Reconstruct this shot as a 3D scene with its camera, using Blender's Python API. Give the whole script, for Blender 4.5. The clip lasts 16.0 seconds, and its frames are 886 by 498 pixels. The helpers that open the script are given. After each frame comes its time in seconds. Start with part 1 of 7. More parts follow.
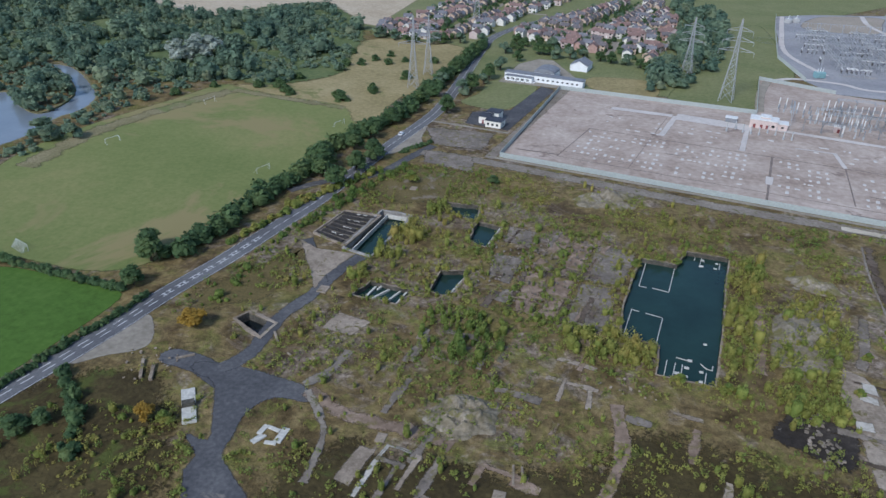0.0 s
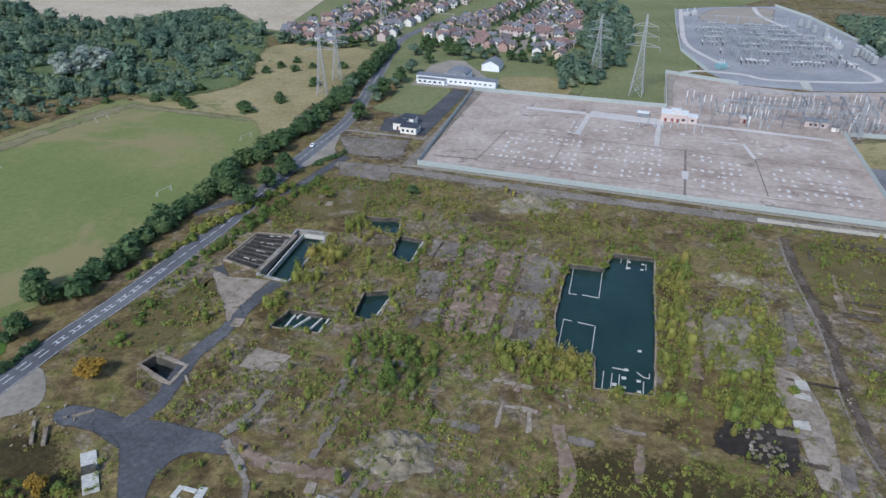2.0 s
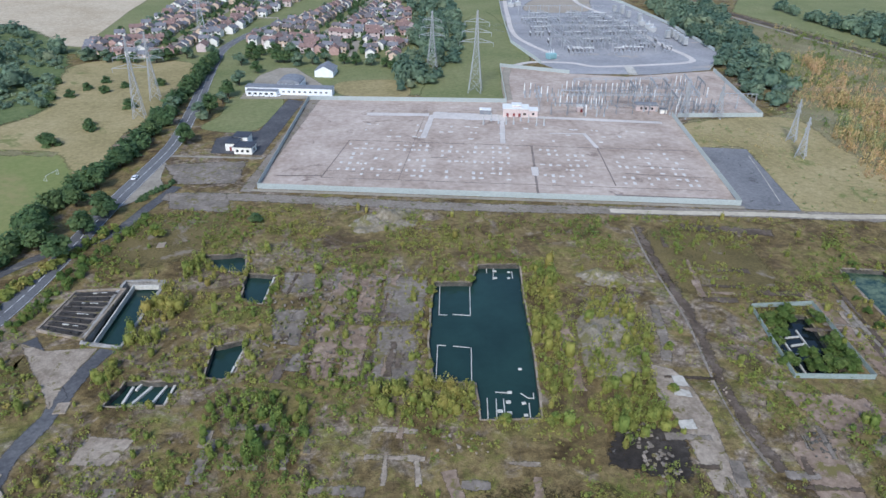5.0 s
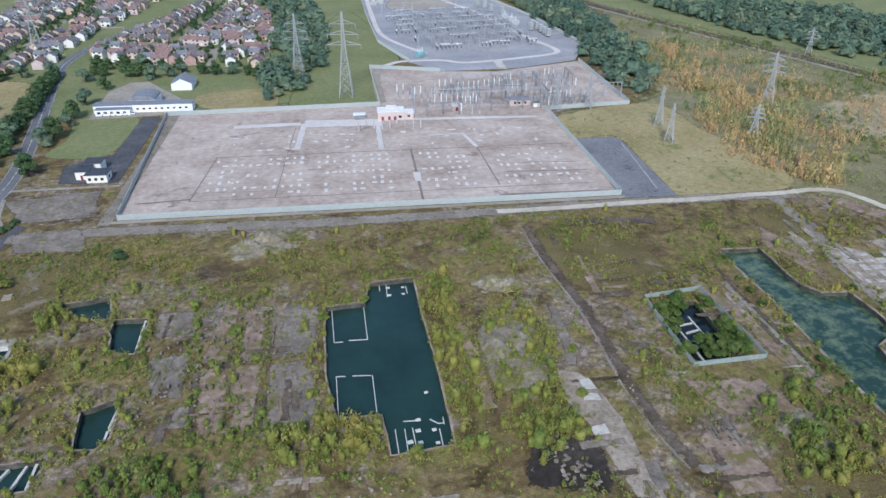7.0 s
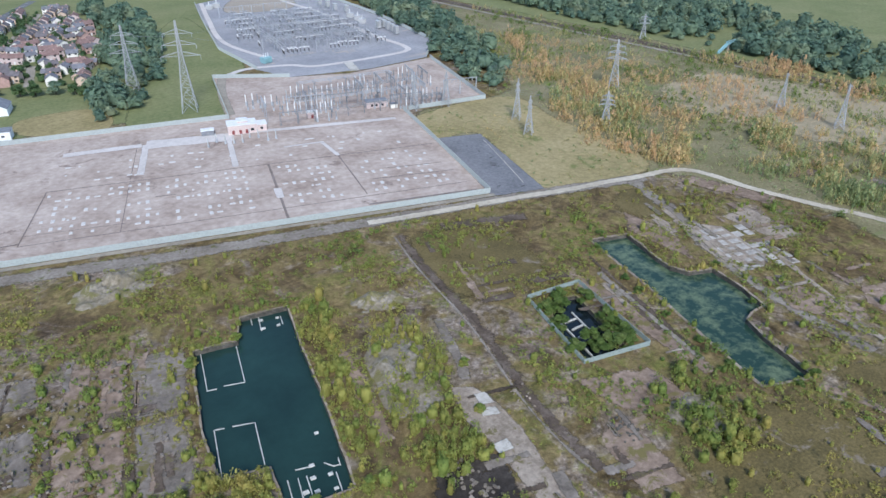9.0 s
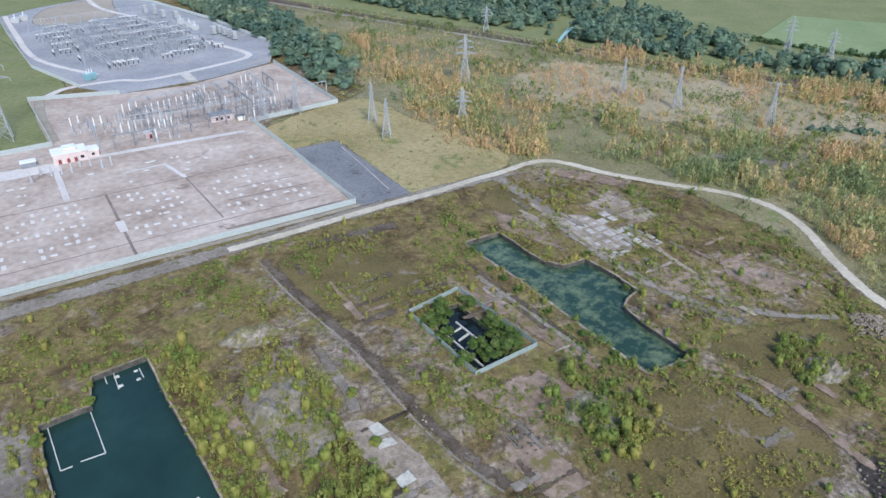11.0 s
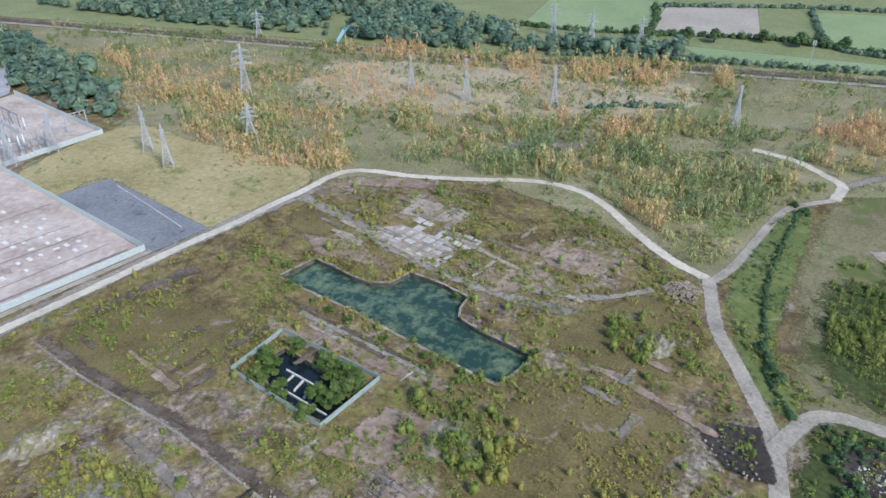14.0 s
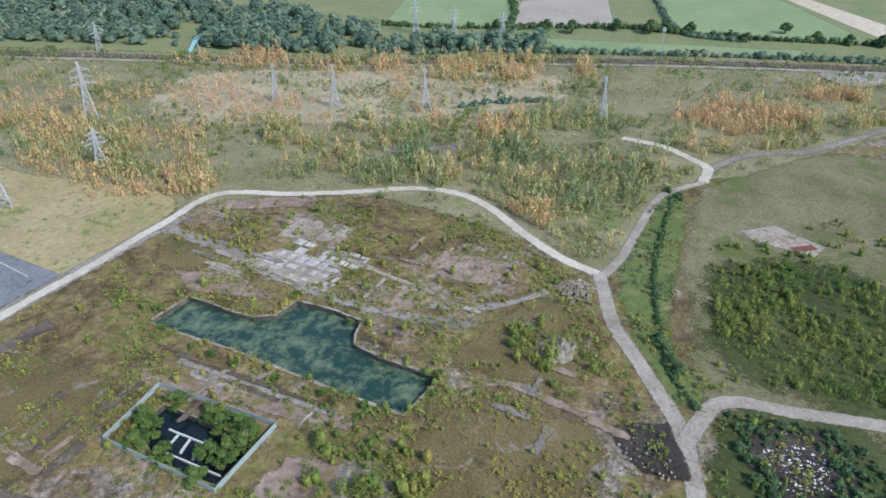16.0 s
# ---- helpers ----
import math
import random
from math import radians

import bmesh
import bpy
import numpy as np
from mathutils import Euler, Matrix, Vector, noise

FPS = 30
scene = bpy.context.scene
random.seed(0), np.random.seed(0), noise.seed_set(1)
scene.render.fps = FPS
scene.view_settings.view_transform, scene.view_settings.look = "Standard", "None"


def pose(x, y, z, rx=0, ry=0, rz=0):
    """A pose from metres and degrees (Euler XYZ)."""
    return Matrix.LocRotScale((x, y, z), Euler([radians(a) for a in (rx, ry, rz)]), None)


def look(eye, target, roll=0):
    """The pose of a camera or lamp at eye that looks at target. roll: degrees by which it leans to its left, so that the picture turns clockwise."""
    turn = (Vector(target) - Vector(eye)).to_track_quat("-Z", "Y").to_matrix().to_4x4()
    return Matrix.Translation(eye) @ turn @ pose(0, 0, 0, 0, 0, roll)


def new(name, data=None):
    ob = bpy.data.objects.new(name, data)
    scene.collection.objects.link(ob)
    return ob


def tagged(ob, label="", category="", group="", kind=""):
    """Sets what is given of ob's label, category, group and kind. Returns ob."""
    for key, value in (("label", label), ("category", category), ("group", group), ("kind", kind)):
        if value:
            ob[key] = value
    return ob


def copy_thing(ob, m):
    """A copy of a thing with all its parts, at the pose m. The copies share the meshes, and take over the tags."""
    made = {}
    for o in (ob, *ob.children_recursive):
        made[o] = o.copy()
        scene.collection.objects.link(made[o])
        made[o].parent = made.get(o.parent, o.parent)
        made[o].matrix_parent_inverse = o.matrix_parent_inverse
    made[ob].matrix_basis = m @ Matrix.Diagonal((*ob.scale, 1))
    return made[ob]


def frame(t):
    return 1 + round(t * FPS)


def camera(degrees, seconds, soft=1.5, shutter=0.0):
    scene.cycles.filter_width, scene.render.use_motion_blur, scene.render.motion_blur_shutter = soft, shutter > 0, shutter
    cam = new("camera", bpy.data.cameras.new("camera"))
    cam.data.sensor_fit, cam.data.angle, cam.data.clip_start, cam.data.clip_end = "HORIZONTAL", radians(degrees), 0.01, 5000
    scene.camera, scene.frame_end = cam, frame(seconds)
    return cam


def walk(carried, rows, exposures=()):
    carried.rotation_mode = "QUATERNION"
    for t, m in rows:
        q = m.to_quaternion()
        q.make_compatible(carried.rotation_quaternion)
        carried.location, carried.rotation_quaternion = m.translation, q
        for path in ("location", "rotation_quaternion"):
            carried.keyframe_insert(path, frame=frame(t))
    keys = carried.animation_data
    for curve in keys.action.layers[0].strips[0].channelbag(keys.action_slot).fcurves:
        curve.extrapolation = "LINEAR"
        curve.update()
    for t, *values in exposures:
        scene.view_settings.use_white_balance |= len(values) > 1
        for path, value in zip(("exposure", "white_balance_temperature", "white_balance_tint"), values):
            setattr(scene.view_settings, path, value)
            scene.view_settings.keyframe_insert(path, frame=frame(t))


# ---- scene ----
LENS = 64.65
cam = camera(LENS, 16.0, soft=1.5)

# seconds, eye in metres, then heading (to the left of +y), pitch and roll in degrees
PATH = [
    (0.0, 0.0, 0.0, 120.0, 14.221, -28.554, 1.449),
    (0.5, -0.89, 3.1, 119.96, 11.94, -28.541, 1.364),
    (1.0, -1.71, 6.24, 119.93, 10.093, -28.518, 1.317),
    (1.5, -2.44, 9.41, 119.91, 8.718, -28.528, 1.26),
    (2.0, -3.09, 12.61, 119.91, 6.936, -28.521, 1.196),
    (2.5, -3.65, 15.83, 119.92, 4.683, -28.519, 1.136),
    (3.0, -4.12, 19.07, 119.93, 2.724, -28.556, 1.07),
    (5.5, -5.04, 35.28, 120.18, -9.248, -28.74, 0.584),
    (6.0, -4.91, 38.49, 120.25, -11.995, -28.784, 0.465),
    (6.5, -4.68, 41.68, 120.33, -14.683, -28.844, 0.362),
    (7.0, -4.34, 44.83, 120.42, -17.312, -28.913, 0.298),
    (7.5, -3.89, 47.95, 120.51, -19.959, -28.986, 0.206),
    (8.0, -3.31, 51.02, 120.6, -22.979, -29.072, 0.136),
    (8.5, -2.62, 54.05, 120.7, -26.323, -29.161, 0.094),
    (9.0, -1.81, 57.02, 120.8, -29.596, -29.243, 0.054),
    (11.5, 4.17, 70.88, 121.34, -45.53, -29.73, -0.18),
    (12.0, 5.77, 73.41, 121.45, -48.808, -29.815, -0.284),
    (12.5, 7.51, 75.85, 121.55, -51.678, -29.911, -0.269),
    (13.0, 9.39, 78.18, 121.66, -54.549, -30.029, -0.292),
    (13.5, 11.42, 80.41, 121.76, -57.426, -30.112, -0.291),
    (14.0, 13.59, 82.53, 121.86, -60.335, -30.188, -0.372),
    (14.5, 15.92, 84.53, 121.95, -63.17, -30.266, -0.405),
    (15.0, 18.4, 86.41, 122.04, -66.077, -30.367, -0.461),
    (15.5, 21.04, 88.16, 122.13, -68.919, -30.464, -0.513),
    (16.0, 23.83, 89.78, 122.2, -71.582, -30.558, -0.501),
]


def aim(x, y, z, heading, pitch, roll):
    h, p = radians(heading), radians(pitch)
    ahead = Vector((-math.sin(h) * math.cos(p), math.cos(h) * math.cos(p), math.sin(p)))
    eye = Vector((x, y, z))
    return look(eye, eye + ahead * 100, roll)


walk(cam, [(row[0], aim(*row[1:])) for row in PATH], exposures=[(0.0, 0.33, 5980, 10), (3.0, 0.6, 5980, 10), (5.5, 0.7, 5980, 10), (9.0, 0.8, 5980, 10), (12.5, 0.98, 5980, 10), (16.0, 1.04, 5980, 10)])

# ---- light: a bright overcast day, weak wide sun from behind the camera ----
world = bpy.data.worlds.new("overcast_sky")
scene.world = world
world.use_nodes = True
wn, wl = world.node_tree.nodes, world.node_tree.links
sky = wn.new("ShaderNodeTexSky")
sky.sky_type, sky.sun_disc = "NISHITA", False
sky.sun_elevation, sky.sun_rotation = radians(38), radians(200)
sky.air_density, sky.dust_density, sky.ozone_density = 1.0, 0.9, 2.2
wn["Background"].inputs["Strength"].default_value = 0.13
wl.new(sky.outputs["Color"], wn["Background"].inputs["Color"])

sun = new("sun", bpy.data.lights.new("sun", "SUN"))
sun.data.energy, sun.data.angle, sun.data.color = 2.1, radians(11), (1.0, 0.985, 0.965)
sun.matrix_world = look((-60, -160, 150), (0, 0, 0))

# ---- materials ----
def shader(name, rough=0.9, metallic=0.0, spec=0.3):
    m = bpy.data.materials.new(name)
    m.use_nodes = True
    nt = m.node_tree
    b = nt.nodes["Principled BSDF"]
    b.inputs["Roughness"].default_value = rough
    b.inputs["Metallic"].default_value = metallic
    b.inputs["Specular IOR Level"].default_value = spec
    return m, nt, b


def node(nt, kind, **inputs):
    n = nt.nodes.new(kind)
    for key, value in inputs.items():
        n.inputs[key.replace("_", " ")].default_value = value
    return n


def place(nt):
    return nt.nodes.new("ShaderNodeTexCoord").outputs["Object"]


def noise_at(nt, scale, detail=4.0, rough=0.55, offset=0.0, distortion=0.0):
    co = nt.nodes.new("ShaderNodeMapping")
    co.inputs["Location"].default_value = (offset, offset * 1.7, offset * 0.3)
    nt.links.new(nt.nodes.new("ShaderNodeNewGeometry").outputs["Position"], co.inputs["Vector"])
    n = node(nt, "ShaderNodeTexNoise", Scale=scale, Detail=detail, Roughness=rough, Distortion=distortion)
    nt.links.new(co.outputs["Vector"], n.inputs["Vector"])
    return n.outputs["Fac"]


def ramp(nt, fac, stops, constant=False):
    r = nt.nodes.new("ShaderNodeValToRGB")
    e = r.color_ramp.elements
    while len(e) < len(stops):
        e.new(0.5)
    for el, (at, c) in zip(e, stops):
        el.position = at
        el.color = (*c, 1) if isinstance(c, tuple) else (c, c, c, 1)
    if constant:
        r.color_ramp.interpolation = "CONSTANT"
    nt.links.new(fac, r.inputs["Fac"])
    return r.outputs["Color"]


def blend(nt, fac, a, b, mode="MIX"):
    n = nt.nodes.new("ShaderNodeMix")
    n.data_type, n.blend_type = "RGBA", mode
    for i, value in ((0, fac), (6, a), (7, b)):
        sock = n.inputs[i]
        if isinstance(value, (int, float)):
            sock.default_value = value if i == 0 else (value, value, value, 1)
        elif isinstance(value, tuple):
            sock.default_value = (*value, 1)
        else:
            nt.links.new(value, sock)
    return n.outputs[2]


def sum_of(nt, a, b, op="ADD"):
    n = nt.nodes.new("ShaderNodeMath")
    n.operation = op
    for sock, value in zip(n.inputs, (a, b)):
        if isinstance(value, (int, float)):
            sock.default_value = value
        else:
            nt.links.new(value, sock)
    return n.outputs[0]


def bumped(nt, b, fac, height, strength=0.6):
    n = node(nt, "ShaderNodeBump", Strength=strength, Distance=height)
    nt.links.new(fac, n.inputs["Height"])
    nt.links.new(n.outputs["Normal"], b.inputs["Normal"])


def frayed(m, nt, b, scale=0.35, amount=1.1):
    """Lets the ground below show through along the worn edge of a sheet (attribute rim: 1 at the rim, 0 inside)."""
    at = nt.nodes.new("ShaderNodeAttribute")
    at.attribute_name = "rim"
    broad = sum_of(nt, noise_at(nt, scale, 6, 0.72, 31.0), 0.62, "MULTIPLY")
    n = sum_of(nt, sum_of(nt, broad, sum_of(nt, noise_at(nt, 1.1, 4, 0.75, 63.0), 0.38, "MULTIPLY")), 0.5, "SUBTRACT")
    v = sum_of(nt, sum_of(nt, 1.0, at.outputs["Fac"], "SUBTRACT"), sum_of(nt, n, amount * 2.2, "MULTIPLY"))
    v = ramp(nt, v, [(0.26, 0.0), (0.62, 1.0)])
    clear = nt.nodes.new("ShaderNodeBsdfTransparent")
    mix = nt.nodes.new("ShaderNodeMixShader")
    nt.links.new(v, mix.inputs[0])
    nt.links.new(clear.outputs[0], mix.inputs[1])
    nt.links.new(b.outputs[0], mix.inputs[2])
    nt.links.new(mix.outputs[0], nt.nodes["Material Output"].inputs["Surface"])


def surface(name, tones, scale=0.08, fine=1.2, rough=0.92, fray=0.0, fray_scale=0.35, bump=0.15, stain=None, spec=0.2, metallic=0.0, grain=0.5):
    """A worn surface: broad tones, finer grain over them, optional stains of a third colour."""
    m, nt, b = shader(name, rough, metallic, spec)
    seed = len(bpy.data.materials) * 7.3
    lo = noise_at(nt, scale, 5, 0.6, seed)
    hi = noise_at(nt, fine, 4, 0.65, seed + 3)
    k = len(tones)
    fac = sum_of(nt, sum_of(nt, lo, 0.65, "MULTIPLY"), sum_of(nt, hi, 0.35, "MULTIPLY"))
    col = ramp(nt, fac, [(0.34 + 0.32 * i / max(k - 1, 1), c) for i, c in enumerate(tones)])
    col = blend(nt, grain, col, ramp(nt, hi, [(0.3, 0.55), (0.7, 1.0)]), "MULTIPLY")
    if stain:
        colour, size, cover = stain
        s = ramp(nt, noise_at(nt, size, 6, 0.7, seed + 9, 0.6), [(0.68 - cover * 0.4, 0.0), (0.74 - cover * 0.4, 1.0)])
        col = blend(nt, s, col, colour)
    nt.links.new(col, b.inputs["Base Color"])
    if bump:
        bumped(nt, b, hi, bump)
    if fray:
        frayed(m, nt, b, fray_scale, fray)
    return m


def plain(name, colour, rough=0.6, metallic=0.0, spec=0.3, vary=0.25, scale=1.5):
    m, nt, b = shader(name, rough, metallic, spec)
    lo = tuple(c * (1 - vary) for c in colour)
    n = noise_at(nt, scale, 4, 0.6, len(bpy.data.materials) * 3.1)
    nt.links.new(ramp(nt, n, [(0.3, lo), (0.65, colour)]), b.inputs["Base Color"])
    return m


def foliage(name, tones, patch=0.05):
    """Leaves: the attribute tint picks the plant's own colour, grain varies leaf by leaf."""
    m, nt, b = shader(name, 0.75, 0.0, 0.15)
    at = nt.nodes.new("ShaderNodeAttribute")
    at.attribute_name = "tint"
    n = noise_at(nt, 0.9, 3, 0.6, 5.0)
    fac = sum_of(nt, at.outputs["Fac"], sum_of(nt, sum_of(nt, n, 0.5, "SUBTRACT"), 0.5, "MULTIPLY"))
    col = ramp(nt, fac, [(i / max(len(tones) - 1, 1), c) for i, c in enumerate(tones)])
    isle = nt.nodes.new("ShaderNodeNewGeometry").outputs["Random Per Island"]
    col = blend(nt, 1.0, col, ramp(nt, isle, [(0.0, 0.72), (1.0, 1.2)]), "MULTIPLY")
    nt.links.new(col, b.inputs["Base Color"])
    thin = nt.nodes.new("ShaderNodeBsdfTranslucent")
    nt.links.new(col, thin.inputs["Color"])
    mix = nt.nodes.new("ShaderNodeMixShader")
    mix.inputs[0].default_value = 0.45
    nt.links.new(b.outputs[0], mix.inputs[1])
    nt.links.new(thin.outputs[0], mix.inputs[2])
    nt.links.new(mix.outputs[0], nt.nodes["Material Output"].inputs["Surface"])
    return m


def ground_material():
    """Derelict ground: dry grass, moss, pinkish rubble and dark soil, broken at several scales."""
    m, nt, b = shader("derelict_ground", 0.95, 0.0, 0.15)
    big, mid = noise_at(nt, 0.016, 5, 0.6, 2.0, 0.4), noise_at(nt, 0.07, 7, 0.66, 11.0, 0.5)
    fine, grit = noise_at(nt, 0.6, 5, 0.7, 23.0, 0.3), noise_at(nt, 2.6, 3, 0.7, 41.0)
    grass = ramp(nt, mid, [(0.32, (0.065, 0.045, 0.020)), (0.42, (0.130, 0.092, 0.040)), (0.52, (0.198, 0.147, 0.066)), (0.61, (0.158, 0.133, 0.045)), (0.72, (0.098, 0.103, 0.030))])
    rubble = ramp(nt, fine, [(0.32, (0.130, 0.098, 0.075)), (0.5, (0.235, 0.186, 0.150)), (0.68, (0.34, 0.285, 0.24))])
    mask = sum_of(nt, sum_of(nt, big, 0.5, "MULTIPLY"), sum_of(nt, noise_at(nt, 0.07, 8, 0.72, 57.0, 1.2), 0.6, "MULTIPLY"))
    mask = ramp(nt, mask, [(0.565, 0.0), (0.61, 0.55), (0.68, 0.92)])
    col = blend(nt, mask, grass, rubble)
    soil = ramp(nt, noise_at(nt, 0.045, 7, 0.72, 77.0, 1.0), [(0.54, 0.0), (0.66, 0.85)])
    col = blend(nt, soil, col, (0.090, 0.060, 0.034))
    moss = ramp(nt, noise_at(nt, 0.14, 6, 0.72, 91.0, 0.8), [(0.54, 0.0), (0.64, 0.75)])
    col = blend(nt, moss, col, (0.150, 0.155, 0.036))
    tufts = noise_at(nt, 0.24, 6, 0.72, 119.0, 0.6)
    col = blend(nt, 0.8, col, ramp(nt, tufts, [(0.34, 0.52), (0.5, 1.0), (0.66, 1.45)]), "MULTIPLY")
    col = blend(nt, 0.75, col, ramp(nt, fine, [(0.3, 0.5), (0.7, 1.4)]), "MULTIPLY")
    col = blend(nt, 0.55, col, ramp(nt, grit, [(0.3, 0.55), (0.7, 1.4)]), "MULTIPLY")
    nt.links.new(col, b.inputs["Base Color"])
    bumped(nt, b, sum_of(nt, fine, sum_of(nt, grit, 0.4, "MULTIPLY")), 0.7, 0.7)
    return m


def water_material(name, deep, shoal, scale, lo, hi, rough=0.06):
    m, nt, b = shader(name, rough, 0.0, 0.5)
    b.inputs["IOR"].default_value = 1.33
    n = noise_at(nt, scale, 6, 0.7, 13.0, 0.15)
    nt.links.new(ramp(nt, n, [(lo, deep), (hi, shoal)]), b.inputs["Base Color"])
    bumped(nt, b, noise_at(nt, 1.4, 2, 0.5, 3.0), 0.02, 0.15)
    return m


GROUND = ground_material()
# Brown dead grass, with the dimmer near foreground put into its colour.
DIM_HEATH = surface("brown_heath", [(0.036, 0.027, 0.012), (0.066, 0.050, 0.020), (0.105, 0.082, 0.032)], 0.06, 0.8, 0.95, 2.4, 0.05, 0.5, ((0.075, 0.085, 0.021), 0.06, 0.30), grain=0.6)
GREEN_BANK = surface("dark_green_rank_grass", [(0.035, 0.047, 0.014), (0.062, 0.076, 0.023), (0.10, 0.105, 0.034)], 0.07, 0.8, 0.95, 2.0, 0.07, 0.4, ((0.12, 0.11, 0.04), 0.06, 0.22), grain=0.6)
MOOR = surface("tan_moor_grass", [(0.115, 0.100, 0.046), (0.175, 0.152, 0.076), (0.235, 0.20, 0.112)], 0.05, 0.9, 0.95, 1.2, 0.1, 0.4, ((0.095, 0.110, 0.033), 0.05, 0.36), grain=0.6)
ASPHALT = surface("asphalt", [(0.10, 0.10, 0.105), (0.15, 0.15, 0.155), (0.19, 0.19, 0.19)], 0.05, 1.6, 0.85, 0.35, 0.8, 0.03)
OLD_ASPHALT = surface("cracked_asphalt", [(0.062, 0.062, 0.066), (0.095, 0.094, 0.098), (0.15, 0.146, 0.145)], 0.06, 0.9, 0.85, 0.8, 0.4, 0.05, ((0.20, 0.18, 0.155), 0.09, 0.12))
LAYBY = surface("layby_gravel", [(0.219, 0.191, 0.150), (0.296, 0.260, 0.207), (0.367, 0.328, 0.264)], 0.06, 0.6, 0.92, 0.8, 0.5, 0.02, grain=0.25)
DARK_PAD_MAT = surface("dark_tarmac_pad", [(0.145, 0.143, 0.148), (0.19, 0.188, 0.192), (0.235, 0.232, 0.235)], 0.06, 0.8, 0.9, 0.6, 0.3, 0.03, ((0.07, 0.068, 0.066), 0.10, 0.13))
TRACK = surface("pale_limestone_track", [(0.337, 0.292, 0.220), (0.449, 0.392, 0.301), (0.551, 0.490, 0.383)], 0.05, 0.6, 0.95, 1.0, 0.35, 0.03, grain=0.25)
STONY = surface("worn_stony_track", [(0.204, 0.171, 0.132), (0.306, 0.263, 0.204), (0.408, 0.358, 0.282)], 0.12, 1.2, 0.95, 0.9, 0.5, 0.03, ((0.15, 0.125, 0.08), 0.2, 0.15), grain=0.5)
GREY_TRACK = surface("grey_worn_path", [(0.163, 0.135, 0.106), (0.240, 0.204, 0.165), (0.316, 0.279, 0.229)], 0.07, 0.8, 0.95, 1.7, 0.2, 0.1, ((0.11, 0.105, 0.042), 0.3, 0.28))
SLAB = surface("weathered_concrete", [(0.200, 0.158, 0.116), (0.300, 0.243, 0.185), (0.410, 0.343, 0.269)], 0.14, 0.9, 0.9, 1.0, 0.25, 0.1, ((0.135, 0.115, 0.048), 0.28, 0.28))
PINK_SLAB = surface("pinkish_crushed_rubble", [(0.140, 0.098, 0.067), (0.255, 0.184, 0.134), (0.360, 0.273, 0.206)], 0.12, 0.6, 0.95, 1.9, 0.14, 0.35, ((0.15, 0.125, 0.048), 0.2, 0.33))
GREY_SLAB = surface("grey_wet_screed", [(0.120, 0.100, 0.079), (0.205, 0.172, 0.139), (0.300, 0.254, 0.210)], 0.14, 0.8, 0.85, 1.7, 0.16, 0.15, ((0.14, 0.12, 0.046), 0.24, 0.33))
WHITE_SLAB = surface("white_limed_concrete", [(0.36, 0.325, 0.27), (0.50, 0.465, 0.40), (0.62, 0.58, 0.51)], 0.14, 0.8, 0.9, 0.7, 0.4, 0.08, ((0.20, 0.165, 0.12), 0.3, 0.16))
BROWN_SOIL = surface("dark_brown_soil", [(0.060, 0.044, 0.032), (0.11, 0.082, 0.060), (0.19, 0.15, 0.118)], 0.12, 0.9, 0.95, 1.9, 0.2, 0.2, ((0.13, 0.115, 0.045), 0.25, 0.25))
BURNT = surface("black_wet_soil", [(0.022, 0.018, 0.015), (0.045, 0.037, 0.030), (0.085, 0.07, 0.058)], 0.12, 0.9, 0.9, 1.9, 0.2, 0.2, ((0.24, 0.215, 0.185), 0.25, 0.12))
COMP_FLOOR = surface("pink_chippings_yard", [(0.300, 0.228, 0.182), (0.42, 0.340, 0.282), (0.520, 0.435, 0.370)], 0.045, 0.35, 0.95, 0.15, 0.5, 0.0, ((0.24, 0.185, 0.152), 0.06, 0.2), grain=0.3)
STATION_FLOOR = surface("grey_chippings_yard", [(0.235, 0.232, 0.24), (0.30, 0.295, 0.30), (0.37, 0.36, 0.36)], 0.03, 0.5, 0.95, 0.3, 0.3, 0.0, ((0.37, 0.33, 0.29), 0.03, 0.18), grain=0.2)
PITCH = surface("mown_pitch_grass", [(0.140, 0.172, 0.052), (0.177, 0.200, 0.067), (0.233, 0.223, 0.088)], 0.018, 0.5, 0.95, 0.6, 0.2, 0.02, ((0.24, 0.205, 0.092), 0.011, 0.3), grain=0.2)
MEADOW_MAT = surface("lush_meadow_grass", [(0.060, 0.120, 0.018), (0.075, 0.145, 0.024), (0.09, 0.155, 0.03)], 0.03, 0.5, 0.95, 0.4, 0.3, 0.05)
DRY_GRASS = surface("dry_golden_grass", [(0.235, 0.195, 0.085), (0.32, 0.26, 0.125), (0.385, 0.315, 0.165)], 0.03, 0.5, 0.95, 1.0, 0.15, 0.15, ((0.165, 0.170, 0.06), 0.03, 0.22))
STUBBLE = surface("ploughed_stubble_field", [(0.42, 0.335, 0.225), (0.50, 0.41, 0.29), (0.56, 0.47, 0.345)], 0.02, 0.4, 0.95, 0.3, 0.2, 0.05)
FIELD_GREEN = surface("pasture", [(0.165, 0.215, 0.095), (0.20, 0.248, 0.115), (0.24, 0.275, 0.135)], 0.02, 0.4, 0.95, 0.3, 0.2, 0.0, grain=0.2)
FIELD_TAN = surface("bare_field", [(0.28, 0.235, 0.18), (0.33, 0.28, 0.22), (0.37, 0.318, 0.255)], 0.02, 0.4, 0.95, 0.3, 0.2, 0.0, grain=0.25)
BLEACHED = surface("bleached_clearing_grass", [(0.275, 0.230, 0.139), (0.357, 0.293, 0.185), (0.428, 0.350, 0.231)], 0.04, 0.7, 0.95, 1.6, 0.1, 0.3, ((0.20, 0.21, 0.105), 0.03, 0.25))
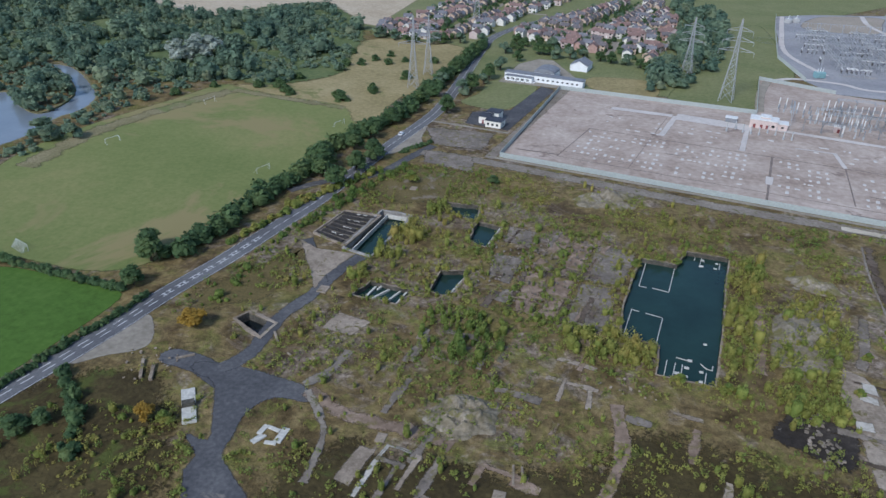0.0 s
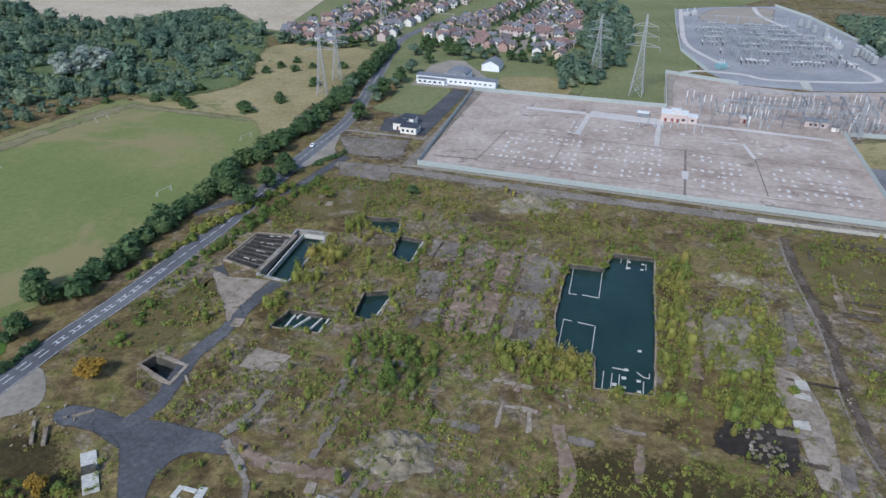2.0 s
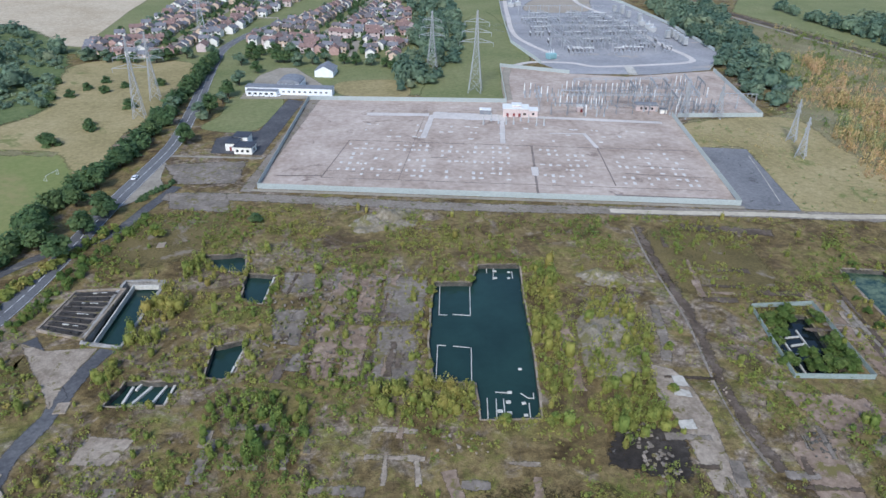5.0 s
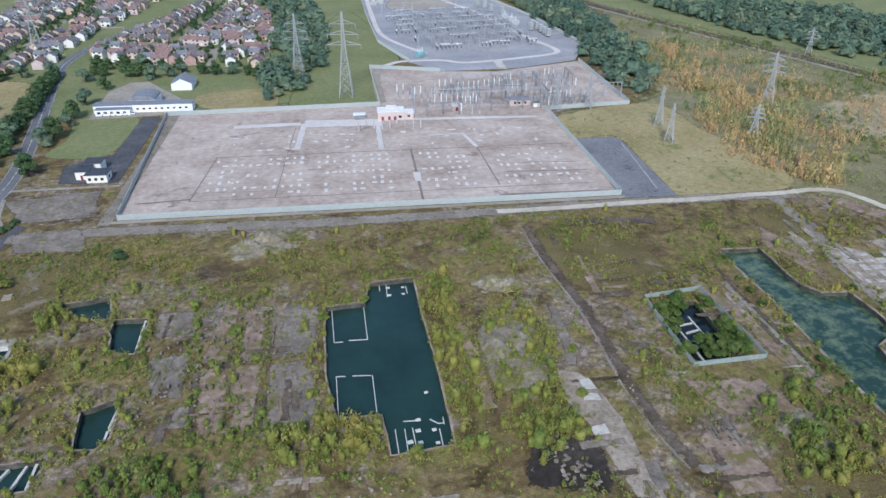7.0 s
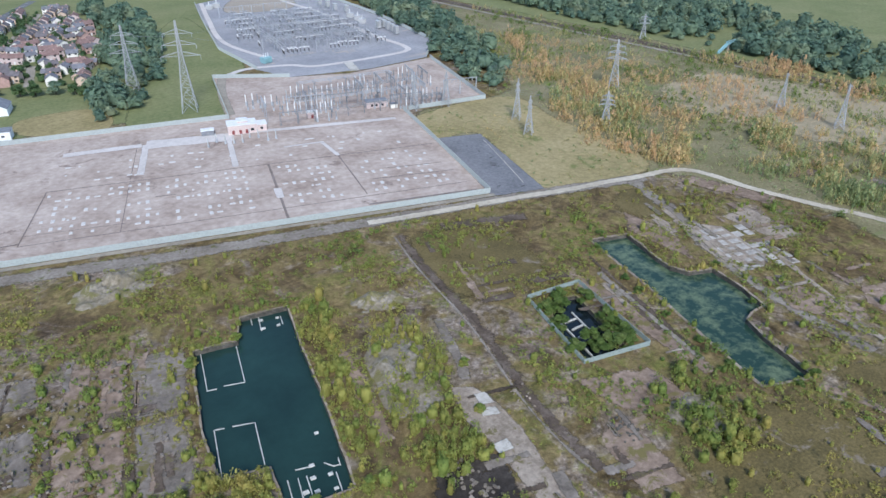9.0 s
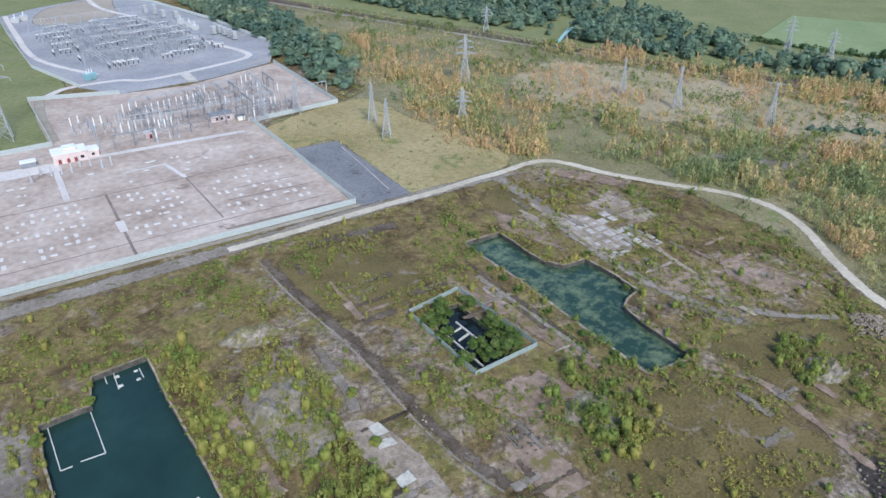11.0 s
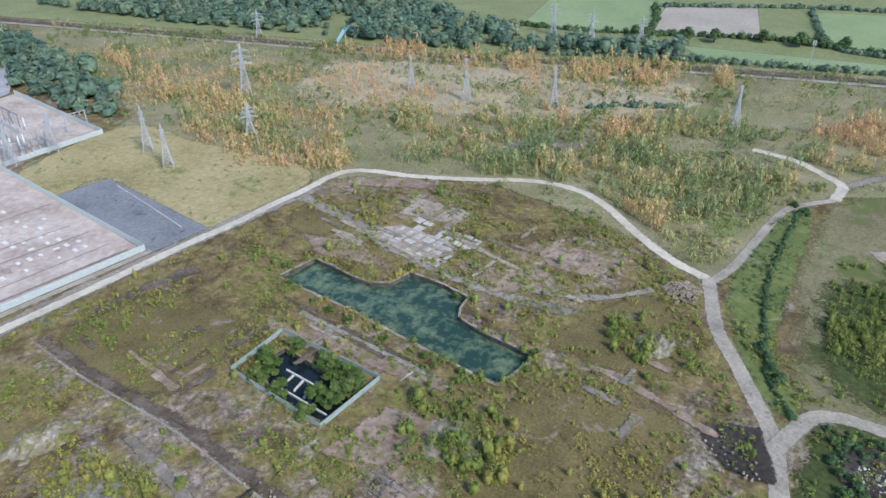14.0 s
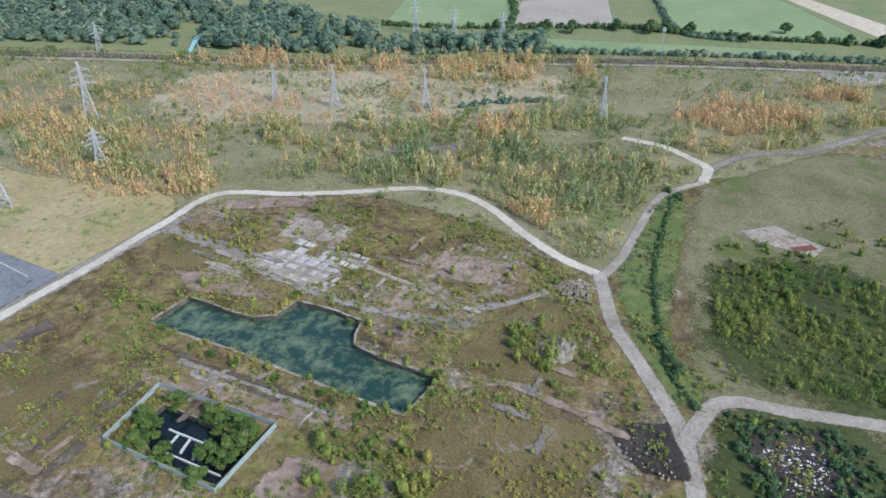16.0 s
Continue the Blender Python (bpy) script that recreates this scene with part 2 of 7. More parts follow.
OLIVE = surface("short_olive_turf", [(0.099, 0.079, 0.031), (0.158, 0.122, 0.048), (0.203, 0.156, 0.066)], 0.09, 1.3, 0.95, 2.0, 0.08, 0.5, ((0.21, 0.17, 0.125), 0.09, 0.22), grain=0.8)
KERB_SCAR = surface("brown_kerb_scar", [(0.16, 0.125, 0.105), (0.22, 0.178, 0.155), (0.28, 0.235, 0.21)], 0.1, 0.8, 0.95, 0.9, 0.4, 0.0)
PALE_ROAD = surface("pale_yard_concrete", [(0.47, 0.425, 0.385), (0.55, 0.50, 0.455), (0.62, 0.575, 0.53)], 0.05, 0.6, 0.92, 0.5, 0.5, 0.0, grain=0.2)
LAWN = surface("verge_grass", [(0.15, 0.172, 0.068), (0.19, 0.202, 0.085), (0.23, 0.228, 0.105)], 0.03, 0.5, 0.95, 0.8, 0.2, 0.1)
DULL_GRASS = surface("rank_grass", [(0.150, 0.140, 0.062), (0.230, 0.202, 0.104), (0.315, 0.270, 0.160)], 0.045, 0.9, 0.95, 1.1, 0.12, 0.5, ((0.15, 0.168, 0.062), 0.03, 0.30), grain=0.7)
LUSH = surface("rank_green_weeds", [(0.085, 0.105, 0.030), (0.125, 0.150, 0.044), (0.175, 0.180, 0.065)], 0.08, 0.6, 0.95, 1.6, 0.15, 0.4, ((0.20, 0.18, 0.08), 0.06, 0.22))
CONCRETE = surface("pale_concrete_wall", [(0.22, 0.205, 0.185), (0.33, 0.31, 0.28), (0.44, 0.42, 0.385)], 0.3, 1.6, 0.9, 0.0, 0.3, 0.05)
DARK_CONCRETE = surface("stained_basin_wall", [(0.045, 0.042, 0.035), (0.09, 0.083, 0.068), (0.16, 0.148, 0.125)], 0.3, 1.4, 0.9, 0.0, 0.3, 0.05)
WATER = water_material("deep_green_water", (0.012, 0.030, 0.026), (0.019, 0.047, 0.039), 0.06, 0.35, 0.7)
ALGAE_WATER = water_material("clouded_algae_water", (0.020, 0.046, 0.032), (0.12, 0.155, 0.085), 0.2, 0.44, 0.62, 0.1)
RIVER_WATER = water_material("river_water", (0.16, 0.19, 0.22), (0.21, 0.24, 0.27), 0.03, 0.3, 0.7, 0.12)
BLACK_WATER = water_material("black_still_water", (0.006, 0.010, 0.012), (0.012, 0.018, 0.02), 0.2, 0.3, 0.7)
WHITE_PAINT = plain("white_paint", (0.7, 0.7, 0.68), 0.7)
LEAF_DARK = foliage("hedgerow_leaves", [(0.070, 0.120, 0.056), (0.108, 0.175, 0.074), (0.17, 0.225, 0.088)])
# Woodland greens paled and blued; distance haze is put into the leaf colour.
LEAF_HAZY = foliage("woodland_leaves", [(0.110, 0.178, 0.130), (0.160, 0.235, 0.160), (0.215, 0.285, 0.180), (0.285, 0.320, 0.195)])
LEAF_SHRUB = foliage("scrub_leaves", [(0.120, 0.185, 0.050), (0.212, 0.262, 0.064), (0.31, 0.308, 0.080), (0.385, 0.315, 0.095)])
LEAF_BIRCH = foliage("autumn_birch_leaves", [(0.21, 0.275, 0.125), (0.38, 0.395, 0.170), (0.59, 0.44, 0.20), (0.62, 0.41, 0.225)])
LEAF_GREEN = foliage("willow_bush_leaves", [(0.085, 0.135, 0.034), (0.125, 0.185, 0.046), (0.19, 0.235, 0.075)])
LEAF_GOLD = foliage("golden_leaves", [(0.34, 0.22, 0.045), (0.46, 0.30, 0.06)])
LEAF_SILVER = foliage("silver_willow_leaves", [(0.34, 0.39, 0.33), (0.5, 0.54, 0.47)])
BARK = plain("bark", (0.09, 0.07, 0.05), 0.9)

# ---- the plan, in metres ----
ROAD = [(-144, 97), (-141, 110), (-138, 121), (-134, 139), (-130, 160), (-124, 184), (-118, 215), (-113, 243), (-107, 303), (-104, 325), (-99, 366), (-100, 412), (-104, 477), (-107, 523), (-107, 578), (-88, 642), (-60, 696), (-22, 793), (2, 860)]
LAYBY_SOUTH = [(-134, 121), (-132, 133), (-131, 146), (-127, 147), (-120, 138), (-120, 132), (-127, 127)]
LAYBY_NORTH = [(-107, 297), (-101, 323), (-97, 343), (-95, 325), (-91, 313), (-97, 305), (-103, 297)]
PITCH_FIELD = [(-237, 166), (-262, 230), (-263, 282), (-249, 339), (-236, 379), (-199, 373), (-158, 368), (-130, 362), (-125, 318), (-132, 268), (-134, 232), (-143, 191), (-149, 172), (-164, 164), (-192, 165), (-211, 163)]
MEADOW = [(-205, 153), (-192, 158), (-180, 159), (-161, 157), (-143, 155), (-144, 130), (-147, 110), (-149, 99)]
ROUGH_GRASS = [(-233, 380), (-210, 388), (-182, 427), (-201, 519), (-163, 544), (-116, 520), (-111, 452), (-127, 379), (-125, 318), (-150, 359), (-193, 368)]
WHEAT = [(-473, 617), (-390, 585), (-340, 576), (-281, 614), (-212, 584), (-214, 620), (-218, 720), (-226, 830), (-300, 870), (-416, 860), (-591, 738)]
RIVER = [(-369, 385), (-356, 386), (-329, 367), (-295, 335), (-284, 310), (-286, 293), (-280, 270), (-281, 253), (-283, 243), (-300, 236), (-362, 300), (-352, 323), (-340, 321), (-322, 306), (-302, 297), (-299, 306), (-304, 326), (-320, 348), (-343, 367)]
COMP = [(-52, 310), (145, 276), (163, 392), (149, 398), (76, 423), (-38, 437)]
SUBST_A = [(87, 505), (130, 484), (166, 474), (230, 484), (213, 386), (165, 389), (149, 398), (76, 423)]
SUBST_B = [(117, 512), (110, 580), (114, 620), (120, 652), (124, 700), (134, 768), (170, 790), (242, 812), (257, 748), (261, 640), (257, 532), (243, 507), (229, 487), (183, 478), (130, 484)]
GREEN_A = [(27, 431), (74, 425), (87, 505), (111, 518), (115, 608), (111, 709), (82, 658), (59, 555)]
GREEN_B = [(-84, 412), (-82, 444), (-53, 440), (-62, 386), (-90, 390)]
CAR_PARK = [(-60, 384), (-50, 439), (-41, 434), (-55, 349), (-79, 354), (-80, 374)]
DRYPATCH = [(-21, 473), (17, 475), (18, 438), (-19, 446)]
FACTORY_YARD = [(-78, 442), (-73, 493), (-62, 512), (-51, 511), (-28, 461), (-27, 438)]
DARK_PAD = [(157, 343), (179, 338), (167, 268), (144, 273)]
EAST_GRASS = [(163, 377), (226, 384), (227, 338), (229, 281), (215, 262), (167, 268), (179, 338), (157, 343)]
LANE_W = [(-129, 244), (-119, 257), (-101, 271), (-92, 297), (-86, 315)]
TRACK_N = [(90, 276), (108, 273), (130, 270), (153, 267), (175, 263), (196, 261), (207, 259), (234, 254), (243, 226), (252, 203), (262, 182), (263, 163), (255, 148), (238, 130), (226, 115), (220, 102)]
TRACK_S = [(220, 102), (195, 95), (182, 88), (167, 80), (157, 75), (144, 72), (130, 70)]
TRACK_F = [(302, 71), (317, 69), (324, 74), (337, 89), (342, 107)]
TRACK_G = [(317, 69), (338, 51), (348, 29), (369, 8), (392, -15)]
FORK = [(205, 257), (200, 238), (197, 224), (188, 202), (182, 178), (180, 152), (181, 134)]
WHITE_SLABS = [(198, 214), (204, 208), (201, 186), (194, 181), (185, 190), (191, 212)]
SLAB_C = [(211, 214), (226, 215), (225, 189), (213, 191)]
SLAB_D = [(212, 158), (219, 145), (218, 129), (203, 134), (203, 150)]
SLAB_E = [(264, 58), (272, 46), (260, 31), (252, 35), (258, 54)]
SLAB_B = [(70.1, 179.2), (75.1, 176.5), (77.2, 168.9), (77.3, 157.3), (75.6, 145.4), (74.1, 131.7), (68.1, 134.3), (68.2, 145.5), (68.5, 157.0), (67.1, 166.9)]
SLAB_F = [(91.2, 145.8), (98.5, 147.8), (106.5, 146.8), (106.1, 144.0), (101.9, 143.0), (99.7, 126.9), (89.3, 128.2)]
STRIP_DARK = [(96, 261), (93, 237), (91, 200), (86, 168), (85, 151), (86, 138)]
RUBBLE_HEAP = [(209, 115), (215, 108), (211, 102), (203, 103), (199, 108)]
RUBBLE2 = [(156, 57), (161, 45), (152, 41), (146, 44), (143, 52), (149, 56)]
GREEN_DITCH = [(277, 89), (281, 78), (222, 79), (192, 79), (171, 70), (164, 69), (166, 76), (180, 84), (199, 91), (224, 95)]
APRON = [(-83, 96), (-83, 101), (-89, 106), (-83, 106), (-85, 111), (-93, 125), (-100, 127), (-102, 131), (-93, 133), (-88, 133), (-80, 132), (-69, 130), (-66, 125), (-75, 124), (-79, 117), (-78, 108), (-77, 102), (-67, 94), (-64, 89), (-75, 85)]
APRON2 = [(-112, 129), (-112, 134), (-105, 135), (-93, 131), (-91, 123), (-100, 127)]
PATH_A = [(-94, 131), (-90, 139), (-90, 158), (-86, 173), (-84, 188), (-80, 200)]
PATH_B = [(-68, 129), (-54, 123), (-36, 122), (-27, 120)]
PATH_C = [(-70, 131), (-66, 137), (-64, 148)]
SLAB_G = [(-50, 103), (-48, 114), (-44, 114), (-46, 102)]
SLAB_H = [(-76, 156), (-74, 165), (-63, 163), (-66, 155)]
SLAB_I = [(-97, 201), (-83, 201), (-87, 184), (-87, 176), (-105, 205)]
SLAB_I2 = [(-105, 205), (-102, 208), (-84, 180), (-86, 176)]
POND_MAIN = [(31, 238), (45, 237), (42, 216), (40, 196), (35, 161), (20, 162), (21, 176), (10, 178), (10, 195), (13, 216), (15, 228), (27, 227)]
POND_A = [(-65, 253), (-49, 253), (-48, 240), (-56, 242)]
POND_B = [(-47, 239), (-37, 237), (-40, 220), (-47, 224)]
POND_C = [(-51, 199), (-42, 201), (-43, 187), (-46, 184), (-51, 185)]
POND_D = [(-71, 185), (-56, 184), (-59, 175), (-74, 176)]
TANK = [(-85, 237), (-73, 236), (-77, 201), (-88, 204)]
PUMP_DECK = [(-99, 232), (-84, 232), (-88, 205), (-103, 211)]
WELL = [(-102, 153), (-100, 157), (-90, 154), (-91, 147)]
POND2 = [(154.6, 224.3), (168.8, 221), (168.1, 213.6), (166.1, 204.3), (165.6, 196.3), (168.4, 190.4), (177, 188.2), (176, 175), (173.5, 165), (167, 164.6), (162.8, 162.6), (159.7, 153.5), (156.6, 135.7), (141.6, 139.6), (145.5, 163.7), (150.8, 193)]
FENCE_SQ = [(111.7, 203.6), (131.6, 203.1), (128.2, 167.1), (106.6, 169.7)]
RAIL = [(340, 700), (373, 525), (398, 401), (418, 296), (440, 228), (466, 145), (484, 62), (500, -40), (512, -120)]
FIELDA = [(519, 301), (631, 322), (669, 224), (542, 213)]
FIELDB = [(534, 209), (647, 222), (679, 154), (562, 135), (554, 157)]
FIELDE = [(674, 108), (701, 12), (575, -32), (542, 52), (555, 90)]
FIELDF = [(714, 11), (720, -7), (624, -54), (575, -45)]
FIELDG = [(516, 179), (531, 11), (509, 17), (488, 159)]
FIELDH = [(514, 429), (532, 406), (514, 373), (489, 389)]
WOOD_E = [(278, 756), (340, 716), (281, 478), (241, 404), (219, 396), (239, 499), (266, 665)]
PAD_FAR = [(480, 7), (491, -30), (467, -26), (458, -5)]
DENSE_A = [(46, 234), (56, 236), (50, 194), (45, 159), (40, 157), (38, 171), (42, 207)]
DENSE_B = [(60, 211), (74, 212), (75, 190), (70, 171), (67, 154), (54, 150), (47, 163), (54, 183)]
DENSE_C = [(-9, 180), (9, 177), (20, 174), (18, 163), (-4, 165)]
DENSE_D = [(-74, 224), (-66, 253), (-60, 234), (-67, 201), (-72, 189), (-76, 178), (-80, 188)]
DENSE_E = [(-49, 175), (-23, 176), (-22, 146), (-46, 153)]
DENSE_F = [(110, 152), (132, 157), (108, 126), (102, 127)]
DENSE_G = [(124, 152), (134, 143), (130, 128), (112, 124), (103, 133)]
DENSE_H = [(186, 125), (191, 114), (169, 105), (166, 116)]
BIRCH_A = [(317, 522), (289, 376), (296, 313), (235, 250), (220, 291), (223, 324), (264, 407)]
BIRCH_B = [(311, 278), (324, 212), (354, 166), (382, 105), (335, 82), (291, 90), (243, 124), (265, 159), (255, 205), (250, 242)]
BIRCH_C = [(424, 396), (425, 302), (455, 217), (463, 138), (430, 131), (403, 199), (401, 288), (386, 366)]
BIRCH_D = [(365, 96), (412, 56), (467, -26), (420, -30), (394, -12), (326, 58), (325, 81)]
WOOD_W = [(-760, 520), (-820, 800), (-480, 625), (-371, 563), (-305, 670), (-220, 570), (-192, 473), (-182, 427), (-210, 388), (-243, 390), (-258, 352), (-263, 290), (-260, 248), (-263, 232), (-330, 226)]
WOOD_FAR = [(397, 716), (400, 542), (426, 408), (432, 305), (439, 260), (507, 301), (557, 434), (550, 563)]
WOOD_V = [(13, 520), (17, 437), (33, 456), (58, 520), (72, 574), (82, 647), (76, 790), (34, 785), (42, 690), (37, 620), (24, 540)]
WOOD_SOUTH = [(471, 279), (501, 179), (485, 168), (465, 221), (450, 269)]
HEDGE_ROAD = [(-145, 98), (-144, 107), (-141, 125), (-137, 143), (-135, 157)]
HEDGE_FIELD = [(-208, 160), (-195, 161), (-181, 160), (-161, 158), (-144, 157)]
HEDGE_ROW = [(-141, 181), (-137, 200), (-134, 232), (-130, 262), (-129, 299), (-118, 344), (-111, 437), (-110, 533)]
TRACK_E = [(219, 101), (234, 96), (258, 92), (283, 87), (293, 80), (302, 71)]
TRACK_H = [(152, 74), (162, 70), (168, 67), (171, 61), (171, 49), (172, 37), (173, 20)]
ACCESS = [(-89, 305), (-60, 302), (-28, 296), (35, 284), (107, 274), (150, 268), (212, 257)]


# ---- builders ----
def curve_through(points, step=4.0, closed=False):
    """Points at even steps along a smooth line through the given ones."""
    p = [Vector(q) for q in points]
    n, out = len(p), []
    for i in range(n if closed else n - 1):
        a, b, c, d = (p[(i + k) % n] if closed else p[min(max(i + k, 0), n - 1)] for k in (-1, 0, 1, 2))
        m = max(1, int((c - b).length / step))
        for k in range(m):
            t = k / m
            out.append(0.5 * (2 * b + (c - a) * t + (2 * a - 5 * b + 4 * c - d) * t * t + (3 * b - a - 3 * c + d) * t ** 3))
    if not closed:
        out.append(p[-1])
    return out


def straight(points, step=4.0):
    """Points at even steps along the straight sides of a closed outline."""
    p, out = [Vector(q) for q in points], []
    for i, a in enumerate(p):
        b = p[(i + 1) % len(p)]
        m = max(1, int((b - a).length / step))
        out += [a.lerp(b, k / m) for k in range(m)]
    return out


def normals(line, closed):
    out = []
    for i in range(len(line)):
        a = line[i - 1] if closed or i else line[0]
        b = line[(i + 1) % len(line)] if closed or i < len(line) - 1 else line[-1]
        d = (b - a).normalized()
        out.append(Vector((d.y, -d.x)))
    return out


def area(line):
    return 0.5 * sum(a.x * b.y - a.y * b.x for a, b in zip(line, line[1:] + line[:1]))


def mesh_of(name, verts, faces, mat, edge=None):
    me = bpy.data.meshes.new(name)
    me.from_pydata([tuple(v) for v in verts], [], faces)
    me.materials.append(mat)
    if edge is not None:
        me.attributes.new("rim", "FLOAT", "POINT").data.foreach_set("value", edge)
    me.update()
    return me


def tess(loops):
    from mathutils.geometry import tessellate_polygon
    return tessellate_polygon([[Vector((p.x, p.y, 0)) for p in loop] for loop in loops])


LAYER = [0]


def lift(z):
    """Each sheet lies a little above the ones laid before it."""
    LAYER[0] += 1
    return z + 0.0012 * LAYER[0]


def sheet(name, outline, mat, z, fringe=1.5, label="", category="", smooth=True, step=4.0, kind="structure"):
    """A flat sheet on the ground with a worn rim."""
    z = lift(z)
    line = curve_through(outline, step, True) if smooth else straight(outline, step)
    if area(line) < 0:
        line.reverse()
    outer = [p + n * fringe * 0.5 for p, n in zip(line, normals(line, True))]
    inner = [p - n * fringe * 0.5 for p, n in zip(line, normals(line, True))]
    n = len(line)
    verts = [(p.x, p.y, z) for p in outer + inner]
    faces = [(i, (i + 1) % n, n + (i + 1) % n, n + i) for i in range(n)]
    faces += [tuple(n + k for k in f) for f in tess([inner])]
    ob = new(name, mesh_of(name, verts, faces, mat, [1.0] * n + [0.0] * n))
    up(ob)
    return tagged(ob, label, category, kind=kind)


def up(ob):
    me = ob.data
    bm = bmesh.new()
    bm.from_mesh(me)
    flip = [f for f in bm.faces if f.normal.z < 0]
    if flip:
        bmesh.ops.reverse_faces(bm, faces=flip)
    bm.to_mesh(me)
    bm.free()


def strip(name, points, width, mat, z, label="", category="", fringe=0.8, ragged=0.0, kind="structure", seed=1):
    """A road or path of even width along a line."""
    z = lift(z)
    line = curve_through(points, 3.0)
    nr = normals(line, False)
    verts, edge, rnd = [], [], random.Random(seed)
    for p, n in zip(line, nr):
        w = width * (1 + ragged * rnd.uniform(-1, 1)) / 2
        for off, e in ((-w - fringe / 2, 1.0), (-w + fringe / 2, 0.0), (w - fringe / 2, 0.0), (w + fringe / 2, 1.0)):
            q = p + n * off
            verts.append((q.x, q.y, z))
            edge.append(e)
    faces = [(4 * i + k, 4 * i + k + 1, 4 * i + k + 5, 4 * i + k + 4) for i in range(len(line) - 1) for k in range(3)]
    ob = new(name, mesh_of(name, verts, faces, mat, edge))
    up(ob)
    return tagged(ob, label, category, kind=kind)


def part(name, bm, mat, parent=None, label=""):
    me = bpy.data.meshes.new(name)
    bm.to_mesh(me)
    bm.free()
    me.materials.append(mat)
    ob = new(name, me)
    ob.parent = parent
    return tagged(ob, label)


def box(bm, x0, y0, z0, x1, y1, z1):
    v = [bm.verts.new((x, y, z)) for x in (x0, x1) for y in (y0, y1) for z in (z0, z1)]
    for f in ((0, 1, 3, 2), (4, 6, 7, 5), (0, 4, 5, 1), (2, 3, 7, 6), (0, 2, 6, 4), (1, 5, 7, 3)):
        bm.faces.new([v[i] for i in f])


def bar(bm, a, b, w):
    """A square bar from a to b."""
    a, b = Vector(a), Vector(b)
    d = (b - a).normalized()
    s = d.cross(Vector((0, 0, 1)) if abs(d.z) < 0.9 else Vector((1, 0, 0))).normalized() * w / 2
    t = d.cross(s).normalized() * w / 2
    v = [bm.verts.new(p + k) for p in (a, b) for k in (s + t, s - t, -s - t, t - s)]
    for i in range(4):
        bm.faces.new((v[i], v[(i + 1) % 4], v[4 + (i + 1) % 4], v[4 + i]))
    bm.faces.new(v[3::-1])
    bm.faces.new(v[4:])


def inside(points, outline):
    """Which rows of points lie within the outline."""
    x, y = points[:, 0], points[:, 1]
    hit = np.zeros(len(points), bool)
    for (x0, y0), (x1, y1) in zip(outline, outline[1:] + outline[:1]):
        if y0 != y1:
            hit ^= ((y0 > y) != (y1 > y)) & (x < (x1 - x0) * (y - y0) / (y1 - y0) + x0)
    return hit


def off_line(points, line, reach):
    """Which rows of points are farther than reach from the line."""
    far = np.ones(len(points), bool)
    for a, b in zip(line, line[1:]):
        a, b = np.array(a, float), np.array(b, float)
        d = b - a
        t = np.clip(((points[:, :2] - a) @ d) / (d @ d), 0, 1)
        far &= np.hypot(*(points[:, :2] - a - t[:, None] * d).T) > reach
    return far


rng = np.random.default_rng(7)


def spread(outline, per_area):
    """Random points within an outline."""
    o = np.array(outline, float)
    lo, hi = o.min(0), o.max(0)
    n = int(np.prod(hi - lo) * per_area)
    p = rng.uniform(lo, hi, (n, 2))
    return p[inside(p, list(outline))]


def along(line, gap, jitter):
    p = np.array([tuple(v) for v in curve_through(line, gap)])
    return p + rng.normal(0, jitter, p.shape)


def clump(leaves, size, tall=1.0, core=True, seed=0):
    """A crown one unit in radius: an uneven core and loose leaf sprays round it. Returns corners and quads."""
    r = np.random.default_rng(seed)
    lobes = r.normal(0, 1, (5, 3))
    lobes /= np.linalg.norm(lobes, axis=1)[:, None]
    d = r.normal(0, 1, (leaves, 3))
    d /= np.linalg.norm(d, axis=1)[:, None]
    d[:, 2] = np.where(d[:, 2] < -0.45, -d[:, 2], d[:, 2])
    bulge = 0.68 + 0.34 * np.clip((d @ lobes.T).max(1), 0, 1) ** 3
    c = d * (bulge * r.uniform(0.72, 1.08, leaves))[:, None]
    nrm = d * 0.6 + (0, 0, 0.75) + r.normal(0, 0.45, d.shape)
    nrm /= np.linalg.norm(nrm, axis=1)[:, None]
    u = np.cross(nrm, r.normal(0, 1, d.shape))
    u /= np.linalg.norm(u, axis=1)[:, None]
    w = np.cross(nrm, u)
    s = (size * r.uniform(0.6, 1.3, leaves))[:, None]
    v = np.stack([c + s * u, c + s * 0.6 * w, c - s * u, c - s * 0.6 * w], 1).reshape(-1, 3)
    f = np.arange(leaves * 4).reshape(-1, 4)
    if core:
        k, rings = 6, (-0.5, 0.05, 0.55)
        ring = []
        for z in rings:
            for i in range(k):
                a = 2 * math.pi * (i + r.uniform(-0.3, 0.3)) / k
                q = np.array([math.cos(a), math.sin(a), 0]) * math.sqrt(1 - z * z) + (0, 0, z)
                ring.append(q * (0.6 + 0.2 * np.clip((lobes @ q).max(), 0, 1)))
        base = len(v)
        quads = [(base + j * k + i, base + j * k + (i + 1) % k, base + (j + 1) * k + (i + 1) % k, base + (j + 1) * k + i) for j in range(2) for i in range(k)]
        quads += [(base + 12, base + 13, base + 14, base + 15), (base + 12, base + 15, base + 16, base + 17)]
        v, f = np.concatenate([v, ring]), np.concatenate([f, quads])
    v[:, 2] = v[:, 2] * tall
    return v, f


